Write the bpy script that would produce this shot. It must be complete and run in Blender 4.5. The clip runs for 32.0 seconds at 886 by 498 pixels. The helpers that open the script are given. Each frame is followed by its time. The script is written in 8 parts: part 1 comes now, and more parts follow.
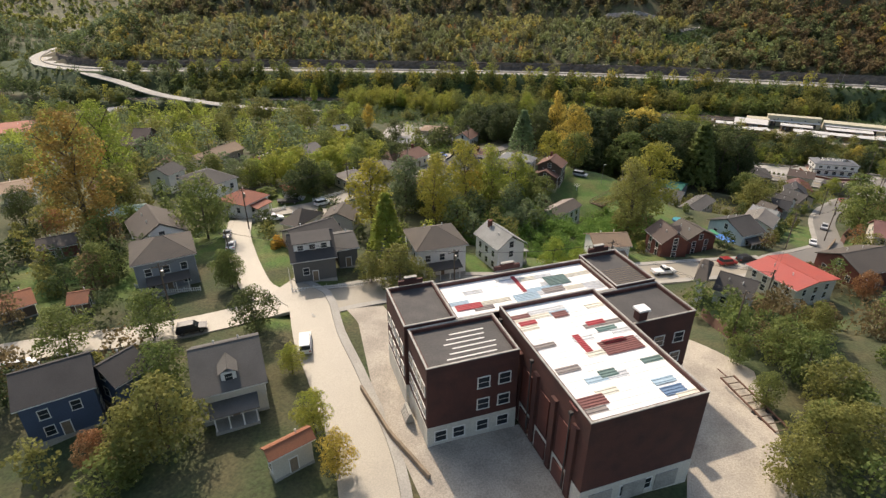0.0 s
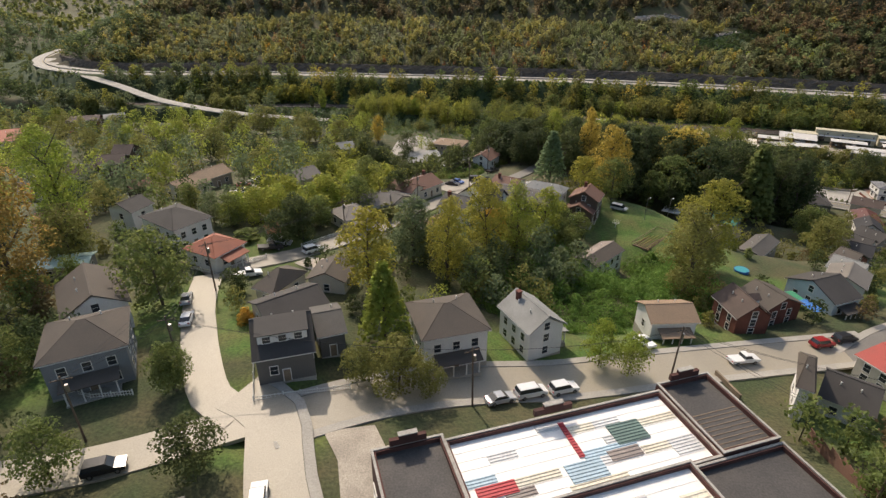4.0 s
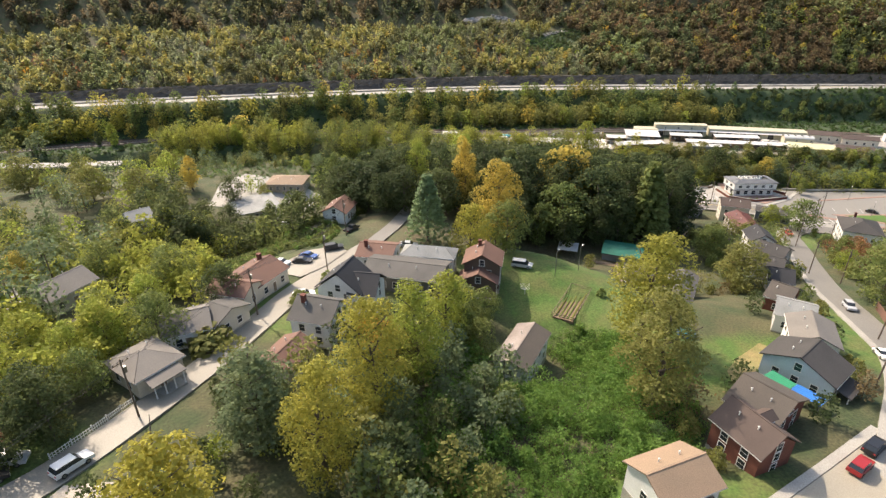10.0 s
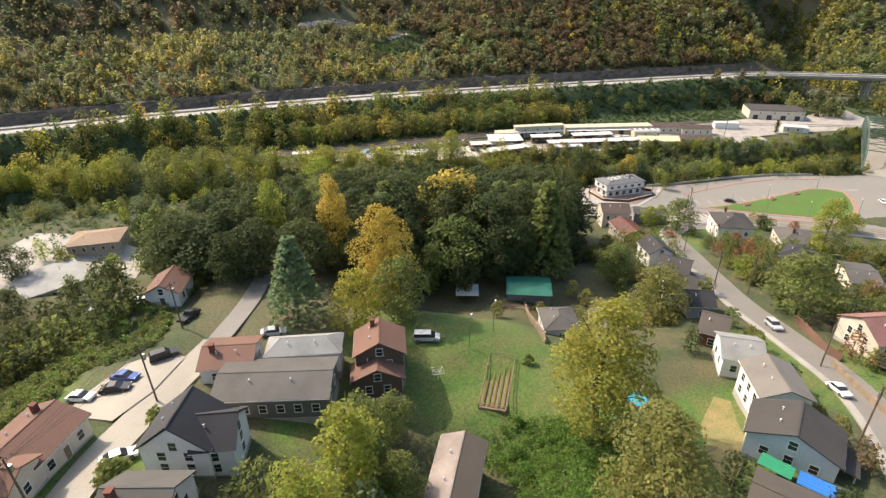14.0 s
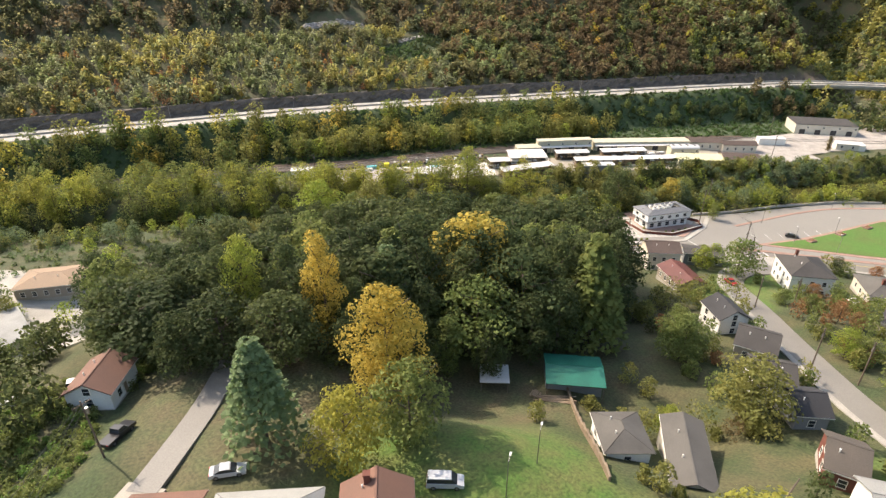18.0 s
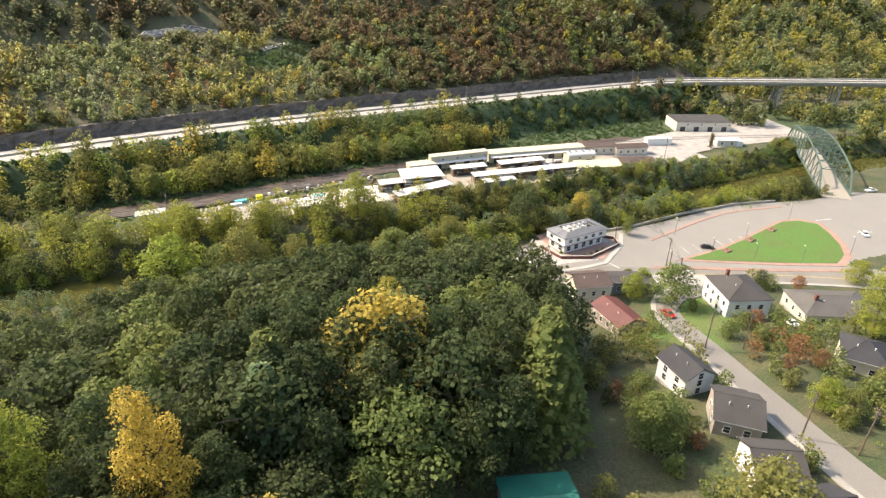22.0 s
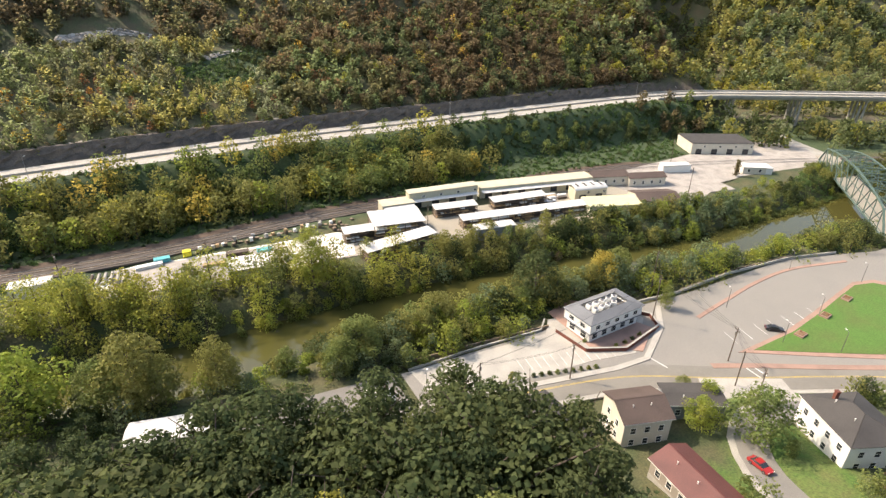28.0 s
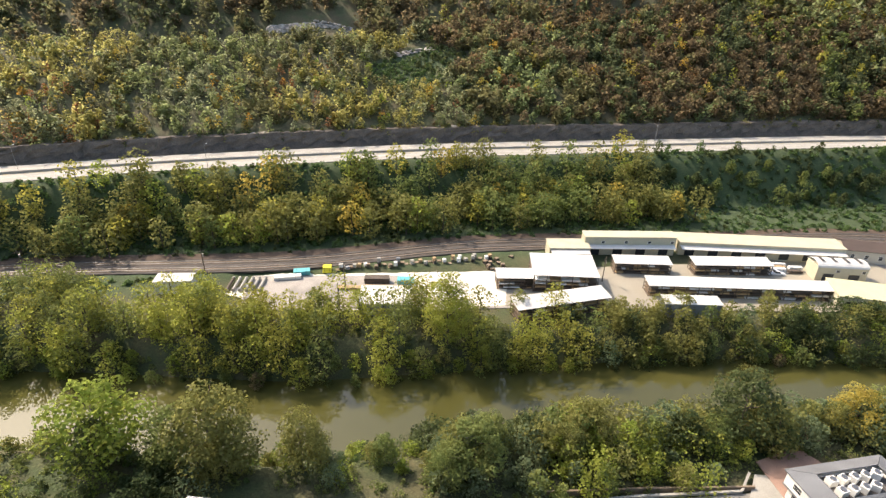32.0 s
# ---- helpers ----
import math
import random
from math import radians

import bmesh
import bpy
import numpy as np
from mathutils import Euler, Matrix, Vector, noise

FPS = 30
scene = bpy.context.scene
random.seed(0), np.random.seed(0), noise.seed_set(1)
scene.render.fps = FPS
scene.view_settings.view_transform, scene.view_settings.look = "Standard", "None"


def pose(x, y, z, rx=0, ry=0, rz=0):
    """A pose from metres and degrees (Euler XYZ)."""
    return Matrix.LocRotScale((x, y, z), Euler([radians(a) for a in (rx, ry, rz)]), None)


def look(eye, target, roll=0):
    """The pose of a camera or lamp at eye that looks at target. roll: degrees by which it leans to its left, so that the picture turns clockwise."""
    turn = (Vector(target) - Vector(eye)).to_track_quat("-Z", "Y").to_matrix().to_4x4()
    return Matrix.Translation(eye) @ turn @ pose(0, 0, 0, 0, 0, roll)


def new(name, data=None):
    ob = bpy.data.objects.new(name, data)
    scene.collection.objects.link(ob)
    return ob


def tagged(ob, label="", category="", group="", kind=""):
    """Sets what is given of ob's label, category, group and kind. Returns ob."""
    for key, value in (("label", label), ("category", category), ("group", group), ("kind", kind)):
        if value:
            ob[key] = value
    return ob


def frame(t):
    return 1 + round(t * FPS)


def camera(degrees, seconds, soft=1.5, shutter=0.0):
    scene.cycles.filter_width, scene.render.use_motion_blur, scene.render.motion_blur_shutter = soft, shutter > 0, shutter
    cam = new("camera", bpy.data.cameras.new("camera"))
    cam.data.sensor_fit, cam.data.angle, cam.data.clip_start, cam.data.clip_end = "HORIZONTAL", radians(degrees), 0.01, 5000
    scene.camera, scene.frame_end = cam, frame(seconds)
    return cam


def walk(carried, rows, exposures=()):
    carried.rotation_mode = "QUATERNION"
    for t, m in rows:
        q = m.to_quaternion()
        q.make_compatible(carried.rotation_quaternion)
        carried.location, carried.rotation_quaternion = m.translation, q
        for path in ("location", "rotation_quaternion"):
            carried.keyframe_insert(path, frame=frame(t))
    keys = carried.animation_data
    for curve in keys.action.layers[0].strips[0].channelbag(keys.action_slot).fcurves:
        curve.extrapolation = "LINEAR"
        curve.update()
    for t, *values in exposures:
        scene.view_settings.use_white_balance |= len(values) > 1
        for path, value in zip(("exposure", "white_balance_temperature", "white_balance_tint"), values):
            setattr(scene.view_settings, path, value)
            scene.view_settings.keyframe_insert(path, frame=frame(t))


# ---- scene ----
cam = camera(78.5, 32.0, 1.4)
METRES, EYE, TILT, LEAN, TURN = 277.3, 94.4, -27.0, 0.0, 0.0
ROWS = [
    (0.0, 0.0, 0.0, 0.0, 0.0, 0.0, -0.0),
    (0.5, -0.0004, 0.0114, 0.0061, 0.03, -0.01, -0.03),
    (1.0, -0.0007, 0.023, 0.0123, 0.09, -0.01, -0.06),
    (1.5, -0.0008, 0.035, 0.0186, 0.17, 0.0, -0.11),
    (2.0, -0.0009, 0.0473, 0.0249, 0.24, -0.04, -0.14),
    (2.5, -0.0009, 0.059, 0.0306, 0.28, -0.04, -0.18),
    (3.0, -0.0009, 0.0717, 0.0365, 0.31, -0.03, -0.21),
    (3.5, -0.001, 0.0844, 0.0424, 1.06, -0.02, -0.64),
    (5.5, -0.0016, 0.1346, 0.0674, 1.98, -0.03, -1.2),
    (6.0, -0.0017, 0.1479, 0.0734, 2.99, -0.04, -1.73),
    (6.5, -0.0024, 0.161, 0.0797, 3.68, -0.08, -2.15),
    (7.0, -0.0028, 0.1743, 0.086, 5.07, -0.13, -2.88),
    (7.5, -0.0032, 0.1878, 0.0923, 5.63, -0.13, -3.15),
    (8.0, -0.0037, 0.2014, 0.0988, 2.15, 0.05, -1.28),
    (8.5, -0.0043, 0.2152, 0.1052, -2.17, 0.11, 1.1),
    (9.0, -0.0047, 0.2289, 0.1118, -6.78, -0.02, 3.59),
    (9.5, -0.0045, 0.2426, 0.1186, -10.76, -0.29, 5.74),
    (10.0, -0.0037, 0.2565, 0.1252, -14.21, -0.67, 7.59),
    (10.5, -0.0028, 0.27, 0.132, -17.23, -1.09, 9.08),
    (11.0, -0.0008, 0.2838, 0.1384, -20.38, -1.59, 10.64),
    (11.5, 0.0019, 0.2972, 0.1448, -24.21, -2.31, 12.48),
    (12.0, 0.005, 0.311, 0.1509, -27.47, -2.99, 13.94),
    (12.5, 0.0089, 0.3245, 0.157, -28.24, -3.16, 14.24),
    (13.0, 0.0136, 0.3376, 0.1629, -28.55, -3.26, 14.33),
    (13.5, 0.0189, 0.3506, 0.1687, -28.87, -3.32, 14.41),
    (14.0, 0.0246, 0.3635, 0.1746, -29.16, -3.36, 14.48),
    (14.5, 0.0307, 0.3763, 0.1804, -29.08, -3.37, 14.43),
    (16.5, 0.0588, 0.4251, 0.204, -27.94, -3.11, 13.75),
    (17.0, 0.0664, 0.4377, 0.2099, -28.03, -3.13, 13.75),
    (17.5, 0.0743, 0.4504, 0.2156, -28.1, -3.16, 13.74),
    (18.0, 0.0821, 0.4628, 0.2212, -28.18, -3.15, 13.7),
    (18.5, 0.09, 0.4753, 0.227, -28.26, -3.16, 13.67),
    (19.0, 0.0979, 0.488, 0.2327, -28.37, -3.19, 13.64),
    (19.5, 0.1059, 0.5006, 0.2385, -28.47, -3.24, 13.62),
    (20.0, 0.1139, 0.5133, 0.2441, -28.55, -3.24, 13.59),
    (20.5, 0.1222, 0.5257, 0.25, -29.59, -3.48, 13.99),
    (21.0, 0.1305, 0.5384, 0.2557, -32.97, -4.31, 15.42),
    (21.5, 0.139, 0.551, 0.2615, -37.03, -5.41, 17.05),
    (22.0, 0.148, 0.5632, 0.2671, -40.57, -6.42, 18.35),
    (22.5, 0.1572, 0.5759, 0.2728, -43.36, -7.27, 19.3),
    (23.0, 0.1672, 0.5878, 0.2783, -44.06, -7.5, 19.49),
    (23.5, 0.1776, 0.5996, 0.2837, -44.44, -7.64, 19.56),
    (24.0, 0.1884, 0.611, 0.2891, -44.72, -7.75, 19.59),
    (24.5, 0.1995, 0.6222, 0.2942, -44.92, -7.81, 19.6),
    (25.0, 0.211, 0.6331, 0.2991, -45.1, -7.85, 19.6),
    (25.5, 0.2228, 0.644, 0.304, -43.83, -7.47, 19.11),
    (27.5, 0.2739, 0.6872, 0.3222, -42.83, -7.03, 18.6),
    (28.0, 0.2863, 0.6984, 0.3274, -42.93, -7.06, 18.58),
    (28.5, 0.2987, 0.7096, 0.3325, -42.1, -6.79, 18.24),
    (29.0, 0.3113, 0.7206, 0.3371, -40.51, -6.3, 17.62),
    (29.5, 0.3236, 0.7316, 0.3422, -38.46, -5.72, 16.8),
    (30.0, 0.3358, 0.7426, 0.3474, -36.85, -5.27, 16.14),
    (30.5, 0.3476, 0.754, 0.3524, -36.19, -5.06, 15.83),
    (31.0, 0.3587, 0.7654, 0.3578, -33.22, -4.31, 14.56),
    (31.5, 0.3695, 0.7766, 0.3636, -27.96, -3.19, 12.22),
    (32.0, 0.3811, 0.7876, 0.369, -23.36, -2.35, 10.17),
]
walk(cam, [(t, pose(0, 0, EYE, TILT, LEAN, TURN) @ pose(METRES * x, METRES * y, METRES * z, 90 + pitch, roll, yaw)) for t, x, y, z, yaw, pitch, roll in ROWS], tuple((t, stops, 6580, 10) for t, stops in ((0.0, 0.27), (1.0, 0.17), (2.0, 0.02), (3.5, 0.0), (6.0, 0.66), (10.0, 0.86), (14.0, 0.80), (17.0, 0.88), (21.0, 1.18), (24.0, 1.08), (26.0, 1.04), (30.0, 0.86), (31.0, 0.82), (32.0, 0.92))))

# ---- world and light ----
SUN_DIR = Vector((-0.305, 0.640, 0.705)).normalized()
world = bpy.data.worlds.new("sky")
scene.world = world
world.use_nodes = True
wn, wl = world.node_tree.nodes, world.node_tree.links
sky = wn.new("ShaderNodeTexSky")
sky.sky_type, sky.sun_disc = "NISHITA", False
sky.sun_elevation = math.asin(SUN_DIR.z)
sky.sun_rotation = math.atan2(SUN_DIR.x, SUN_DIR.y)
sky.air_density, sky.dust_density = 1.2, 3.5
wl.new(sky.outputs[0], wn["Background"].inputs[0])
wn["Background"].inputs[1].default_value = 0.15
sun = new("sun", bpy.data.lights.new("sun", "SUN"))
sun.data.energy, sun.data.angle, sun.data.color = 3.7, radians(0.6), (1.0, 0.85, 0.70)
sun.matrix_world = look((0, 0, 200), Vector((0, 0, 200)) - SUN_DIR)

# ---- materials ----
MATS = {}


def material(name, colour, rough=0.8, vary=0.25, scale=1.0, fine=12.0, bump=0.0, metal=0.0, second=None, random_by="object"):
    """A surface with broad stains and fine grain; second is the colour of its stains."""
    m = bpy.data.materials.new(name)
    m.use_nodes = True
    n, l = m.node_tree.nodes, m.node_tree.links
    b = n["Principled BSDF"]
    b.inputs["Roughness"].default_value, b.inputs["Metallic"].default_value = rough, metal
    geo = n.new("ShaderNodeNewGeometry")
    big, small = n.new("ShaderNodeTexNoise"), n.new("ShaderNodeTexNoise")
    big.inputs["Scale"].default_value, small.inputs["Scale"].default_value = scale, fine
    big.inputs["Detail"].default_value, small.inputs["Detail"].default_value = 6, 4
    l.new(geo.outputs["Position"], big.inputs["Vector"])
    l.new(geo.outputs["Position"], small.inputs["Vector"])
    mix = n.new("ShaderNodeMix")
    mix.data_type = "RGBA"
    mix.inputs[6].default_value = (*colour, 1)
    mix.inputs[7].default_value = (*(second or [c * 0.55 for c in colour]), 1)
    ramp = n.new("ShaderNodeMapRange")
    ramp.inputs[1].default_value, ramp.inputs[2].default_value = 0.42, 0.72
    ramp.inputs[4].default_value = min(1.0, vary * 2.4)
    l.new(big.outputs["Fac"], ramp.inputs[0])
    l.new(ramp.outputs[0], mix.inputs[0])
    hsv = n.new("ShaderNodeHueSaturation")
    l.new(mix.outputs[2], hsv.inputs["Color"])
    val = n.new("ShaderNodeMapRange")
    val.inputs[1].default_value, val.inputs[2].default_value = 0.3, 0.7
    val.inputs[3].default_value, val.inputs[4].default_value = 1 - vary * 0.8, 1 + vary * 0.8
    l.new(small.outputs["Fac"], val.inputs[0])
    rnd = n.new("ShaderNodeMath")
    rnd.operation = "MULTIPLY_ADD"
    src = n.new("ShaderNodeObjectInfo").outputs["Random"] if random_by == "object" else geo.outputs["Random Per Island"]
    l.new(src, rnd.inputs[0])
    rnd.inputs[1].default_value, rnd.inputs[2].default_value = vary * 0.5, 1 - vary * 0.25
    mul = n.new("ShaderNodeMath")
    mul.operation = "MULTIPLY"
    l.new(val.outputs[0], mul.inputs[0])
    l.new(rnd.outputs[0], mul.inputs[1])
    l.new(mul.outputs[0], hsv.inputs["Value"])
    l.new(hsv.outputs[0], b.inputs["Base Color"])
    if bump:
        bp = n.new("ShaderNodeBump")
        bp.inputs["Strength"].default_value, bp.inputs["Distance"].default_value = bump, 0.05
        l.new(small.outputs["Fac"], bp.inputs["Height"])
        l.new(bp.outputs[0], b.inputs["Normal"])
    MATS[name] = m
    return m


def foliage(name, colour, second, shift=0.27, clear=0.45):
    """Leaves: each clump its own tint, light passing through."""
    m = bpy.data.materials.new(name)
    m.use_nodes = True
    n, l = m.node_tree.nodes, m.node_tree.links
    b = n["Principled BSDF"]
    b.inputs["Roughness"].default_value = 0.65
    b.inputs["Specular IOR Level"].default_value = 0.1
    geo = n.new("ShaderNodeNewGeometry")
    info = n.new("ShaderNodeObjectInfo")
    noise_ = n.new("ShaderNodeTexNoise")
    noise_.inputs["Scale"].default_value = 0.35
    l.new(geo.outputs["Position"], noise_.inputs["Vector"])
    add = n.new("ShaderNodeMath")
    add.operation = "MULTIPLY_ADD"
    l.new(info.outputs["Random"], add.inputs[0])
    add.inputs[1].default_value = 0.7
    sub = n.new("ShaderNodeMapRange")
    sub.inputs[1].default_value, sub.inputs[2].default_value = 0.35, 0.7
    sub.inputs[3].default_value, sub.inputs[4].default_value = -0.2, 0.55
    l.new(noise_.outputs["Fac"], sub.inputs[0])
    l.new(sub.outputs[0], add.inputs[2])
    mix = n.new("ShaderNodeMix")
    mix.data_type = "RGBA"
    mix.inputs[6].default_value, mix.inputs[7].default_value = (*colour, 1), (*second, 1)
    l.new(add.outputs[0], mix.inputs[0])
    hsv = n.new("ShaderNodeHueSaturation")
    val = n.new("ShaderNodeMath")
    val.operation = "MULTIPLY_ADD"
    l.new(geo.outputs["Random Per Island"], val.inputs[0])
    val.inputs[1].default_value, val.inputs[2].default_value = shift * 1.6, 1 - shift * 0.8
    l.new(val.outputs[0], hsv.inputs["Value"])
    l.new(mix.outputs[2], hsv.inputs["Color"])
    l.new(hsv.outputs[0], b.inputs["Base Color"])
    tr = n.new("ShaderNodeBsdfTranslucent")
    bright = n.new("ShaderNodeHueSaturation")
    bright.inputs["Value"].default_value, bright.inputs["Saturation"].default_value = 1.5, 1.0
    l.new(hsv.outputs[0], bright.inputs["Color"])
    l.new(bright.outputs[0], tr.inputs["Color"])
    mx = n.new("ShaderNodeMixShader")
    mx.inputs[0].default_value = clear
    l.new(b.outputs[0], mx.inputs[1])
    l.new(tr.outputs[0], mx.inputs[2])
    l.new(mx.outputs[0], n["Material Output"].inputs["Surface"])
    MATS[name] = m
    return m


for nm, c, s in (
    ("leaf_green", (0.135, 0.175, 0.055), (0.185, 0.200, 0.062)),
    ("leaf_dark", (0.060, 0.084, 0.034), (0.100, 0.114, 0.042)),
    ("leaf_forest", (0.050, 0.070, 0.029), (0.076, 0.090, 0.034)),
    ("leaf_lime", (0.215, 0.272, 0.052), (0.285, 0.285, 0.060)),
    ("leaf_yellow", (0.430, 0.325, 0.070), (0.330, 0.285, 0.070)),
    ("leaf_orange", (0.480, 0.275, 0.052), (0.400, 0.280, 0.062)),
    ("leaf_olive", (0.205, 0.198, 0.060), (0.170, 0.180, 0.056)),
    ("leaf_brown", (0.165, 0.122, 0.062), (0.128, 0.115, 0.056)),
    ("leaf_pine", (0.165, 0.225, 0.110), (0.215, 0.265, 0.122)),
    ("leaf_amber", (0.310, 0.185, 0.052), (0.240, 0.190, 0.056)),
    ("leaf_gold", (0.320, 0.288, 0.056), (0.240, 0.245, 0.056)),
    ("leaf_rust", (0.290, 0.140, 0.066), (0.220, 0.145, 0.070)),
    ("leaf_bluegreen", (0.125, 0.168, 0.088), (0.168, 0.192, 0.092)),
    ("kudzu", (0.118, 0.205, 0.050), (0.165, 0.240, 0.056)),
    ("leaf_creeper", (0.085, 0.140, 0.050), (0.115, 0.165, 0.055)),
):
    foliage(nm, c, s, clear=0.52 if nm in ("leaf_lime", "leaf_gold", "leaf_yellow", "leaf_orange", "kudzu") else 0.45)
# hillside leaves: haze put into the colours, greens paler and bluer, contrast low
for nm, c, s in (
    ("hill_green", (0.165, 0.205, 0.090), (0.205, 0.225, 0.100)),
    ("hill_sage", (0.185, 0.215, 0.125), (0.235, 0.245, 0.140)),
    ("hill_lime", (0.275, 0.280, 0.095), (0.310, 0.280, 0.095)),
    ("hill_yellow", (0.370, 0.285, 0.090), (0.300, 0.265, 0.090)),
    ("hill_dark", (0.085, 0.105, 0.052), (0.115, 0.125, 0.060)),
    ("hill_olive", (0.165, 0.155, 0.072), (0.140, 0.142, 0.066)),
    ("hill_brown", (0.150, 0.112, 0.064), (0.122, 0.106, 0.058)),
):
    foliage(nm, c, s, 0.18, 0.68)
material("bark", (0.11, 0.085, 0.065), 0.9, 0.4, 0.8, 9, 0.4)
material("asphalt", (0.33, 0.295, 0.225), 0.55, 0.16, 0.12, 6, 0.1, second=(0.24, 0.215, 0.17))
material("asphalt_ridge", (0.27, 0.245, 0.195), 0.6, 0.2, 0.12, 6, 0.1, second=(0.20, 0.18, 0.145))
material("dry_grass", (0.26, 0.205, 0.085), 0.95, 0.35, 0.25, 4, 0.3, second=(0.13, 0.15, 0.045))
material("asphalt_grey", (0.180, 0.168, 0.146), 0.65, 0.2, 0.12, 6, 0.1, second=(0.135, 0.127, 0.112))
material("asphalt_dark", (0.15, 0.145, 0.14), 0.85, 0.2, 0.12, 6, 0.1)
material("asphalt_plaza", (0.215, 0.200, 0.172), 0.7, 0.2, 0.1, 5, 0.1, second=(0.19, 0.178, 0.155))
material("roof_slate", (0.155, 0.16, 0.165), 0.8, 0.2, 0.25, 9, 0.2)
material("soil_dark", (0.095, 0.066, 0.045), 0.95, 0.35, 0.3, 5, 0.3)
material("concrete", (0.35, 0.33, 0.285), 0.85, 0.2, 0.2, 5, 0.1)
material("gravel", (0.34, 0.31, 0.27), 0.95, 0.3, 0.2, 7, 0.3)
material("ballast", (0.082, 0.070, 0.060), 0.95, 0.35, 0.3, 8, 0.4)
material("steel", (0.30, 0.29, 0.28), 0.45, 0.2, 0.6, 12, 0, 0.9)
material("brick", (0.150, 0.050, 0.032), 0.85, 0.3, 0.4, 14, 0.3)
material("whitepaint", (0.72, 0.70, 0.64), 0.6, 0.12, 0.3, 8)
material("glass_dark", (0.03, 0.035, 0.04), 0.08, 0.1, 0.5, 2)
material("wood", (0.24, 0.18, 0.12), 0.8, 0.35, 0.6, 14, 0.2)
material("pole", (0.14, 0.105, 0.075), 0.9, 0.3, 0.6, 14, 0.2)
material("lawn", (0.075, 0.150, 0.024), 0.95, 0.3, 0.12, 3, 0.3, second=(0.095, 0.12, 0.03))
material("dirt", (0.23, 0.16, 0.10), 0.95, 0.3, 0.2, 5, 0.3)
material("rubber", (0.03, 0.03, 0.03), 0.8, 0.1)
for nm, c, s in (("charcoal", (0.056, 0.051, 0.046), None), ("black", (0.035, 0.035, 0.037), None), ("grey", (0.098, 0.091, 0.080), None), ("lightgrey", (0.27, 0.27, 0.25), None),
                 ("brown", (0.088, 0.073, 0.058), (0.060, 0.052, 0.044)), ("darkbrown", (0.085, 0.060, 0.048), None), ("rustbrown", (0.158, 0.082, 0.056), (0.105, 0.066, 0.050)),
                 ("rust", (0.27, 0.105, 0.050), (0.17, 0.09, 0.06)), ("orange", (0.30, 0.110, 0.066), (0.21, 0.10, 0.07)), ("tan", (0.27, 0.188, 0.120), (0.20, 0.15, 0.10)),
                 ("tangrey", (0.18, 0.162, 0.138), (0.12, 0.11, 0.10)), ("redmetal", (0.40, 0.085, 0.060), (0.30, 0.09, 0.07)), ("redpink", (0.24, 0.12, 0.10), None),
                 ("maroon", (0.12, 0.040, 0.030), None), ("bleached", (0.20, 0.165, 0.14), (0.42, 0.36, 0.32)), ("teal", (0.30, 0.42, 0.37), None), ("green", (0.02, 0.14, 0.095), None)):
    material("roof_" + nm, c, 0.85 if nm not in ("redmetal", "green", "maroon", "teal") else 0.5, 0.22, 0.25, 9, 0.25, second=s)
material("roof_white", (0.57, 0.555, 0.52), 0.6, 0.1, 0.2, 4)
for nm, c in (("white", (0.70, 0.69, 0.65)), ("cream", (0.56, 0.51, 0.41)), ("grey", (0.22, 0.23, 0.24)), ("darkgrey", (0.12, 0.115, 0.105)), ("blue", (0.060, 0.085, 0.135)), ("paleblue", (0.46, 0.54, 0.56)),
              ("darkwood", (0.10, 0.068, 0.048)), ("darkred", (0.16, 0.045, 0.035)), ("taupe", (0.30, 0.26, 0.21))):
    material("wall_" + nm, c, 0.75, 0.12, 0.3, 6, 0.05)
MATS["wall_brick"] = MATS["brick"]


def link(ob, parent):
    ob.parent = parent
    return ob


def part(name, bm, mat, parent, label=""):
    """One bmesh as one mesh object under a thing or a part."""
    me = bpy.data.meshes.new(name)
    bm.to_mesh(me)
    bm.free()
    me.materials.append(MATS[mat] if isinstance(mat, str) else mat)
    ob = new(name, me)
    ob.parent = parent
    if label:
        ob["label"] = label
    return ob


def mesh_part(name, me, parent, m=None, label=""):
    ob = new(name, me)
    ob.parent = parent
    if m is not None:
        ob.matrix_basis = m
    if label:
        ob["label"] = label
    return ob


def thing(name, m, label, category, group="", kind=""):
    ob = new(name)
    ob.matrix_basis = m
    return tagged(ob, label, category, group, kind)


def add_box(bm, cx, cy, cz, sx, sy, sz, rot=0.0):
    """A box by centre and size, turned about its own upright axis."""
    m = Matrix.Translation((cx, cy, cz)) @ Matrix.Rotation(rot, 4, "Z") @ Matrix.Diagonal((sx, sy, sz, 1))
    return bmesh.ops.create_cube(bm, size=1, matrix=m)["verts"]


def add_beam(bm, a, b, w, h=None):
    """A square bar from a to b."""
    a, b = Vector(a), Vector(b)
    d = b - a
    m = Matrix.Translation((a + b) / 2) @ d.to_track_quat("Z", "Y").to_matrix().to_4x4() @ Matrix.Diagonal((w, h or w, d.length, 1))
    return bmesh.ops.create_cube(bm, size=1, matrix=m)["verts"]


def add_tube(bm, a, b, r0, r1, seg=8):
    a, b = Vector(a), Vector(b)
    d = b - a
    m = Matrix.Translation((a + b) / 2) @ d.to_track_quat("Z", "Y").to_matrix().to_4x4()
    return bmesh.ops.create_cone(bm, cap_ends=True, segments=seg, radius1=r0, radius2=r1, depth=d.length, matrix=m)["verts"]


def add_poly(bm, pts):
    return bm.faces.new([bm.verts.new(p) for p in pts])


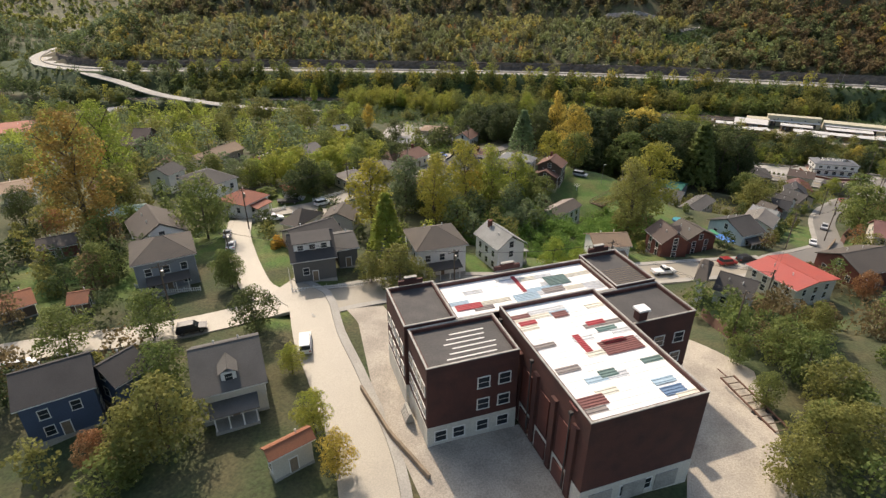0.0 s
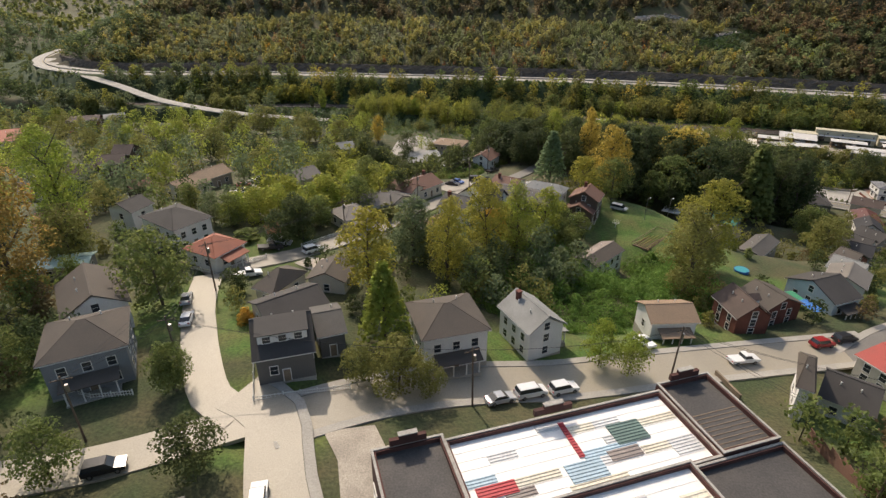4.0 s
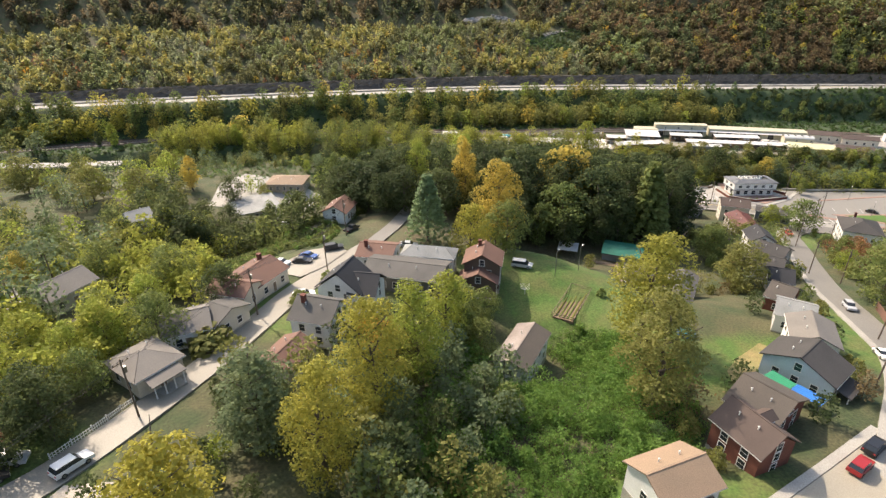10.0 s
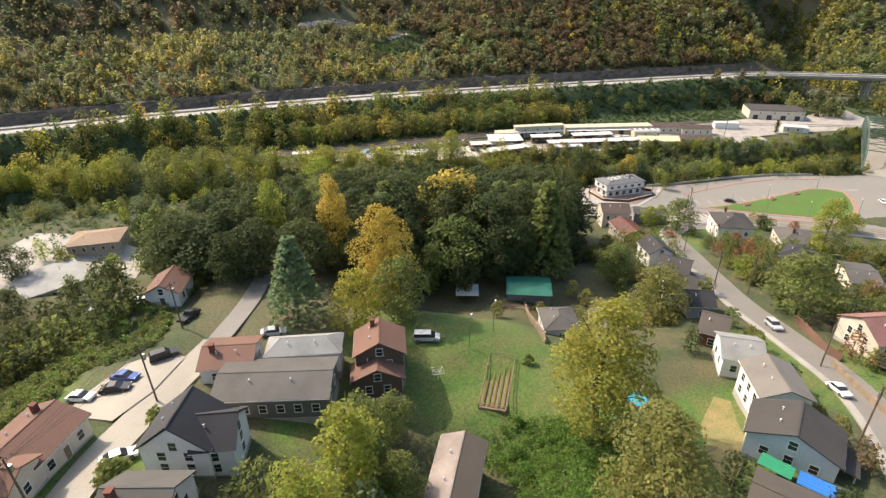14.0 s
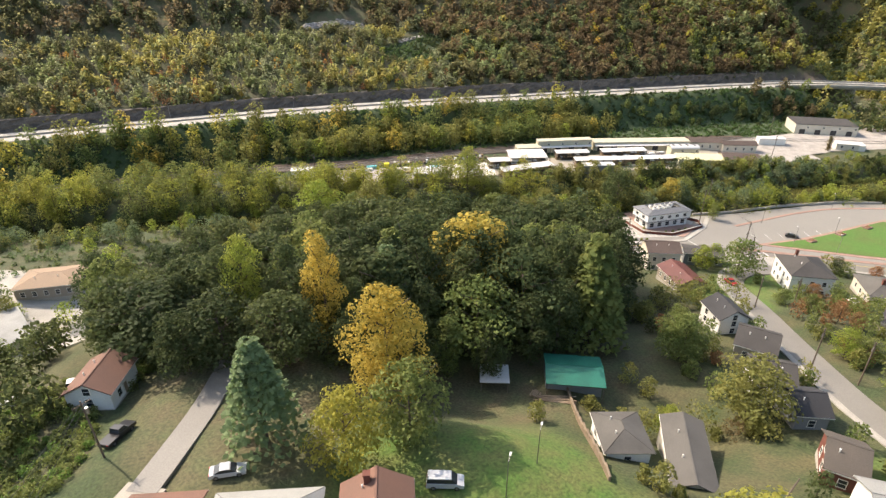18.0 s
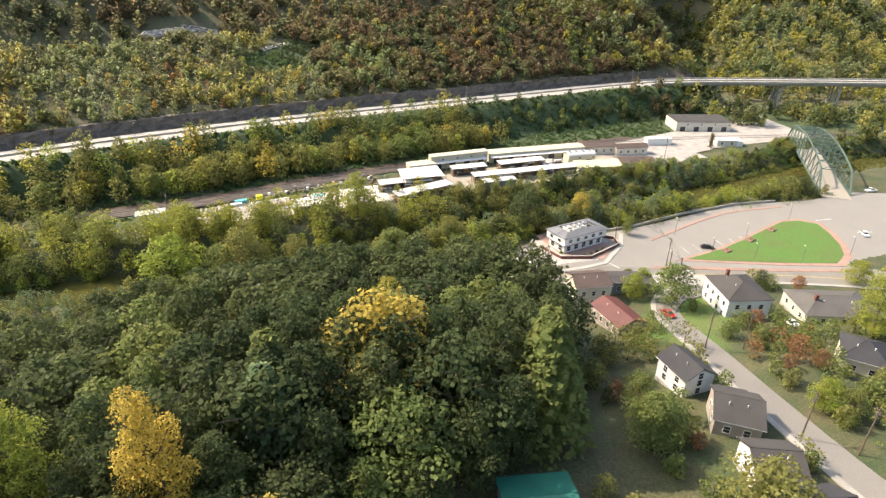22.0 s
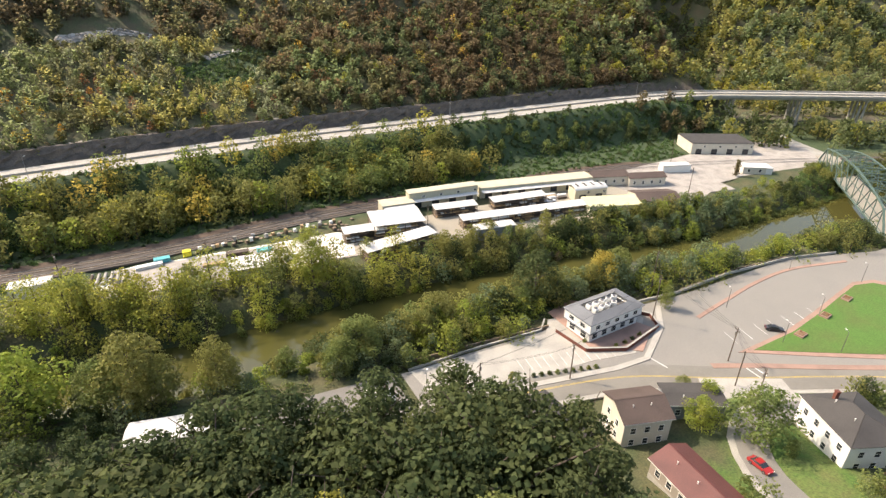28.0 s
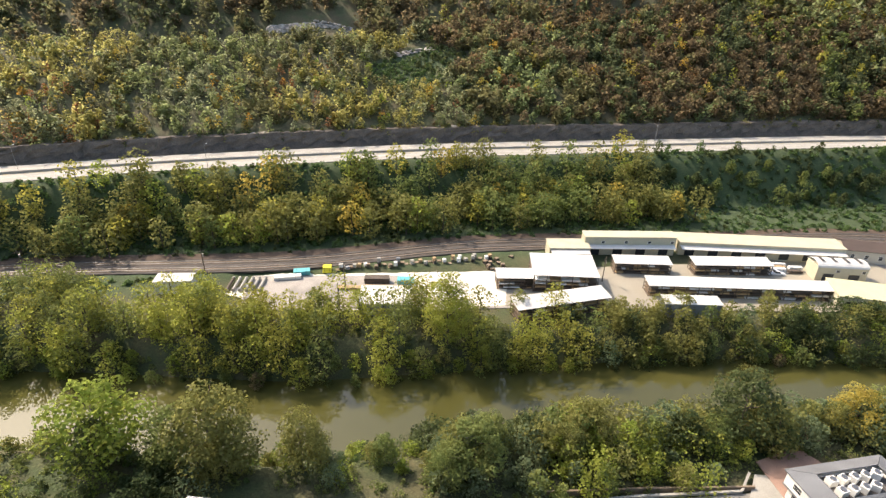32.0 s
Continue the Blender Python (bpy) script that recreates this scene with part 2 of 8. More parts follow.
def add_prism(bm, pts, z0, z1):
    """An upright prism over an outline, counter-clockwise."""
    lo = [bm.verts.new((p[0], p[1], z0)) for p in pts]
    hi = [bm.verts.new((p[0], p[1], z1)) for p in pts]
    n = len(pts)
    bm.faces.new(hi)
    bm.faces.new(lo[::-1])
    for i in range(n):
        bm.faces.new((lo[i], lo[(i + 1) % n], hi[(i + 1) % n], hi[i]))


def box_mesh(name, mat, *boxes):
    bm = bmesh.new()
    for b in boxes:
        add_box(bm, *b)
    me = bpy.data.meshes.new(name)
    bm.to_mesh(me)
    bm.free()
    me.materials.append(MATS[mat])
    return me

# ---- lie of the land ----
ROADS = {
    "main": ([(-5, 15, 40), (-8.5, 43, 40.3), (-15, 60, 40.6), (-21, 73, 41), (-25, 84, 41.2), (-31, 88, 41.2)], 7.0),
    "north": ([(-29, 84, 41.2), (-34.5, 87.5, 41.2), (-39.4, 95.6, 41.1), (-43.5, 104, 40.9), (-47, 112, 40.3), (-51, 125, 39)], 5.6),
    "left": ([(-110, 55, 40), (-70, 69, 40.6), (-45, 75.5, 40.8), (-27, 83.5, 41.2)], 6.0),
    "ridge": ([(-51, 125, 39), (-45, 132, 38), (-36.5, 138.7, 37), (-27, 150, 35.8), (-19, 161, 34.6), (-11, 173, 33.8), (-5, 182.5, 33), (3, 191.7, 32.2), (15, 204.7, 31.2)], 5.6),
    "drive": ([(14.2, 203.8, 31.3), (19.5, 211, 30.6), (25, 219, 30), (33, 234, 28.5)], 4.2),
    "street": ([(-25, 82.5, 41.1), (-12, 90, 39.6), (2, 95.5, 37.6), (16.5, 98.6, 36), (32, 103, 34.8), (47, 107, 33.8), (64, 111.5, 32.5), (80, 116, 31)], 7.0),
    "hill_road": ([(70, 108, 32), (83, 117, 31), (97, 126, 28.3), (109.7, 137, 25), (120, 153.4, 22), (130, 169, 18.6), (144, 186.5, 14.6), (157, 200.6, 10.6), (168, 213, 7), (174, 219.5, 5), (181.5, 224.3, 3.8), (190, 225.2, 3.2), (198, 221.5, 2.8), (206, 213, 2.4)], 6.4),
    "riverside": ([(128, 286, 1.6), (144.7, 277, 1.3), (166, 266, 1.2), (186, 253, 1.2), (203, 235, 1.2), (231, 207, 1.2), (262, 168, 1.4), (300, 120, 2)], 8.5),
    "rail": ([(-300, 446, 4), (-130, 446, 3), (-40, 450, 2.2), (46, 430, 2.2), (126, 401, 2.2), (191, 387, 2.2), (260, 361, 2), (336, 332, 1.6), (416, 273, 1.2), (494, 204, 1.5), (620, 90, 2)], 9.0),
    "yard": ([(113, 389, 1.4), (176, 362.5, 1.2), (234, 341, 1.0), (304, 315, 0.8), (352, 289, 0.6)], 19.0),
    "plaza": ([(165, 282, 1.2), (195, 264, 1.2), (240, 236, 1.2), (290, 208, 1.2), (328, 210, 1.2)], 46.0),
    "ramp": ([(-330, 502, 19.6), (-297, 473, 18.6), (-264, 452, 16.5), (-221, 425, 12), (-186, 411, 9.4), (-158, 402, 8), (-120, 394, 7), (-88, 391, 6)], 8.0),
    "under": ([(435, 258, 1), (470, 300, 1.5), (540, 370, 3), (620, 470, 10)], 9.0),
}
HIGHWAY = [(-360, 830, 22), (-412, 740, 21), (-425, 655, 20), (-403, 575, 20), (-362, 520, 20), (-305, 491, 20), (-235, 487, 20), (-161, 491, 20), (-37, 481, 20), (70, 469, 20), (123, 460, 20), (203, 441, 20), (299, 411, 20), (399, 379, 20), (452, 350, 21), (492, 309, 21.5), (560, 232, 22), (650, 130, 23), (760, 30, 25)]
RIVER = [(-420, 398), (-280, 405), (-150, 410), (-30, 402), (53, 371), (67, 364), (114, 339), (178, 318), (230, 298), (283, 269), (342, 248), (395, 232), (470, 190), (600, 70), (700, -40)]
SPOTS = [(-120, 110, 40), (-80, 150, 37), (-60, 190, 32), (-120, 220, 26), (-40, 245, 28), (-20, 238, 17), (-22, 262, 7), (-60, 290, 9), (0, 300, 4.5), (5, 245, 18), (-160, 300, 8), (40, 320, 1.5),
         (30, 60, 41), (0, 52, 41.2), (15, 42, 41.2), (8, 68, 41), (40, 50, 40.6), (48, 64, 39.5), (70, 70, 37), (110, 90, 33), (0, 20, 38), (-60, 40, 38), (45, 160, 22), (51, 170, 26), (51, 186, 29), (73, 212, 16), (30, 125, 30), (60, 130, 29), (85, 150, 24), (10, 234, 27.5), (2, 240, 23), (3, 229, 28.5),
         (100, 190, 15), (70, 245, 14), (100, 265, 4), (40, 265, 12), (130, 235, 6), (160, 185, 14), (190, 170, 10), (240, 130, 6), (200, 120, 14), (-250, 150, 36), (-250, 300, 8), (120, 300, 2), (215, 262, 1.2), (270, 236, 1.2), (310, 210, 1.2)]


def densify(pts, step=7.0):
    out = []
    for a, b in zip(pts[:-1], pts[1:]):
        a, b = np.array(a, float), np.array(b, float)
        n = max(1, int(np.hypot(*(b - a)[:2]) / step))
        out += [a + (b - a) * k / n for k in range(n)]
    return np.array(out + [np.array(pts[-1], float)])


def line_field(x, y, pts):
    """Distance to a centre line, its height there, and the side (+ to its left)."""
    best = np.full(x.shape, 1e9)
    level, side = np.zeros(x.shape), np.zeros(x.shape)
    for a, b in zip(pts[:-1], pts[1:]):
        dx, dy = b[0] - a[0], b[1] - a[1]
        u = np.clip(((x - a[0]) * dx + (y - a[1]) * dy) / (dx * dx + dy * dy), 0, 1)
        d = np.hypot(x - a[0] - u * dx, y - a[1] - u * dy)
        near = d < best
        best = np.where(near, d, best)
        if len(a) > 2:
            level = np.where(near, a[2] + u * (b[2] - a[2]), level)
        side = np.where(near, np.sign(dx * (y - a[1]) - dy * (x - a[0])), side)
    return best, level, side


def smooth(a, b, v):
    u = np.clip((v - a) / (b - a), 0, 1)
    return u * u * (3 - 2 * u)
LEVELS = np.vstack([densify(p, 8.0) for nm, (p, w) in ROADS.items() if nm != "ramp"] + [np.array(SPOTS, float)])


def ground(x, y):
    """Height of the bare ground."""
    x, y = np.atleast_1d(np.asarray(x, float)), np.atleast_1d(np.asarray(y, float))
    num, den = np.zeros(x.shape), np.zeros(x.shape)
    for px, py, pz in LEVELS:
        w = 1.0 / ((x - px) ** 2 + (y - py) ** 2 + 9.0) ** 1.7
        num += w * pz
        den += w
    z = num / den
    for name, (pts, width) in ROADS.items():
        if name == "ramp":
            continue
        d, level, s = line_field(x, y, pts)
        k = 1 - smooth(width / 2 + 0.5, width / 2 + 4.5, d)
        z = z + (level - z) * k
    d, level, s = line_field(x, y, RIVER)
    z = -9 + (z + 9) * smooth(9.5, 21, d)
    d, level, s = line_field(x, y, HIGHWAY)
    up = d * s
    flank = 1 - smooth(425, 480, x)
    hill = level + 5 * smooth(13, 16, up) + 0.42 * np.clip(up - 16, 0, 60) + 0.30 * np.clip(up - 76, 0, 30) + 3 * smooth(96, 104, up) + 0.66 * np.clip(up - 106, 0, 330)
    hill = hill + smooth(60, 150, up) * 6.5 * np.sin((x + 0.4 * up) / 27 + 1.3 * np.sin(x / 71)) + smooth(20, 50, up) * 1.6 * np.sin(x / 11 + 2 * np.sin(x / 37))
    dv, lv, sv = line_field(x, y, ROADS["under"][0])
    hill = np.minimum(hill, 4 + np.clip(dv * sv - 12, 0, 400))
    low = z + (level - z) * (1 - smooth(11, 32, d)) * flank
    z = np.where(up > 0, z + (hill - z) * (1 - smooth(640, 700, x)), low)
    clear = np.where((up > 0) | (x > 430) | (x < -300), smooth(13, 70, d), 0) * smooth(6, 70, line_field(x, y, ROADS["under"][0])[0])
    for cx, cy, r, h in ((-660, 720, 130, 46), (-1050, 1750, 480, 150), (920, 430, 180, 130), (640, 760, 210, 170), (900, 620, 250, 200), (-760, 330, 260, 120)):
        z = z + h * np.exp(-(((x - cx) ** 2 + (y - cy) ** 2) / (r * r))) * clear
    return z


# ---- ground, roads, water ----
def axis(lo, hi, a, b, step):
    """Even steps between a and b, widening out to lo and hi."""
    mid = list(np.arange(a, b + 0.1, step))
    left, right, s = [], [], step
    v = a
    while v > lo:
        s *= 1.08
        v -= s
        left.append(v)
    v, s = b, step
    while v < hi:
        s *= 1.08
        v += s
        right.append(v)
    return np.array(left[::-1] + mid + right)


def spline(pts, step=3.0):
    """A smooth line through the points."""
    p = [np.array(q, float) for q in pts]
    p = [2 * p[0] - p[1]] + p + [2 * p[-1] - p[-2]]
    out = []
    for i in range(1, len(p) - 2):
        n = max(2, int(np.linalg.norm((p[i + 1] - p[i])[:2]) / step))
        for k in range(n):
            t = k / n
            out.append(0.5 * (2 * p[i] + (p[i + 1] - p[i - 1]) * t + (2 * p[i - 1] - 5 * p[i] + 4 * p[i + 1] - p[i + 2]) * t * t + (3 * p[i] - p[i - 1] - 3 * p[i + 1] + p[i + 2]) * t ** 3))
    return np.array(out + [p[-2]])


def side_line(line, off):
    """The line moved sideways; off is to its left."""
    d = np.gradient(line[:, :2], axis=0)
    d /= np.linalg.norm(d, axis=1)[:, None]
    q = line.copy()
    q[:, 0] -= d[:, 1] * off
    q[:, 1] += d[:, 0] * off
    return q


def strip(name, line, a, b, lift, mat, thick=0.0, kind="structure", label="", category="", parent=None):
    """A band along a line from offset a to offset b, lying lift above it."""
    lo, hi = side_line(line, a), side_line(line, b)
    n = len(line)
    verts = [(p[0], p[1], p[2] + lift) for p in lo] + [(p[0], p[1], p[2] + lift) for p in hi]
    faces = [(i + 1, i, n + i, n + i + 1) if a > b else (i, i + 1, n + i + 1, n + i) for i in range(n - 1)]
    if thick:
        verts += [(p[0], p[1], p[2] + lift - thick) for p in lo] + [(p[0], p[1], p[2] + lift - thick) for p in hi]
        faces += [(i, i + 1, 2 * n + i + 1, 2 * n + i) for i in range(n - 1)] + [(n + i + 1, n + i, 3 * n + i, 3 * n + i + 1) for i in range(n - 1)]
        faces += [(2 * n + i, 3 * n + i, 3 * n + i + 1, 2 * n + i + 1) for i in range(n - 1)]
    me = bpy.data.meshes.new(name)
    me.from_pydata(verts, [], faces)
    me.materials.append(MATS[mat])
    ob = new(name, me)
    ob.parent = parent
    if parent is None:
        tagged(ob, label, category, "", kind)
    return ob


LAWNS = [(-26, 84, 12, 9), (-34, 106, 7, 10), (10, 104, 20, 9), (34, 118, 12, 10), (55, 186, 20, 24), (62, 165, 16, 14), (78, 142, 18, 12), (-70, 95, 18, 14), (-50, 112, 10, 12), (40, 112, 20, 8),
         (205, 223, 24, 16), (66, 92, 14, 10), (-4, 176, 10, 12), (24, 176, 8, 12), (180, 216, 14, 12), (164, 216, 9, 14), (110, 142, 14, 20), (-14, 205, 8, 12), (-42, 140, 12, 10)  , (-10, 390, 60, 12),
         (330, 300, 30, 8)]
WOODS = [(30, 212, 17, 14), (85, 235, 60, 42), (40, 228, 25, 20), (20, 145, 22, 26), (-60, 250, 60, 40), (-60, 178, 30, 20)]


def zone(x, y, ovals):
    k = np.zeros(x.shape)
    for cx, cy, rx, ry in ovals:
        q = np.sqrt(((x - cx) / rx) ** 2 + ((y - cy) / ry) ** 2)
        k = np.maximum(k, 1 - smooth(0.8, 1.15, q))
    return k


gx, gy = axis(-2600, 2600, -165, 465, 3.0), axis(-900, 2600, 8, 505, 3.0)
X, Y = np.meshgrid(gx, gy)
Z = ground(X.ravel(), Y.ravel())
xs, ys = X.ravel(), Y.ravel()
for nm, (pts, width) in ROADS.items():
    if nm == "ramp":
        continue
    d, level, s = line_field(xs, ys, pts)
    Z = Z - 0.42 * (1 - smooth(width / 2 - 0.3, width / 2 + 1.6, d))
dh, lh, sh = line_field(xs, ys, HIGHWAY)
Z = Z - 0.3 * (1 - smooth(9, 11, dh)) * (1 - smooth(425, 480, xs))
nx, ny = len(gx), len(gy)
idx = np.arange(nx * ny).reshape(ny, nx)
faces = np.stack([idx[:-1, :-1], idx[:-1, 1:], idx[1:, 1:], idx[1:, :-1]], -1).reshape(-1, 4)
me = bpy.data.meshes.new("ground")
me.from_pydata(np.stack([xs, ys, Z], 1).tolist(), [], faces.tolist())
me.polygons.foreach_set("use_smooth", [True] * len(me.polygons))
up = dh * sh
for nm, val in (("lawn", zone(xs, ys, LAWNS)), ("wood", np.maximum.reduce([zone(xs, ys, WOODS), smooth(16, 20, up), smooth(-270, -330, xs) * smooth(200, 260, ys), smooth(440, 480, xs) * smooth(280, 330, ys)])), ("rock", smooth(9, 11, up) * (1 - smooth(15, 18, up))), ("creeper", np.maximum(smooth(9.5, 11, -up) * (1 - smooth(58, 70, -up)), zone(xs, ys, [(217, 500, 28, 15)])))):
    at = me.attributes.new(nm, "FLOAT", "POINT")
    at.data.foreach_set("value", val.astype(np.float32))
gm = bpy.data.materials.new("ground")
gm.use_nodes = True
n, l = gm.node_tree.nodes, gm.node_tree.links
n["Principled BSDF"].inputs["Roughness"].default_value = 0.95
geo = n.new("ShaderNodeNewGeometry")


def tint(c1, c2, sc):
    tex = n.new("ShaderNodeTexNoise")
    tex.inputs["Scale"].default_value, tex.inputs["Detail"].default_value = sc, 8
    l.new(geo.outputs["Position"], tex.inputs["Vector"])
    r = n.new("ShaderNodeMapRange")
    r.inputs[1].default_value, r.inputs[2].default_value = 0.35, 0.65
    l.new(tex.outputs["Fac"], r.inputs[0])
    q = n.new("ShaderNodeMix")
    q.data_type = "RGBA"
    q.inputs[6].default_value, q.inputs[7].default_value = (*c1, 1), (*c2, 1)
    l.new(r.outputs[0], q.inputs[0])
    return q.outputs[2]


def blend(a, b, attr):
    at = n.new("ShaderNodeAttribute")
    at.attribute_name = attr
    q = n.new("ShaderNodeMix")
    q.data_type = "RGBA"
    l.new(at.outputs["Fac"], q.inputs[0])
    l.new(a, q.inputs[6])
    l.new(b, q.inputs[7])
    return q.outputs[2]


col = tint((0.042, 0.060, 0.020), (0.085, 0.078, 0.035), 0.14)
col = blend(col, tint((0.066, 0.125, 0.020), (0.110, 0.125, 0.034), 0.22), "lawn")
col = blend(col, tint((0.098, 0.080, 0.042), (0.078, 0.088, 0.036), 0.2), "wood")
col = blend(col, tint((0.060, 0.050, 0.042), (0.105, 0.085, 0.065), 0.35), "rock")
col = blend(col, tint((0.034, 0.058, 0.019), (0.052, 0.072, 0.026), 0.3), "creeper")
fine = n.new("ShaderNodeTexNoise")
fine.inputs["Scale"].default_value = 2.2
l.new(geo.outputs["Position"], fine.inputs["Vector"])
fm = n.new("ShaderNodeMapRange")
fm.inputs[1].default_value, fm.inputs[2].default_value, fm.inputs[3].default_value, fm.inputs[4].default_value = 0.3, 0.7, 0.7, 1.3
l.new(fine.outputs["Fac"], fm.inputs[0])
hs = n.new("ShaderNodeHueSaturation")
l.new(fm.outputs[0], hs.inputs["Value"])
l.new(col, hs.inputs["Color"])
l.new(hs.outputs[0], n["Principled BSDF"].inputs["Base Color"])
bp = n.new("ShaderNodeBump")
bp.inputs["Strength"].default_value, bp.inputs["Distance"].default_value = 0.5, 0.3
l.new(fine.outputs["Fac"], bp.inputs["Height"])
l.new(bp.outputs[0], n["Principled BSDF"].inputs["Normal"])
me.materials.append(gm)
tagged(new("ground", me), "grassy valley ground with lawns, woods floor and a dark rock cut", "ground", "", "structure")

# water
wm = bpy.data.materials.new("water")
wm.use_nodes = True
b = wm.node_tree.nodes["Principled BSDF"]
b.inputs["Base Color"].default_value, b.inputs["Roughness"].default_value = (0.066, 0.063, 0.018, 1), 0.02
wt = wm.node_tree.nodes.new("ShaderNodeTexNoise")
wt.inputs["Scale"].default_value = 0.6
wb = wm.node_tree.nodes.new("ShaderNodeBump")
wb.inputs["Strength"].default_value, wb.inputs["Distance"].default_value = 0.06, 0.3
wm.node_tree.links.new(wt.outputs["Fac"], wb.inputs["Height"])
wm.node_tree.links.new(wb.outputs[0], b.inputs["Normal"])
MATS["water"] = wm
river = spline([(x, y, -5.6) for x, y in RIVER], 8)
strip("water", river, -24, 24, 0, "water", label="calm olive-green river water", category="river")

road_line = {k: spline(p, 3.0) for k, (p, w) in ROADS.items()}
for k, surf in (("main", "asphalt"), ("north", "asphalt"), ("left", "asphalt"), ("ridge", "asphalt_ridge"), ("drive", "asphalt_grey"), ("street", "asphalt"), ("hill_road", "asphalt_grey"), ("riverside", "asphalt_grey"), ("under", "concrete"), ("ramp", "concrete"), ("yard", "gravel"), ("rail", "ballast")):
    w = ROADS[k][1] / 2
    nm = {"rail": "railway_bed", "yard": "yard_floor"}.get(k, "road")
    strip(nm, road_line[k], -w, w, {"left": 0.03, "street": 0.05, "ridge": 0.07, "under": 0.05, "north": 0.04}.get(k, 0.09) - 0.02, surf, 0.6, label={"rail": "dark stone ballast bed of a railway", "yard": "pale gravel yard floor"}.get(k, "worn pale asphalt road"), category={"rail": "railway", "yard": "yard"}.get(k, "road"))
for k, off in (("main", -1), ("street", 1), ("street", -1), ("hill_road", 1), ("riverside", -1)):
    w = ROADS[k][1] / 2
    strip("pavement", road_line[k], off * (w + 0.05), off * (w + 1.4), 0.14, "concrete", 0.4, label="narrow concrete pavement with a kerb", category="pavement")
hw = spline(HIGHWAY, 6.0)
strip("road", hw, -9.5, 9.5, 0.0, "concrete", 0.5, label="wide pale concrete highway", category="road")

# railway tracks
for off in (-2.2, 2.2):
    track = thing("railway_track", Matrix(), "pair of steel rails on dark sleepers", "railway track", "railway tracks", "structure")
    c = side_line(road_line["rail"], off)
    for s in (-0.72, 0.72):
        strip("rail", side_line(c, s), -0.09, 0.09, 0.32, "steel", 0.16, parent=track)
    strip("sleeper_bed", c, -1.25, 1.25, 0.13, "pole", 0.1, parent=track)


# ---- houses ----
def gable_walls(bm, L, W, z0, eave, rise, hip):
    x, y = L / 2 - 0.45, W / 2 - 0.45
    add_box(bm, 0, 0, (z0 + eave) / 2, 2 * x, 2 * y, eave - z0)
    if not hip and rise > 0.5:
        top = eave + rise * (y / (W / 2)) - 0.12
        for s in (-1, 1):
            v = [bm.verts.new((s * x, -y, eave)), bm.verts.new((s * x, y, eave)), bm.verts.new((s * x, 0, top))]
            u = [bm.verts.new((s * (x - 0.25), -y, eave)), bm.verts.new((s * (x - 0.25), y, eave)), bm.verts.new((s * (x - 0.25), 0, top))]
            bm.faces.new(v if s > 0 else v[::-1])
            bm.faces.new(u[::-1] if s > 0 else u)
            for i in range(3):
                bm.faces.new((v[i], u[i], u[(i + 1) % 3], v[(i + 1) % 3]))


def roof_slopes(L, W, eave, rise, hip):
    """Outlines of the roof's planes."""
    x, y = L / 2, W / 2
    if hip:
        r = max(0.4, x - y * 0.9) if x > y * 0.9 else 0.4
        a, b = (-r, 0, eave + rise), (r, 0, eave + rise)
        return [[(-x, -y, eave), (x, -y, eave), b, a], [(x, y, eave), (-x, y, eave), a, b], [(x, -y, eave), (x, y, eave), b], [(-x, y, eave), (-x, -y, eave), a]]
    return [[(-x, -y, eave), (x, -y, eave), (x, 0, eave + rise), (-x, 0, eave + rise)], [(x, y, eave), (-x, y, eave), (-x, 0, eave + rise), (x, 0, eave + rise)]]


def slab(bm, pts, t=0.18):
    top = [Vector(p) for p in pts]
    nrm = (top[1] - top[0]).cross(top[2] - top[0]).normalized()
    lo = [bm.verts.new(p) for p in top]
    hi = [bm.verts.new(p + nrm * t) for p in top]
    bm.faces.new(hi)
    bm.faces.new(lo[::-1])
    k = len(pts)
    for i in range(k):
        bm.faces.new((lo[i], lo[(i + 1) % k], hi[(i + 1) % k], hi[i]))


WIN = box_mesh("window", "whitepaint", (0, 0, 0.75, 1.25, 0.10, 0.10), (0, 0, -0.75, 1.35, 0.16, 0.10), (-0.58, 0, 0, 0.10, 0.10, 1.5), (0.58, 0, 0, 0.10, 0.10, 1.5), (0, 0, 0, 1.1, 0.07, 0.06))
PANE = box_mesh("pane", "glass_dark", (0, 0, 0, 1.08, 0.05, 1.42))
DOOR = box_mesh("door", "wood", (0, 0, 1.03, 0.95, 0.08, 2.06))
DOORF = box_mesh("door_frame", "whitepaint", (0, 0, 2.13, 1.2, 0.12, 0.12), (-0.54, 0, 1.05, 0.12, 0.12, 2.1), (0.54, 0, 1.05, 0.12, 0.12, 2.1))
POST = box_mesh("porch_post", "whitepaint", (0, 0, 1.25, 0.16, 0.16, 2.5), (0, 0, 0.06, 0.24, 0.24, 0.12), (0, 0, 2.44, 0.24, 0.24, 0.12))
CHIM = box_mesh("chimney", "brick", (0, 0, 0.3, 0.75, 0.75, 2.6), (0, 0, 1.55, 0.9, 0.9, 0.18))


def window(parent, m):
    w = mesh_part("window", WIN, parent, m)
    mesh_part("pane", PANE, w)
    return w


PADS = []


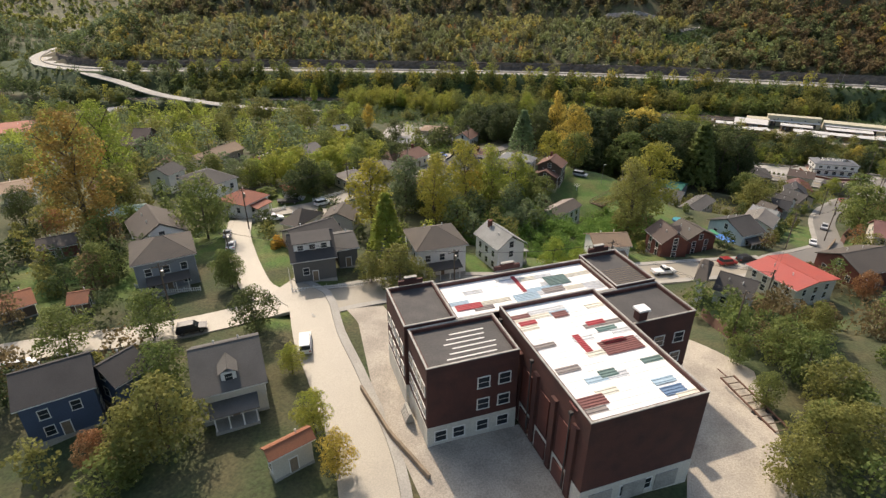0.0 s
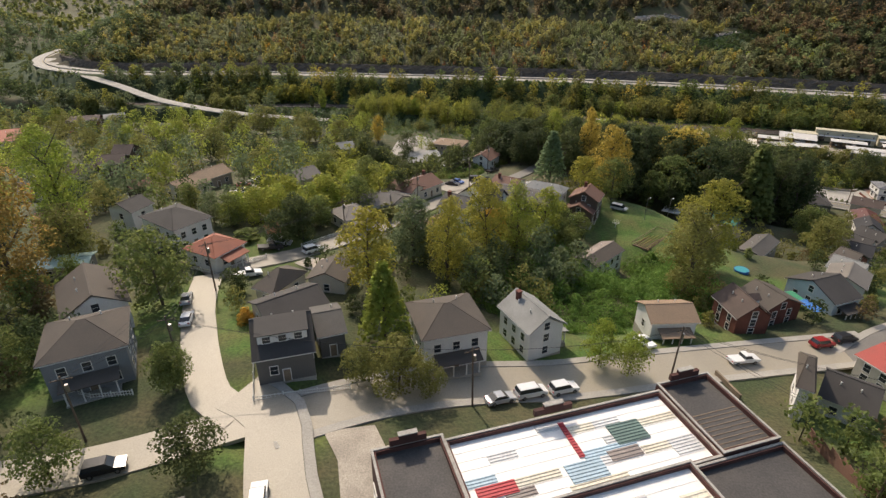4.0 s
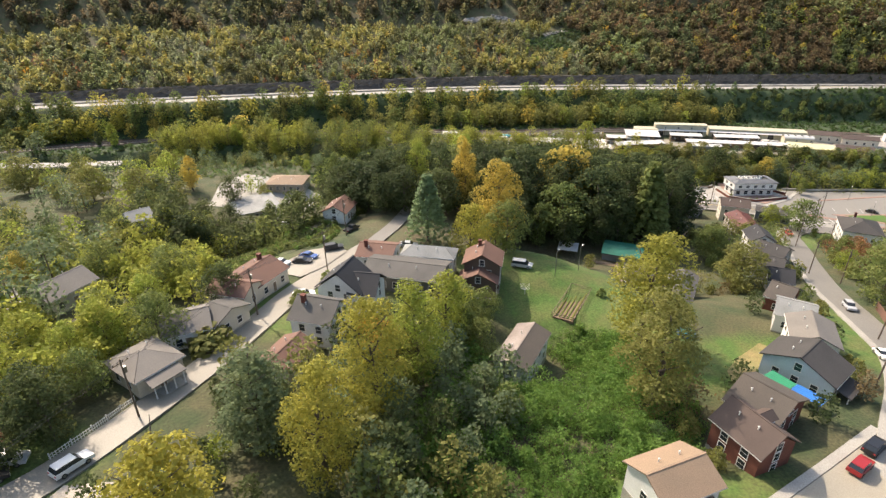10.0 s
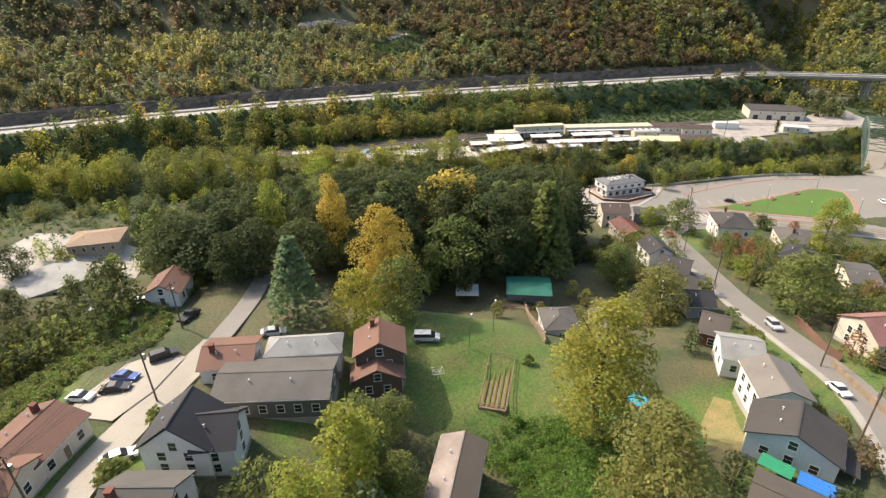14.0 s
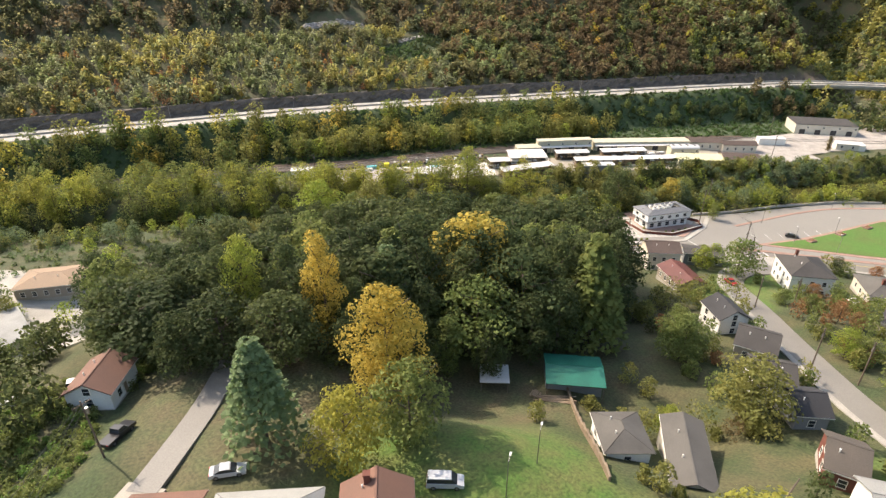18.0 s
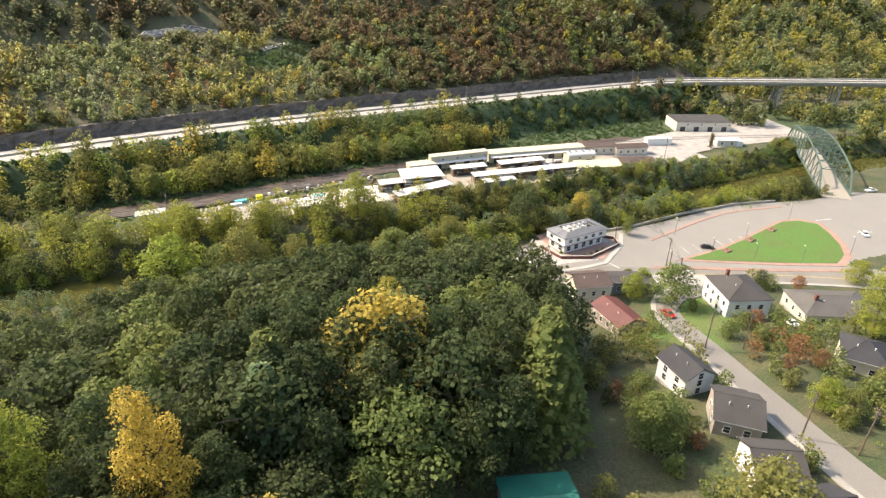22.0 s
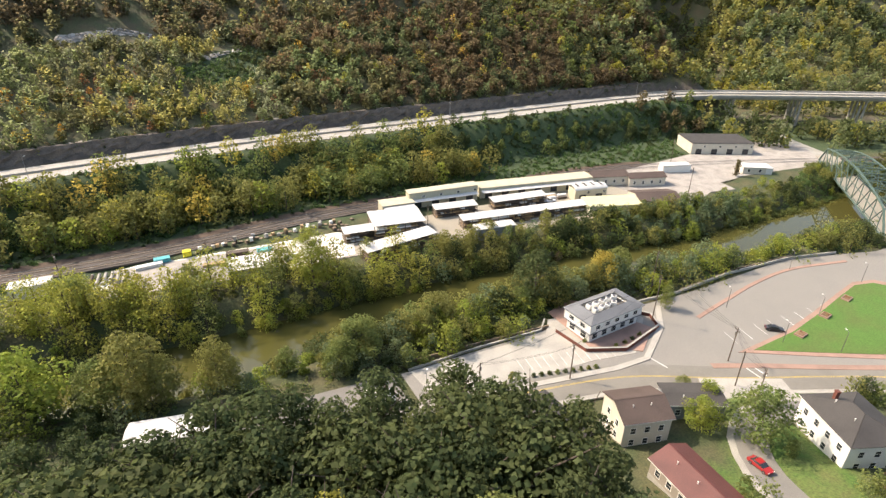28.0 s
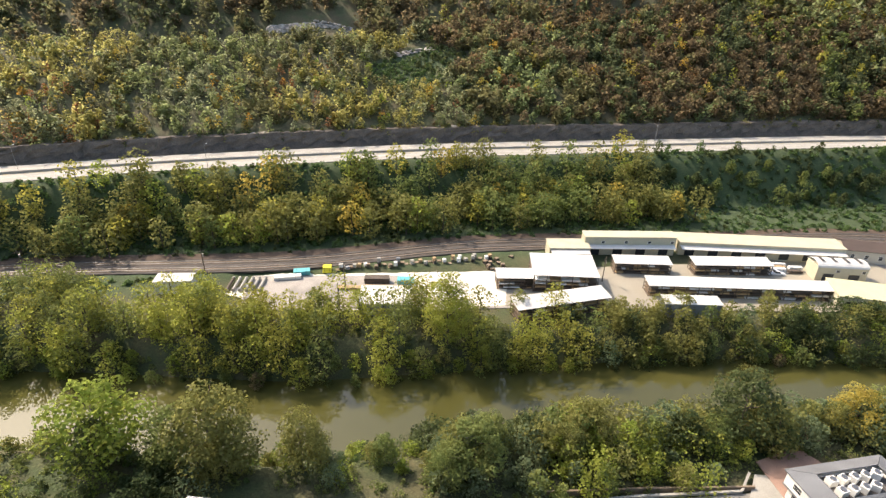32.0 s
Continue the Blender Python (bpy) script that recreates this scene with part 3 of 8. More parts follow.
def house(x, y, heading, L, W, eave, rise, roof="brown", wall="white", hip=0, dormer=0, porch=0, chimney=0, label=""):
    """A house round its ridge; heading is the ridge's direction from east, in degrees."""
    h = radians(heading)
    corners = [(x + i * math.cos(h) * L / 2 - j * math.sin(h) * W / 2, y + i * math.sin(h) * L / 2 + j * math.cos(h) * W / 2) for i in (-1, 0, 1) for j in (-1, 0, 1)]
    g = ground([c[0] for c in corners], [c[1] for c in corners])
    z = float(ground(x, y)[0])
    low = float(g.min()) - z - 0.6
    PADS.append((x, y, max(L, W) / 2))
    t = thing("house" if L > 6.5 else "shed", pose(x, y, z, 0, 0, heading), label, "house" if L > 6.5 else "shed", "houses of the town")
    bm = bmesh.new()
    gable_walls(bm, L, W, 0.35, eave, rise, hip)
    body = part("wall", bm, "wall_" + wall, t)
    bm = bmesh.new()
    add_box(bm, 0, 0, (low + 0.35) / 2, L - 0.8, W - 0.8, 0.35 - low)
    part("foundation", bm, "concrete", t, "grey concrete foundation")
    ro = None
    for k, pts in enumerate(roof_slopes(L, W, eave - 0.05, rise, hip)):
        bm = bmesh.new()
        slab(bm, pts)
        # bleached roof: slope facing away from the sun gets brown, shade put into colour
        ro = part("roof", bm, "roof_brown" if roof == "bleached" and k == 0 else "roof_" + roof, t)
    if not hip and rise > 0.5:
        bm = bmesh.new()
        add_box(bm, 0, 0, eave + rise + 0.12, L + 0.02, 0.3, 0.1)
        part("ridge_cap", bm, "roof_" + roof, t)
    for s in (-1, 1):
        bm = bmesh.new()
        add_box(bm, 0, s * (W / 2 + 0.05), eave - 0.02, L, 0.1, 0.14)
        part("gutter", bm, "whitepaint", t, "white eaves gutter")
    # windows, storey by storey, on all four sides
    storeys = 2 if eave > 4.9 else 1
    xo, yo = L / 2 - 0.43, W / 2 - 0.43
    for k in range(storeys):
        zc = 1.75 + k * (eave - 1.0) / 2 if storeys == 2 else eave * 0.52
        if L > 4 and eave > 2.6:
            nw = max(1, int((L - 2) / 2.6))
            for i in range(nw):
                u = (i + 0.5) / nw * (2 * xo - 1.2) - xo + 0.6
                if not (k == 0 and i == nw // 2):
                    window(body, pose(u, -yo, zc))
                window(body, pose(u, yo, zc))
        nw = max(1, int((W - 3) / 2.8))
        for i in range(nw):
            v = (i + 0.5) / nw * (2 * yo - 2.0) - yo + 1.0
            window(body, pose(xo, v, zc, 0, 0, 90))
            window(body, pose(-xo, v, zc, 0, 0, 90))
    if not hip and rise > 2.0 and eave > 3:
        for s in (-1, 1):
            window(body, pose(s * xo, 0, eave + 0.5, 0, 0, 90))
    d = mesh_part("door", DOOR, body, pose(0, -yo - 0.02, 0.35))
    mesh_part("door_frame", DOORF, d)
    if chimney:
        mesh_part("chimney", CHIM, t, pose(L * 0.28, W * 0.12, eave + rise * 0.75))
    for i in range(2 if L > 7 else 1):
        bm = bmesh.new()
        add_tube(bm, (L * (0.2 - 0.35 * i), W * 0.18, eave + rise * 0.6), (L * (0.2 - 0.35 * i), W * 0.18, eave + rise * 0.6 + 0.75), 0.09, 0.09, 8)
        add_tube(bm, (L * (0.2 - 0.35 * i), W * 0.18, eave + rise * 0.6 + 0.75), (L * (0.2 - 0.35 * i), W * 0.18, eave + rise * 0.6 + 0.85), 0.16, 0.05, 8)
        part("vent_pipe", bm, "whitepaint", t)
    if dormer == 3:
        # one broad shed dormer under a shallow roof from the ridge
        yf, lo = -W / 2 + 1.9, eave + rise * 1.9 / (W / 2)
        bm = bmesh.new()
        add_box(bm, 0, yf / 2, (lo - 0.4 + eave + rise * 0.84) / 2, L * 0.78, -yf, eave + rise * 0.84 - lo + 0.4)
        dm = part("dormer", bm, "wall_white", t, "broad dormer with a white window front")
        for i in (-1, 0, 1):
            window(dm, pose(i * L * 0.25, yf - 0.03, lo + 0.72) @ Matrix.Diagonal((1.0, 1, 0.72, 1)))
        bm = bmesh.new()
        slab(bm, [(-L * 0.42, yf - 0.45, eave + rise * 0.83), (L * 0.42, yf - 0.45, eave + rise * 0.83), (L * 0.42, 0.1, eave + rise + 0.16), (-L * 0.42, 0.1, eave + rise + 0.16)], 0.14)
        part("dormer_roof", bm, "roof_" + roof, dm)
    for k in range(dormer if dormer < 3 else 0):
        u = (k - (dormer - 1) / 2) * L / (dormer + 0.6)
        zz, depth = eave + rise * 0.22, W * 0.30
        bm = bmesh.new()
        add_box(bm, u, -W / 2 + 1.3 + depth / 2, zz + 0.55, 1.9, depth, 1.7)
        dm = part("dormer", bm, "wall_white", t, "small white-walled dormer")
        window(dm, pose(u, -W / 2 + 1.27, zz + 0.6) @ Matrix.Diagonal((0.9, 1, 0.75, 1)))
        for s in (-1, 1):
            bm = bmesh.new()
            pts = [(u + s * 1.2, -W / 2 + 1.0, zz + 1.3), (u + s * 1.2, -W / 2 + 1.3 + depth, zz + 1.3), (u, -W / 2 + 1.3 + depth, zz + 2.1), (u, -W / 2 + 1.0, zz + 2.1)]
            slab(bm, pts if s > 0 else pts[::-1], 0.1)
            part("dormer_roof", bm, "roof_" + roof, dm)
    if porch:
        bm = bmesh.new()
        add_box(bm, 0, -W / 2 - 0.75, (0.3 + low) / 2, L * 0.6, 2.3, 0.3 - low)
        pf = part("porch", bm, "concrete", t, "grey porch floor")
        bm = bmesh.new()
        slab(bm, [(-L * 0.33, -W / 2 - 2.1, 2.75), (L * 0.33, -W / 2 - 2.1, 2.75), (L * 0.33, -W / 2 + 0.42, 3.35), (-L * 0.33, -W / 2 + 0.42, 3.35)], 0.14)
        part("porch_roof", bm, "roof_" + roof, t)
        for i in range(4):
            mesh_part("porch_post", POST, pf, pose(L * (-0.28 + 0.187 * i), -W / 2 - 1.7, 0.3))
    return t

house(-51.1, 56.0, 31, 9.1, 9.0, 6.4, 2.6, roof='charcoal', wall='blue', label='blue two-storey clapboard house with charcoal shingle roof')
house(-45.1, 59.6, 60, 5.4, 7.0, 4.8, 2.2, roof='charcoal', wall='blue', label='low blue wing of a clapboard house')
house(-30.1, 60.4, 23, 9.3, 12.0, 4.9, 3.6, roof='grey', wall='cream', dormer=1, porch=1, label='cream cape house with grey roof and a gabled dormer')
house(-54.1, 93.1, 28, 11.2, 11.4, 6.5, 2.5, hip=1, roof='brown', wall='grey', porch=1, label='grey two-storey house with brown hipped roof')
house(-62.2, 106.9, 127, 13.4, 10.0, 5.5, 3.0, roof='brown', wall='white', label='white gabled house with dark blue trim')
house(75.4, 102.2, 112, 12.5, 13.0, 5.0, 0.8, roof='redmetal', wall='cream', label='cream house with wide red metal roof')
house(53.7, 97.3, 149, 2.3, 10.0, 6.4, 2.6, hip=1, roof='brown', wall='white', label='white house with brown hipped roof')
house(61.0, 96.8, 142, 7.5, 9.0, 3.6, 2.4, roof='charcoal', wall='white', label='white cottage with charcoal gabled roof')
house(97.9, 112.3, 17, 13.9, 12.0, 4.9, 2.6, roof='brown', wall='brick', label='brick house with broad brown roof')
house(-18.4, 47.0, 38, 5.9, 2.5, 4.0, 0.9, roof='rust', wall='cream', label='cream shed with rusty orange roof')
house(-75.4, 80.9, 41, 5.7, 7.0, 2.5, 1.5, roof='rust', wall='darkwood', label='dark wooden shed with rusty roof')
house(-64.4, 81.9, 19, 3.5, 5.0, 2.4, 1.2, roof='rust', wall='darkwood', label='small outbuilding with rusty roof')
house(-83.3, 105.2, 29, 7.5, 6.0, 3.0, 1.5, roof='brown', wall='darkred', label='dark red wooden shed with brown roof')
house(-26.0, 95.5, 18, 8.8, 10.5, 4.9, 3.6, roof='charcoal', wall='darkgrey', dormer=3, porch=0, label='dark grey cape house with wide white-windowed dormer')
house(-20.8, 101.5, 22, 4.7, 9.0, 4.4, 1.6, roof='grey', wall='darkgrey', label='side wing with shallow grey roof')
house(-28.7, 107.2, 39, 11.0, 9.5, 3.5, 2.0, roof='charcoal', wall='cream', label='long cream bungalow with charcoal roof')
house(-33.1, 116.5, 155, 5.1, 9.5, 3.6, 2.4, hip=1, roof='brown', wall='cream', label='bungalow with brown hipped roof')
house(-24.9, 122.7, 83, 7.9, 8.0, 3.2, 1.8, roof='brown', wall='cream', label='small cottage with brown roof among trees')
house(-51.8, 131.6, 64, 8.7, 9.8, 3.8, 2.2, hip=1, roof='orange', wall='white', porch=1, label='white bungalow with bright orange hipped roof')
house(-65.5, 143.3, 57, 9.9, 14.1, 6.2, 2.2, hip=1, roof='charcoal', wall='white', label='large white house with charcoal roof')
house(-81.2, 152.0, 71, 7.0, 8.3, 5.6, 1.8, roof='charcoal', wall='white', label='white two-storey house with dark roof')
house(-96.3, 147.9, 26, 10.1, 10.0, 3.8, 2.2, roof='rustbrown', wall='brick', chimney=1, label='brick house with rust-brown roof and white chimney')
house(-1.8, 103.7, 18, 11.2, 11.4, 6.6, 2.4, hip=1, roof='brown', wall='white', porch=1, label='white two-storey house with brown hipped roof')
house(12.6, 108.2, 118, 9.9, 7.6, 6.0, 2.6, roof='lightgrey', wall='white', chimney=1, porch=1, label='narrow white gabled house with light grey roof')
house(39.6, 117.3, 5, 9.3, 7.9, 4.6, 1.8, roof='tan', wall='white', porch=1, label='white house with tan shingle roof')
house(55.6, 121.1, 98, 8.6, 7.6, 5.0, 2.8, roof='darkbrown', wall='brick', dormer=1, label='dark brick bungalow with dark brown roof and dormer')
house(64.1, 127.1, 110, 8.2, 10.6, 5.0, 2.4, roof='brown', wall='brick', label='brick bungalow with faded brown roof')
house(-11.8, 187.8, 50, 10.0, 10.0, 3.6, 2.0, roof='rustbrown', wall='cream', chimney=1, label='long cream house with rust-brown roof')
house(-15.7, 181.2, 150, 8.8, 7.1, 4.0, 1.6, roof='rustbrown', wall='cream', label='cream wing with rust-brown roof and chimney')
house(-17.4, 172.0, 138, 5.7, 9.0, 3.4, 1.6, roof='grey', wall='cream', label='small cottage with a grey roof')
house(20.2, 183.3, 150, 18.2, 10.1, 4.2, 1.4, roof='grey', wall='darkgrey', label='long low hall with grey sheet roof')
house(27.0, 189.7, 153, 13.0, 5.9, 4.6, 1.6, hip=1, roof='lightgrey', wall='white', label='white hall with pale grey hipped roof')
house(15.7, 194.3, 153, 9.1, 9.0, 3.4, 1.6, roof='rustbrown', wall='white', chimney=1, label='white house with rust-brown roof')
house(6.1, 176.7, 56, 8.0, 10.0, 5.0, 4.0, roof='black', wall='white', label='white gabled house with black roof')
house(10.0, 174.6, 154, 6.1, 8.0, 5.0, 3.0, roof='black', wall='white', label='white cross wing with black roof')
house(0.1, 165.6, 148, 8.5, 9.0, 5.4, 2.6, roof='grey', wall='white', chimney=1, porch=1, label='white house with grey roof and brick chimney')
house(38.4, 183.6, 64, 7.8, 9.0, 6.4, 2.6, roof='rustbrown', wall='darkwood', chimney=1, label='brown timber house with rust-brown roof')
house(36.0, 179.8, 64, 5.1, 9.0, 4.2, 2.2, roof='rustbrown', wall='darkwood', label='lower gabled front of a brown timber house')
house(36.9, 157.0, 46, 13.9, 7.1, 5.6, 1.4, roof='bleached', wall='white', label='white hillside house with bleached brown roof, one slope darkened as if shaded')
house(82.5, 184.2, 59, 9.2, 8.1, 3.6, 1.6, hip=1, roof='grey', wall='white', label='low white house with grey hipped roof')
house(88.8, 176.0, 45, 15.5, 7.0, 2.8, 1.4, roof='grey', wall='cream', label='long narrow house with grey roof')
house(98.1, 152.4, 132, 7.7, 9.0, 4.4, 2.0, roof='lightgrey', wall='white', label='white house with light grey roof')
house(90.7, 142.2, 50, 9.8, 8.5, 6.0, 1.8, roof='tangrey', wall='white', label='white house with tan-grey roof')
house(79.4, 133.7, 22, 8.3, 12.0, 4.4, 2.6, roof='charcoal', wall='paleblue', porch=1, label='pale blue house with grey and black roof')
house(104.8, 161.5, 118, 5.8, 9.0, 4.0, 2.4, roof='brown', wall='brick', label='brick house with brown roof')
house(115.7, 172.3, 142, 6.2, 8.0, 3.8, 2.2, roof='black', wall='grey', label='grey house with black roof')
house(140.0, 202.6, 64, 9.1, 8.0, 5.0, 2.4, roof='black', wall='white', label='white house with black roof')
house(132.6, 190.3, 116, 8.6, 10.0, 4.0, 2.4, roof='charcoal', wall='taupe', porch=1, label='taupe house with charcoal roof and rear deck')
house(121.2, 181.2, 130, 8.0, 8.0, 4.2, 2.0, roof='charcoal', wall='white', label='white house with slate-grey roof')
house(158.9, 228.2, 67, 13.1, 9.0, 3.6, 1.8, roof='maroon', wall='taupe', label='house with maroon metal roof')
house(169.1, 243.7, 144, 11.1, 10.0, 7.0, 2.0, roof='darkbrown', wall='cream', label='cream two-storey building with dark brown roof')
house(183.7, 237.7, 134, 13.1, 7.4, 4.5, 0.3, roof='charcoal', wall='grey', label='low building with flat charcoal roof')
house(151.7, 257.0, 164, 18.3, 15.0, 4.6, 2.4, hip=1, roof='charcoal', wall='darkgrey', label='dark building with broad charcoal roof among trees')
house(195.2, 210.9, 48, 14.7, 12.9, 7.0, 2.6, hip=1, roof='charcoal', wall='white', chimney=1, label='large white house with charcoal hipped roof')
house(210.7, 190.4, 132, 21.1, 14.0, 4.0, 2.4, hip=1, roof='grey', wall='cream', chimney=1, label='cream bungalow with grey hipped roof')
house(176.1, 178.3, 104, 9.0, 11.0, 4.6, 2.4, hip=1, roof='black', wall='cream', label='cream house with black hipped roof')
house(129.8, 141.1, 152, 11.2, 11.0, 5.0, 3.0, roof='redpink', wall='cream', porch=1, label='cream and brick house with faded red roof')
house(-128.8, 221.0, 20, 9.4, 10.0, 5.6, 2.4, roof='darkbrown', wall='darkwood', label='dark brown timber apartment house')
house(-126.6, 226.7, 4, 7.4, 9.0, 7.4, 2.6, roof='darkbrown', wall='darkwood', label='dark brown timber apartment house')
house(-135.8, 213.6, 11, 9.9, 8.0, 3.8, 2.2, roof='darkbrown', wall='cream', label='cream house with dark brown roof')
house(-83.2, 184.2, 65, 11.1, 9.0, 4.0, 2.0, roof='tan', wall='cream', label='cream house with tan roof')
house(-81.6, 197.2, 59, 11.0, 9.0, 4.0, 2.0, roof='tan', wall='taupe', label='taupe house with tan roof')
house(-107.3, 198.5, 47, 7.2, 8.0, 3.0, 2.0, roof='rustbrown', wall='darkwood', label='brown house with rusty roof')
house(-51.2, 195.0, 51, 11.2, 9.0, 3.8, 2.2, roof='tangrey', wall='cream', label='house with tan-grey roof among trees')
house(-46.1, 241.6, 28, 7.0, 8.0, 4.0, 2.0, roof='lightgrey', wall='white', label='white house with pale roof among trees')
house(-137.2, 192.5, 17, 10.6, 10.0, 4.0, 2.0, roof='tangrey', wall='white', label='white house with tan-grey roof')
house(-28.0, 158.9, 40, 8.4, 9.4, 3.6, 1.6, hip=1, roof='tangrey', wall='cream', porch=1, label='cream bungalow with tan-grey hipped roof')
house(-23.4, 170.5, 9, 8.3, 9.0, 3.4, 2.0, roof='tangrey', wall='white', label='white house with weathered grey roof')
house(-44.5, 146.2, 32, 3.2, 5.0, 2.2, 1.2, roof='orange', wall='cream', label='small garage with orange roof')
house(10.4, 233.0, 62, 9.5, 8.0, 3.6, 2.2, roof='rustbrown', wall='white', label='white house with faded brown roof')
house(-4.6, 323.3, 162, 17.2, 12.9, 4.0, 1.6, hip=1, roof='tan', wall='taupe', label='low building with tan hipped roof')
house(-18.3, 297.1, 14, 17.7, 19.1, 3.5, 0.3, roof='lightgrey', wall='cream', label='low flat building with pale grey roof')
house(-240.7, 371.2, 23, 18.7, 14.0, 5.0, 2.0, roof='darkbrown', wall='brick', label='brick store with dark brown roof')
house(-229.6, 385.2, 33, 13.0, 12.0, 4.4, 1.6, roof='lightgrey', wall='cream', label='cream store with pale roof')
house(-257.5, 316.7, 28, 27.8, 30.8, 5.0, 0.4, roof='orange', wall='cream', label='long low building with orange-red roof')
house(100.2, 308.0, 148, 16.1, 6.4, 4.0, 0.5, roof='white', wall='cream', label='low building with white roof among trees')
house(-116.2, 139.4, 36, 7.6, 11.5, 5.0, 1.2, roof='tan', wall='cream', label='cream house with tan roof')
house(-80.6, 126.0, 16, 9.9, 6.1, 3.0, 0.6, roof='teal', wall='taupe', label='long garage with pale teal roof')
house(181.1, 163.5, 129, 8.5, 13.7, 4.0, 1.0, roof='grey', wall='cream', label='low cream garage with a grey roof')

house(-6.3, 156.4, 52, 8.5, 6.8, 2.8, 1.6, roof='rustbrown', wall='cream', label='small cream cottage with dull brown roof beside the street')


# ---- trees ----
def unit(k, rng):
    v = rng.normal(size=(k, 3))
    return v / np.linalg.norm(v, axis=1)[:, None]


def leaf_quads(pos, nrm, size, rng):
    """Bent leaf clumps: one quad each, at pos, facing about nrm."""
    k = len(pos)
    r = unit(k, rng)
    nrm = nrm + 0.8 * r
    nrm /= np.linalg.norm(nrm, axis=1)[:, None]
    a = np.cross(nrm, unit(k, rng))
    a /= np.linalg.norm(a, axis=1)[:, None] + 1e-9
    b = np.cross(nrm, a)
    s = size * rng.uniform(0.6, 1.35, k)[:, None]
    a, b = a * s, b * s * rng.uniform(0.55, 1.0, k)[:, None]
    q = np.stack([pos - a * 0.5 - b * 0.35, pos + a * 0.1 - b * 0.55, pos + a * 0.55 + b * 0.3, pos - a * 0.15 + b * 0.6], 1)
    return q.reshape(-1, 3)


def quads_mesh(name, verts, mats, index=None):
    k = len(verts) // 4
    me = bpy.data.meshes.new(name)
    me.vertices.add(len(verts))
    me.vertices.foreach_set("co", np.ascontiguousarray(verts, dtype=np.float32).ravel())
    me.loops.add(4 * k)
    me.loops.foreach_set("vertex_index", np.arange(4 * k, dtype=np.int32))
    me.polygons.add(k)
    me.polygons.foreach_set("loop_start", np.arange(0, 4 * k, 4, dtype=np.int32))
    me.polygons.foreach_set("loop_total", np.full(k, 4, dtype=np.int32))
    for m in mats:
        me.materials.append(MATS[m])
    if index is not None:
        me.polygons.foreach_set("material_index", np.asarray(index, dtype=np.int32))
    me.update(calc_edges=True)
    return me


def crown_points(kind, H, R, count, rng):
    """Leaf places and outward ways for a crown of height H and radius R standing on z = 0."""
    if kind == "pine":
        u = rng.uniform(0, 1, count) ** 0.75
        tier = np.floor(u * 11) / 11
        z = H * (0.14 + 0.86 * (tier + rng.uniform(0, 0.05, count)))
        rad = R * (1 - tier) ** 0.8 * np.sqrt(rng.uniform(0.12, 1, count)) + 0.15
        arm = rng.integers(0, 9, count) / 9 * 2 * np.pi + tier * 17 + rng.normal(0, 0.16, count)
        pos = np.stack([rad * np.cos(arm), rad * np.sin(arm), z - rad * 0.22 + rng.normal(0, 0.12, count)], 1)
        return pos, np.stack([np.cos(arm) * 0.4, np.sin(arm) * 0.4, np.ones(count)], 1)
    if kind == "column":
        u = rng.uniform(0, 1, count)
        a = rng.uniform(0, 2 * np.pi, count)
        rad = R * np.sin(np.pi * np.clip(u * 0.93 + 0.06, 0, 1)) ** 0.6 * rng.uniform(0.6, 1.05, count)
        pos = np.stack([rad * np.cos(a), rad * np.sin(a), H * (0.03 + 0.97 * u)], 1)
        return pos, np.stack([np.cos(a), np.sin(a), 0.5 + 0 * a], 1)
    base, blobs = {"round": (0.12, 44), "tall": (0.10, 56), "bush": (0.0, 12), "young": (0.12, 12)}[kind]
    c, r = [], []
    for i in range(blobs):
        f = (i + 0.5) / blobs
        prof = {"round": math.sin(math.pi * min(1, 0.16 + 0.80 * f)) ** 0.7, "tall": math.sin(math.pi * (0.13 + 0.82 * f)) ** 0.8 * 0.95, "bush": 0.9 * (1 - 0.75 * f), "young": math.sin(math.pi * (0.2 + 0.74 * f))}[kind]
        ang = i * 2.4 + rng.uniform(-0.5, 0.5)
        off = prof * R * math.sqrt(rng.uniform(0.05, 0.85))
        c.append((off * math.cos(ang), off * math.sin(ang), H * (base + (0.94 - base) * f)))
        r.append(R * rng.uniform(0.17, 0.38) * (0.72 + 0.5 * prof))
    c, r = np.array(c), np.array(r)
    pick = rng.choice(blobs, count, p=r ** 2 / (r ** 2).sum())
    v = unit(count, rng)
    v[:, 2] = np.where(v[:, 2] < -0.5, -v[:, 2], v[:, 2])
    pos = c[pick] + v * (r[pick] * rng.uniform(0.72, 1.1, count))[:, None] * np.array([1, 1, 0.82])
    pos[:, 2] = np.maximum(pos[:, 2], 0.1)
    return pos, v + np.array([0, 0, 0.35])


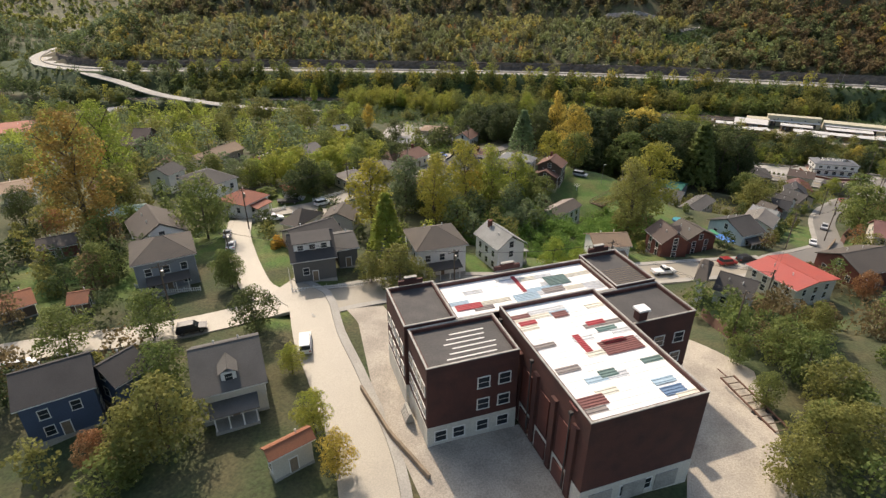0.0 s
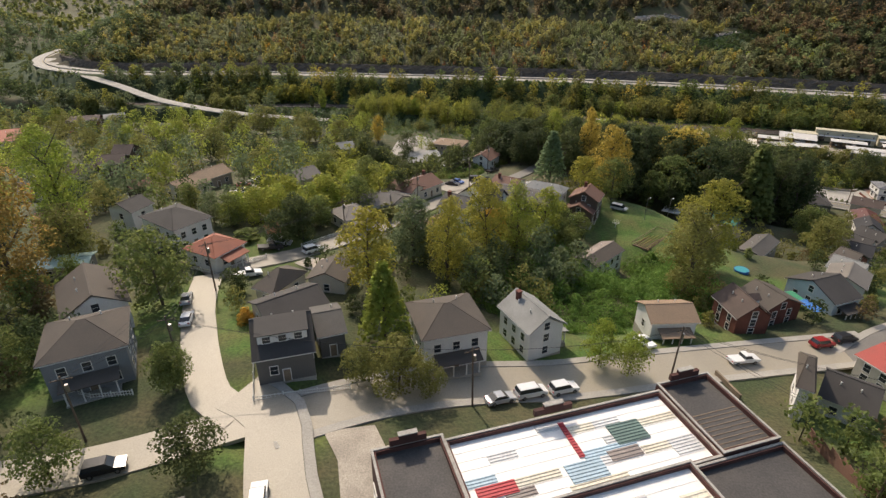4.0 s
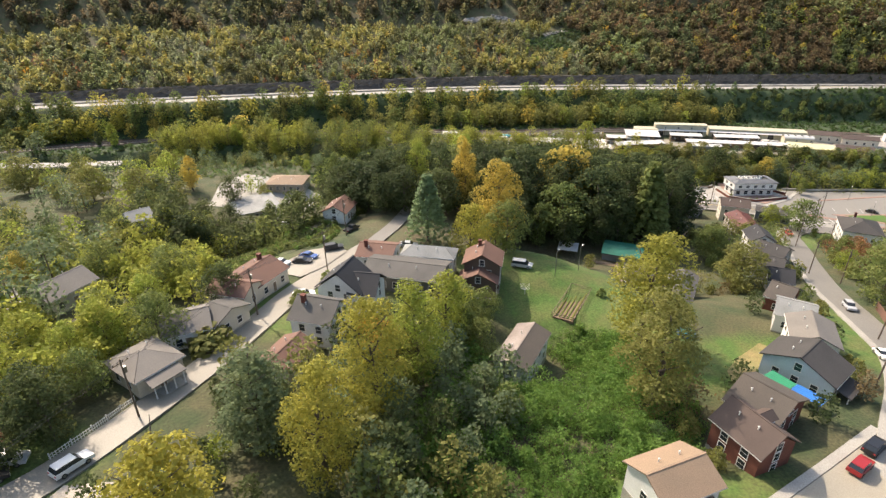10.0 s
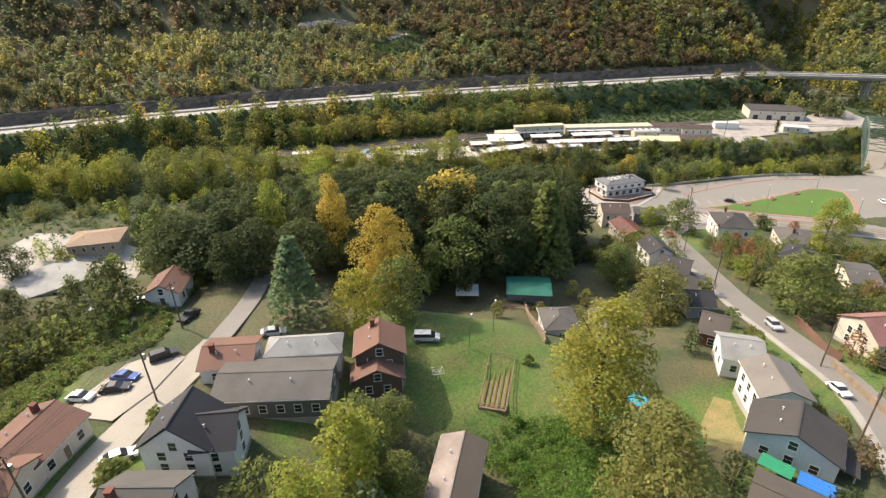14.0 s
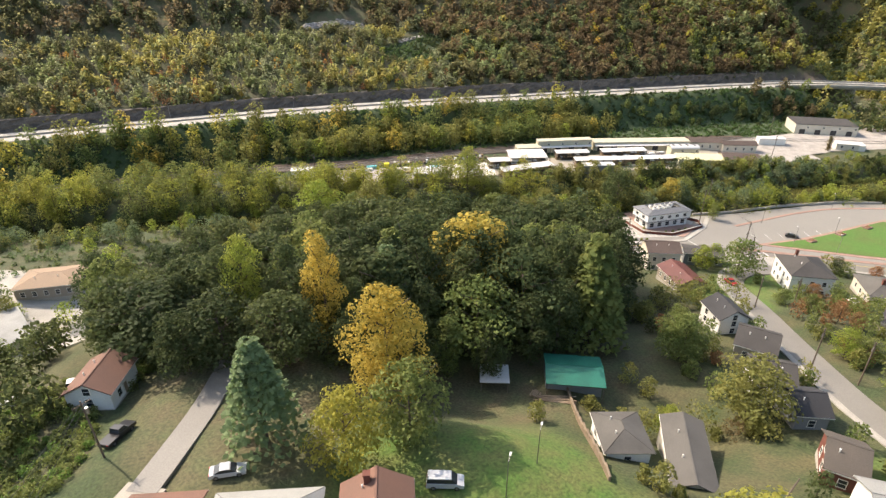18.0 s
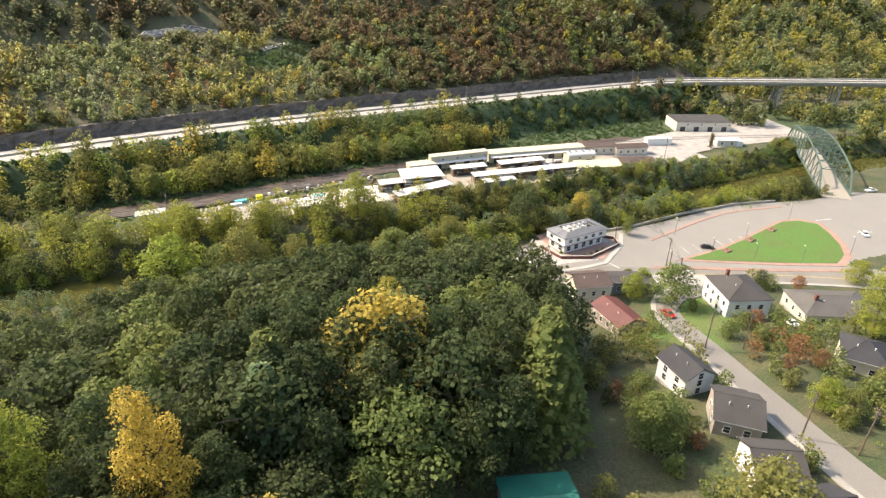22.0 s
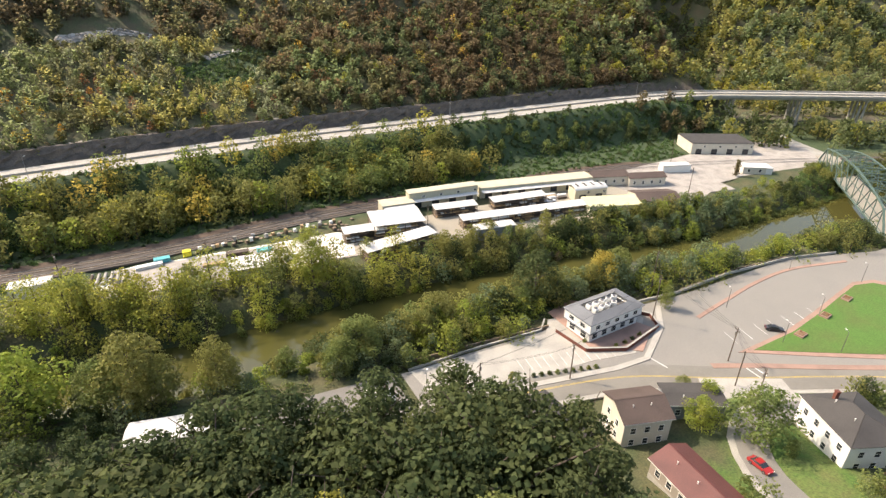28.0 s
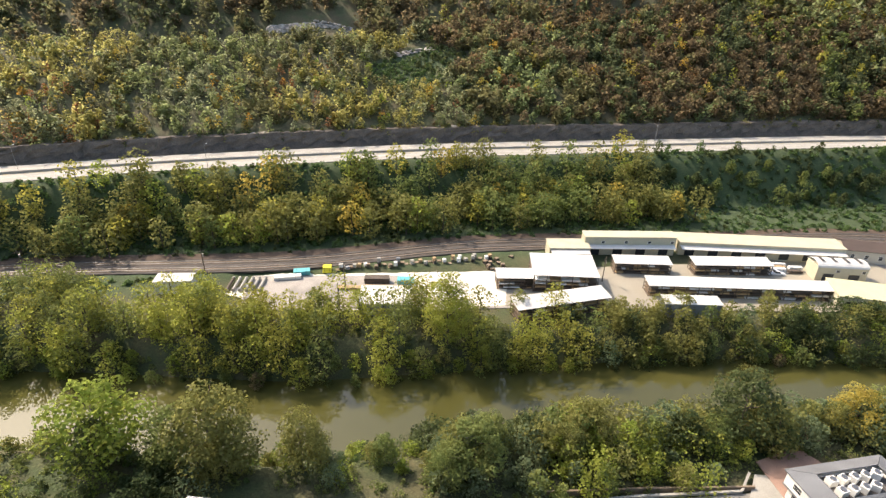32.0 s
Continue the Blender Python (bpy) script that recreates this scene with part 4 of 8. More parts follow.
def tree_meshes(kind, H, R, count, size, seed):
    rng = np.random.default_rng(seed)
    pos, nrm = crown_points(kind, H, R, count, rng)
    crown = quads_mesh("crown", leaf_quads(pos, nrm, size, rng), ["leaf_green"])
    bm = bmesh.new()
    r0 = max(0.08, H * 0.018)
    top = 0.9 if kind in ("pine", "column") else 0.7
    bend = rng.uniform(-0.03, 0.03, 2) * H
    add_tube(bm, (0, 0, -0.5), (bend[0], bend[1], H * top * 0.5), r0, r0 * 0.7, 7)
    add_tube(bm, (bend[0], bend[1], H * top * 0.5), (0, 0, H * top), r0 * 0.7, r0 * 0.2, 6)
    if kind in ("round", "tall"):
        for i in range(7):
            a, f = i * 2.4, 0.25 + 0.08 * i
            add_tube(bm, (bend[0] * f, bend[1] * f, H * f), (math.cos(a) * R * 0.7, math.sin(a) * R * 0.7, H * (f + 0.22)), r0 * 0.4, r0 * 0.1, 5)
    trunk = bpy.data.meshes.new("trunk")
    bm.to_mesh(trunk)
    bm.free()
    trunk.materials.append(MATS["bark"])
    return trunk, crown


TREES = {
    "round": [tree_meshes("round", 12, 4.9, 3600, 0.37, s) for s in (1, 2, 3)],
    "tall": [tree_meshes("tall", 19, 4.6, 4400, 0.40, s) for s in (4, 5, 6)],
    "great": [tree_meshes("tall", 28, 7.2, 9000, 0.40, s) for s in (17, 18)],
    "pine": [tree_meshes("pine", 15, 4.4, 2600, 0.60, s) for s in (7, 8)],
    "column": [tree_meshes("column", 8, 1.1, 500, 0.42, s) for s in (9,)],
    "bush": [tree_meshes("bush", 2.4, 1.9, 420, 0.36, s) for s in (10, 11)],
    "mid": [tree_meshes("round", 11, 4.6, 1000, 0.72, s) for s in (12, 13, 14)],
    "midtall": [tree_meshes("tall", 15, 4.0, 1200, 0.74, s) for s in (15, 16)],
}
TALL = {"great": 28, "round": 12, "tall": 19, "pine": 15, "column": 8, "bush": 2.4, "mid": 11, "midtall": 15}
WORDS = {"leaf_forest": "deep green", "leaf_green": "green", "leaf_dark": "dark green", "leaf_lime": "yellow-green", "leaf_yellow": "golden yellow", "leaf_orange": "bright orange", "leaf_olive": "olive and brown", "leaf_pine": "blue-green", "leaf_rust": "rusty red", "leaf_brown": "dull brown", "leaf_gold": "pale gold", "leaf_amber": "amber and brown", "leaf_creeper": "deep green",
         "leaf_bluegreen": "dull green", "kudzu": "bright green"}
KINDS = {"great": "towering broadleaf tree", "round": "spreading broadleaf tree", "tall": "tall broadleaf tree", "pine": "conifer with layered boughs", "column": "narrow upright conifer", "bush": "low rounded shrub", "mid": "broadleaf tree", "midtall": "slender tree"}
trng = random.Random(5)


def tree(kind, x, y, height, leaf, wide=1.0, group="trees of the town", where="on the slope"):
    trunk, crown = TREES[kind][trng.randrange(len(TREES[kind]))]
    k = height / TALL[kind]
    t = thing("shrub" if kind == "bush" else "tree", pose(x, y, float(ground(x, y)[0]) - 0.05, 0, 0, trng.uniform(0, 360)) @ Matrix.Diagonal((k * wide, k * wide, k, 1)),
              WORDS[leaf] + " " + KINDS[kind] + " " + where, "shrub" if kind == "bush" else "tree", group)
    mesh_part("trunk", trunk, t)
    c = mesh_part("crown", crown, t)
    c.material_slots[0].link = "OBJECT"
    c.material_slots[0].material = MATS[leaf]
    return t


def scatter(n_, area, inside, kinds, leaves, h0, h1, group, where, gap=4.0, seed=1, crest=None):
    """Up to n_ trees at least gap apart inside a region."""
    rng = random.Random(seed)
    placed = []
    x0, y0, x1, y1 = area
    for _ in range(n_ * 30):
        if len(placed) >= n_:
            break
        x, y = rng.uniform(x0, x1), rng.uniform(y0, y1)
        if not inside(x, y) or any((x - a) ** 2 + (y - b_) ** 2 < gap * gap for a, b_ in placed):
            continue
        placed.append((x, y))
        tree(rng.choice(kinds), x, y, rng.uniform(h0, h1) if crest is None else min(27, 13 + 0.8 * max(0, y - 210 + 0.45 * (x - 80)), max(11, crest - 0.30 * max(0, y - 245) + rng.uniform(-3.5, 2.5) - float(ground(x, y)[0]))), rng.choice(leaves), rng.uniform(0.85, 1.15), group, where)


def off_line(x, y, pts):
    d, z, s = line_field(np.array([x]), np.array([y]), pts)
    return float(d[0] * s[0])


def near_road(x, y, gap=2.5):
    return any(abs(off_line(x, y, p)) < w / 2 + gap for k, (p, w) in ROADS.items() if k != "yard")


def near_house(x, y, gap=2.0):
    return any((x - a) ** 2 + (y - b_) ** 2 < (r + gap) ** 2 for a, b_, r in PADS)

tree("great", -80.3, 112.2, 31, "leaf_amber", 1)
tree("great", -90.6, 141.4, 29, "leaf_lime", 0.9)
tree("round", -53.8, 112.1, 15.5, "leaf_green", 1)
tree("round", -91.8, 116.6, 7, "leaf_rust", 1)
tree("round", -59.0, 69.1, 8.5, "leaf_green", 1.2)
tree("round", -47.5, 73.1, 9, "leaf_green", 1)
tree("round", -31.2, 74.7, 8.5, "leaf_dark", 1.1)
tree("round", -40.0, 88.6, 8, "leaf_green", 0.8)
tree("round", -35.0, 50.2, 11, "leaf_olive", 1.1)
tree("round", -37.7, 48.2, 9, "leaf_olive", 1)
tree("round", -39.4, 59.8, 9, "leaf_green", 1)
tree("round", -42.6, 47.5, 6, "leaf_rust", 1)
tree("round", -22.7, 64.5, 5, "leaf_lime", 1)
tree("round", -16.8, 52.7, 7, "leaf_lime", 0.9)
tree("round", -12.6, 46.0, 7, "leaf_yellow", 0.8)
tree("round", -103.0, 122.1, 10, "leaf_dark", 1)
tree("round", -66.0, 91.0, 9, "leaf_green", 1)
tree("round", 52.4, 68.2, 9, "leaf_green", 1)
tree("round", 54.0, 63.8, 9, "leaf_green", 1.1)
tree("round", 53.8, 57.5, 9, "leaf_olive", 1.1)
tree("round", 91.6, 100.8, 7, "leaf_rust", 1)
tree("round", 45.7, 47.8, 9, "leaf_olive", 1.1)
tree("round", 50.1, 48.2, 9, "leaf_olive", 1.1)
tree("round", 40.2, 43.6, 8, "leaf_olive", 1)
tree("round", 182.7, 224.2, 13, "leaf_green", 1.2)
tree("round", 46.1, 67.8, 6, "leaf_green", 0.8)
tree("round", 45.2, 58.3, 6, "leaf_green", 0.9)
tree("round", 64.8, 77.9, 8, "leaf_olive", 0.9)
tree("pine", -11.8, 102.5, 16, "leaf_lime", 1)
tree("round", -8.6, 92.1, 9, "leaf_olive", 1.2)
tree("round", -14.1, 93.0, 7, "leaf_olive", 1)
tree("round", -4.0, 91.7, 6, "leaf_olive", 1)
tree("tall", -16.9, 120.5, 19, "leaf_gold", 1.15)
tree("tall", -10.0, 138.0, 16.5, "leaf_bluegreen", 1.3)
tree("great", -1.9, 129.2, 20, "leaf_gold", 1.0)
tree("great", 5.6, 140.8, 22, "leaf_gold", 1.1)
tree("great", 13.8, 149.5, 20, "leaf_lime", 1.1)
tree("round", 27.6, 167.7, 12, "leaf_green", 1)
tree("round", 23.9, 103.4, 9, "leaf_lime", 0.8)
tree("round", 28.5, 101.9, 8, "leaf_lime", 0.9)
tree("round", -40.5, 88.8, 8, "leaf_green", 0.9)
tree("round", -83.1, 130.3, 14, "leaf_olive", 1.1)
tree("bush", -36.2, 106.3, 3, "leaf_orange", 1)
tree("round", -37.3, 146.1, 11, "leaf_dark", 0.9)
tree("round", -50.7, 155.5, 10, "leaf_lime", 1)
tree("round", -45.8, 156.8, 11, "leaf_lime", 0.9)
tree("round", -35.7, 167.2, 11, "leaf_lime", 1)
tree("round", -35.4, 155.7, 9, "leaf_green", 1)
tree("round", -56.1, 155.8, 9, "leaf_lime", 0.9)
tree("round", -73.2, 165.3, 8, "leaf_green", 1)
tree("round", -62.3, 155.0, 9, "leaf_bluegreen", 1)
tree("round", -115.3, 180.0, 9, "leaf_bluegreen", 1)
tree("round", -100.3, 170.8, 8, "leaf_green", 1)
tree("round", -27.6, 168.5, 11, "leaf_green", 1)
tree("round", -31.0, 234.8, 13, "leaf_dark", 1.1)
tree("round", -18.0, 180.7, 10, "leaf_dark", 1)
tree("round", -128.1, 330.6, 16, "leaf_olive", 1.3)
tree("round", -114.8, 345.8, 17, "leaf_olive", 1.3)
tree("round", -153.4, 318.2, 15, "leaf_lime", 1.2)
tree("round", -96.6, 196.7, 13, "leaf_lime", 1)
tree("round", -81.8, 319.2, 15, "leaf_olive", 1.2)
tree("round", -63.6, 315.5, 14, "leaf_olive", 1.1)
tree("tall", -44.0, 320.5, 16, "leaf_yellow", 1)
tree("round", -100.7, 246.6, 14, "leaf_olive", 1.1)
tree("round", -62.2, 223.1, 12, "leaf_green", 1)
tree("round", -45.4, 203.9, 11, "leaf_green", 1)
tree("tall", -32.1, 421.2, 14, "leaf_lime", 1)
tree("round", -29.2, 192.8, 12, "leaf_green", 1)
tree("round", -257.3, 371.0, 12, "leaf_lime", 1.2)
tree("round", -218.6, 291.0, 13, "leaf_olive", 1.2)
tree("round", -195.4, 306.8, 12, "leaf_olive", 1)
tree("round", -180.1, 315.8, 12, "leaf_lime", 1)
tree("column", -102.9, 440.8, 14, "leaf_lime", 1.6)
tree("column", -65.2, 447.9, 11, "leaf_dark", 1.5)
tree("column", -59.2, 448.9, 9, "leaf_dark", 1.5)
tree("column", -48.1, 450.1, 10, "leaf_dark", 1.5)
tree("column", -111.9, 444.0, 9, "leaf_dark", 1.5)
tree("round", -41.7, 142.4, 9, "leaf_dark", 1)
tree("round", -39.3, 149.2, 11, "leaf_dark", 1)
tree("round", -54.3, 161.7, 9, "leaf_green", 1)
tree("round", -56.8, 152.6, 9, "leaf_green", 1)
tree("round", -35.7, 167.7, 10, "leaf_lime", 1)
tree("round", -46.4, 167.1, 11, "leaf_lime", 1)
tree("round", -39.1, 162.5, 10, "leaf_lime", 1)
tree("round", -31.8, 183.0, 9, "leaf_lime", 1)
tree("bush", -19.5, 166.7, 4, "leaf_olive", 2)
tree("bush", -50.2, 143.9, 3, "leaf_green", 2)
tree("round", -33.0, 233.7, 11, "leaf_dark", 1)
tree("round", -25.9, 274.9, 11, "leaf_dark", 1)
tree("round", -70.5, 208.6, 9, "leaf_olive", 1)
tree("round", -62.6, 205.8, 9, "leaf_yellow", 0.8)
tree("great", 50.6, 206.0, 25, "leaf_yellow", 1.1)
tree("pine", 30.6, 205.0, 19, "leaf_pine", 1.1)
tree("round", 39.2, 195.4, 14.5, "leaf_gold", 0.85)
tree("round", 49.5, 196.6, 14.5, "leaf_green", 1.05)
tree("great", 47.6, 226.9, 25, "leaf_yellow", 0.72)
tree("great", 62.2, 154.0, 25.5, "leaf_gold", 1.35)
tree("great", 50.1, 135.4, 22, "leaf_olive", 1.25)
tree("tall", 22.5, 160.2, 18, "leaf_lime", 1.1)
tree("round", 7.9, 156.7, 9, "leaf_orange", 1)
tree("tall", 9.9, 151.5, 12, "leaf_orange", 0.9)
tree("round", 33.8, 170.6, 9, "leaf_green", 1)
tree("round", 26.7, 163.9, 10, "leaf_green", 1)
tree("round", 29.1, 159.4, 9, "leaf_green", 1)
tree("round", 133.5, 158.5, 16, "leaf_green", 1.25)
tree("great", 193.6, 178.9, 20.5, "leaf_lime", 1.1)
tree("round", 20.5, 241.5, 16, "leaf_forest", 1.65)
tree("round", 29.5, 229.5, 14, "leaf_forest", 1.25)
tree("round", 38.5, 222.5, 15, "leaf_dark", 1.2)
tree("round", 60.0, 220.0, 15, "leaf_forest", 1.2)
tree("round", 27.5, 247.0, 17, "leaf_dark", 1.2)
tree("great", 36.3, 238.4, 21, "leaf_lime", 0.8)
tree("round", 17.3, 254.8, 13, "leaf_dark", 1.1)
tree("round", 10.7, 260.7, 13, "leaf_dark", 1.1)
tree("round", 125.9, 205.7, 9, "leaf_green", 1)
tree("round", -26.9, 304.1, 12, "leaf_dark", 1.1)
tree("round", -14.7, 308.8, 9, "leaf_olive", 0.7)
tree("round", -23.1, 238.0, 9, "leaf_dark", 1.2)
tree("round", -17.2, 241.6, 8, "leaf_dark", 1.2)
tree("round", 183.4, 201.7, 6, "leaf_rust", 1)
tree("round", 170.6, 204.3, 5, "leaf_green", 1)
tree("bush", 63.9, 173.1, 2, "leaf_green", 1)
tree("bush", 2.9, 186.4, 3, "leaf_green", 1)
tree("bush", -3.4, 176.8, 3.5, "leaf_green", 1.2)
tree("round", 109.5, 178.5, 13.5, "leaf_olive", 1.25)
tree("round", 116.4, 198.6, 11, "leaf_green", 1.1)
tree("round", 95.4, 184.1, 7, "leaf_lime", 0.9)
tree("great", 101.3, 253.2, 28, "leaf_gold", 0.9)
tree("pine", 103.4, 211.6, 28, "leaf_green", 1)
tree("pine", 68.5, 240.8, 28, "leaf_green", 1)
tree("round", 86.5, 235.3, 29, "leaf_yellow", 1)
tree("pine", 64.5, 234.2, 26, "leaf_pine", 1)
tree("pine", 104.1, 213.3, 29, "leaf_green", 1)
tree("round", 117.7, 197.8, 11, "leaf_green", 1.1)
tree("round", 241.8, 189.6, 8, "leaf_lime", 1.3)
tree("round", 217.5, 210.9, 6, "leaf_dark", 1)
tree("round", 223.7, 201.6, 5, "leaf_rust", 1)
tree("round", 169.7, 189.8, 5, "leaf_rust", 1)
tree("round", 164.4, 183.9, 5, "leaf_rust", 1)
tree("round", 168.9, 196.2, 6, "leaf_green", 1)
tree("round", 149.0, 179.4, 8, "leaf_lime", 1)
tree("round", 149.4, 175.9, 7, "leaf_green", 1)
tree("round", 187.7, 235.5, 7, "leaf_lime", 1)
tree("round", 189.6, 241.5, 5, "leaf_green", 1)
tree("round", 178.5, 233.9, 8, "leaf_lime", 1.1)
tree("round", 144.0, 304.2, 12, "leaf_green", 1.2)
tree("round", 162.1, 299.4, 9, "leaf_olive", 1)
tree("round", 222.2, 260.0, 8, "leaf_green", 0.7)
tree("round", 225.4, 277.4, 12.5, "leaf_green", 1)
tree("round", 216.4, 281.3, 8.5, "leaf_olive", 1)
tree("great", 157.7, 344.0, 21, "leaf_lime", 1.17)
tree("round", 137.9, 302.9, 10, "leaf_green", 1)
tree("round", 80.7, 330.6, 11, "leaf_dark", 1)
tree("round", 103.8, 359.2, 4.5, "leaf_green", 1)
tree("round", 103.7, 320.9, 13, "leaf_olive", 1)
tree("round", 93.8, 326.2, 13.5, "leaf_green", 1)
tree("round", 114.2, 317.0, 14.5, "leaf_olive", 0.8)
tree("round", 82.1, 333.0, 18, "leaf_lime", 1.2)
tree("round", 99.6, 323.9, 18.5, "leaf_olive", 1)
tree("round", 117.8, 318.3, 9, "leaf_olive", 0.7)
tree("round", 129.1, 312.7, 7, "leaf_green", 1)
tree("round", 138.1, 304.6, 8, "leaf_green", 1.1)
tree("round", 149.4, 307.9, 9.5, "leaf_green", 1.1)
tree("round", 168.2, 301.0, 12, "leaf_olive", 1.1)
tree("round", 198.1, 289.6, 17.5, "leaf_dark", 1)
tree("round", 221.4, 280.1, 12, "leaf_yellow", 1.1)
tree("round", 191.5, 289.3, 8, "leaf_green", 1.2)
tree("round", 203.7, 283.2, 7, "leaf_green", 1)

# woods by region
def forest(x, y):
    return zone(np.array([x]), np.array([y]), [(85, 246, 58, 36), (114, 254, 18, 20), (40, 248, 30, 24), (66, 284, 36, 16), (22, 262, 16, 16)])[0] > 0.5 and not near_road(x, y, 3) and not near_house(x, y, 3) and off_line(x, y, RIVER) < -16 and (x - 100) ** 2 + (y - 299) ** 2 > 260


scatter(158, (-20, 205, 150, 322), forest, ["tall", "tall", "round", "tall"], ["leaf_forest", "leaf_dark", "leaf_dark", "leaf_forest", "leaf_green", "leaf_dark"], 13, 18, "trees of the hill wood", "in the dense wood", 6.4, 2, 44)


def woodland(name, count, area, inside, h0, h1, leaves, label, quads=110, size=0.95, seed=1, kinds=("young", "young", "round", "tall", "pine", "young", "round", "bush"), sink=0.2, wide=1.15):
    """A far wood as one sheet of many small crowns."""
    rng = np.random.default_rng(seed)
    x0, y0, x1, y1 = area
    px, py = np.zeros(0), np.zeros(0)
    for _ in range(60):
        qx, qy = rng.uniform(x0, x1, 4000), rng.uniform(y0, y1, 4000)
        k = inside(qx, qy)
        px, py = np.append(px, qx[k]), np.append(py, qy[k])
        if len(px) >= count:
            break
    px, py = px[:count], py[:count]
    pz = ground(px, py)
    stock = []
    for i in range(8):
        kind = kinds[i % len(kinds)]
        pos, nrm = crown_points(kind, 1.0, 0.30 if kind != "bush" else 0.8, quads, rng)
        stock.append((pos, nrm))
    verts, index = [], []
    for i in range(len(px)):
        pos, nrm = stock[rng.integers(len(stock))]
        h = rng.uniform(h0, h1)
        a = rng.uniform(0, 6.28)
        c, s = math.cos(a), math.sin(a)
        q = np.stack([pos[:, 0] * c - pos[:, 1] * s, pos[:, 0] * s + pos[:, 1] * c, pos[:, 2]], 1) * np.array([h * wide, h * wide, h]) + np.array([px[i], py[i], max(pz[i], -5.4) - sink])
        verts.append(leaf_quads(q, nrm, size * (0.7 + 0.05 * h), rng))
        patch = noise.noise(Vector((px[i] * 0.014, py[i] * 0.014, seed)))
        j = int(rng.integers(0, len(leaves))) if rng.uniform() < 0.4 else int((patch * 0.5 + 0.5) * len(leaves)) % len(leaves)
        index.append(np.full(len(q), j))
        if h > 6:
            a0 = np.array([px[i], py[i], pz[i] - 0.3])
            for ex, ey in ((1, 0), (0, 1)):
                e = np.array([ex, ey, 0]) * h * 0.018
                verts.append(np.stack([a0 - e, a0 + e, a0 + e * 0.4 + [0, 0, h * 0.7], a0 - e * 0.4 + [0, 0, h * 0.7]]))
                index.append(np.full(1, len(leaves)))
    me = quads_mesh(name, np.concatenate(verts), leaves + ["bark"], np.concatenate(index))
    return tagged(new(name, me), label, "woods", "", "stuff")


def hillside(lo, hi):
    def inside(x, y):
        d, z, s = line_field(x, y, HIGHWAY)
        return (d * s > lo) & (d * s < hi) & (x < 575) & (line_field(x, y, ROADS["under"][0])[0] > 10)
    return inside


def off_road(x, y, gap=3.0):
    k = np.ones(x.shape, bool)
    for nm, (p, w) in ROADS.items():
        k &= line_field(x, y, p)[0] > w / 2 + (gap if nm not in ("yard", "plaza") else 1.0)
    for a, b_, r in PADS:
        k &= (x - a) ** 2 + (y - b_) ** 2 > (r + 2) ** 2
    return k


def river_side(x, y):
    d, z, s = line_field(x, y, RIVER)
    return d * s


def below_highway(x, y):
    d, z, s = line_field(x, y, HIGHWAY)
    return -d * s


BANK_EDGE = [(40, 322), (110, 312), (148, 293), (187, 279), (192, 282), (215, 271), (233, 261), (257, 254), (284, 244), (313, 223), (345, 205)]


def near_bank(lo, hi):
    """The strip between the water and the car park's edge."""
    def inside(x, y):
        d, z, s = line_field(x, y, BANK_EDGE)
        r = river_side(x, y)
        k = (r < -lo) & (r > -hi) & (d * s > 1.2)
        for nm in ("hill_road", "riverside"):
            k &= line_field(x, y, ROADS[nm][0])[0] > 7
        return k & ((x < 330) | (r > -20)) & (zone(x, y, [(100, 305, 15, 12)]) < 0.5)
    return inside


def on_slope(lo, hi, x0, x1):
    f = hillside(lo, hi)
    return lambda x, y: f(x, y) & (x > x0) & (x < x1) & (zone(x, y, HOLLOWS) < 0.5)


HOLLOWS = [(217, 500, 27, 14), (174, 548, 26, 9), (217, 513, 10, 4)]
GREENS = ["leaf_green", "leaf_dark", "leaf_olive", "leaf_bluegreen", "leaf_lime"]
AUTUMN = ["leaf_lime", "leaf_olive", "leaf_gold", "leaf_green", "leaf_lime", "leaf_gold", "leaf_lime", "leaf_green"]
YOUNG = ("young", "young", "round", "tall", "pine", "young", "pine", "bush")
BROAD = ("round", "tall", "round", "round")
# the far hillside: young bright growth low down, brown and olive woods above and to the east, with haze painted into
# the leaf tones
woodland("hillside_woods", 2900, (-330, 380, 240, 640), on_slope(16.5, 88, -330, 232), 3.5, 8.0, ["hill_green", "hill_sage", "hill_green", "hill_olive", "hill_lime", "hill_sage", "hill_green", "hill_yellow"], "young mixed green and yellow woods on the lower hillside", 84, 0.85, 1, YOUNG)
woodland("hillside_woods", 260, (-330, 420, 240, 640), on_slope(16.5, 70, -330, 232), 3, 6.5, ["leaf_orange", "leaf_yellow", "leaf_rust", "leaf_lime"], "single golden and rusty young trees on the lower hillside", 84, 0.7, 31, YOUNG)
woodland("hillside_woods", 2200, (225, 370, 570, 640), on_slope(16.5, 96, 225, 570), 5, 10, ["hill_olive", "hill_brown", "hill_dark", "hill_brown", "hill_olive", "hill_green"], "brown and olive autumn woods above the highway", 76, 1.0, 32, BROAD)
# upper woods: brown, with darker leaves painting in a cloud shadow
woodland("hillside_woods", 3500, (-560, 420, 570, 900), on_slope(90, 215, -560, 570), 7, 12, ["hill_brown", "hill_dark", "hill_olive", "hill_brown", "hill_olive", "hill_dark", "hill_brown"], "brown autumn woods on the upper hillside, darkened as under cloud shadow", 62, 1.3, 2, BROAD)
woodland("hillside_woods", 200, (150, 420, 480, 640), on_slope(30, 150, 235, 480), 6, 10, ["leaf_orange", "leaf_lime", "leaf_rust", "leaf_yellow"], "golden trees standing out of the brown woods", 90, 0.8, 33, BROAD)
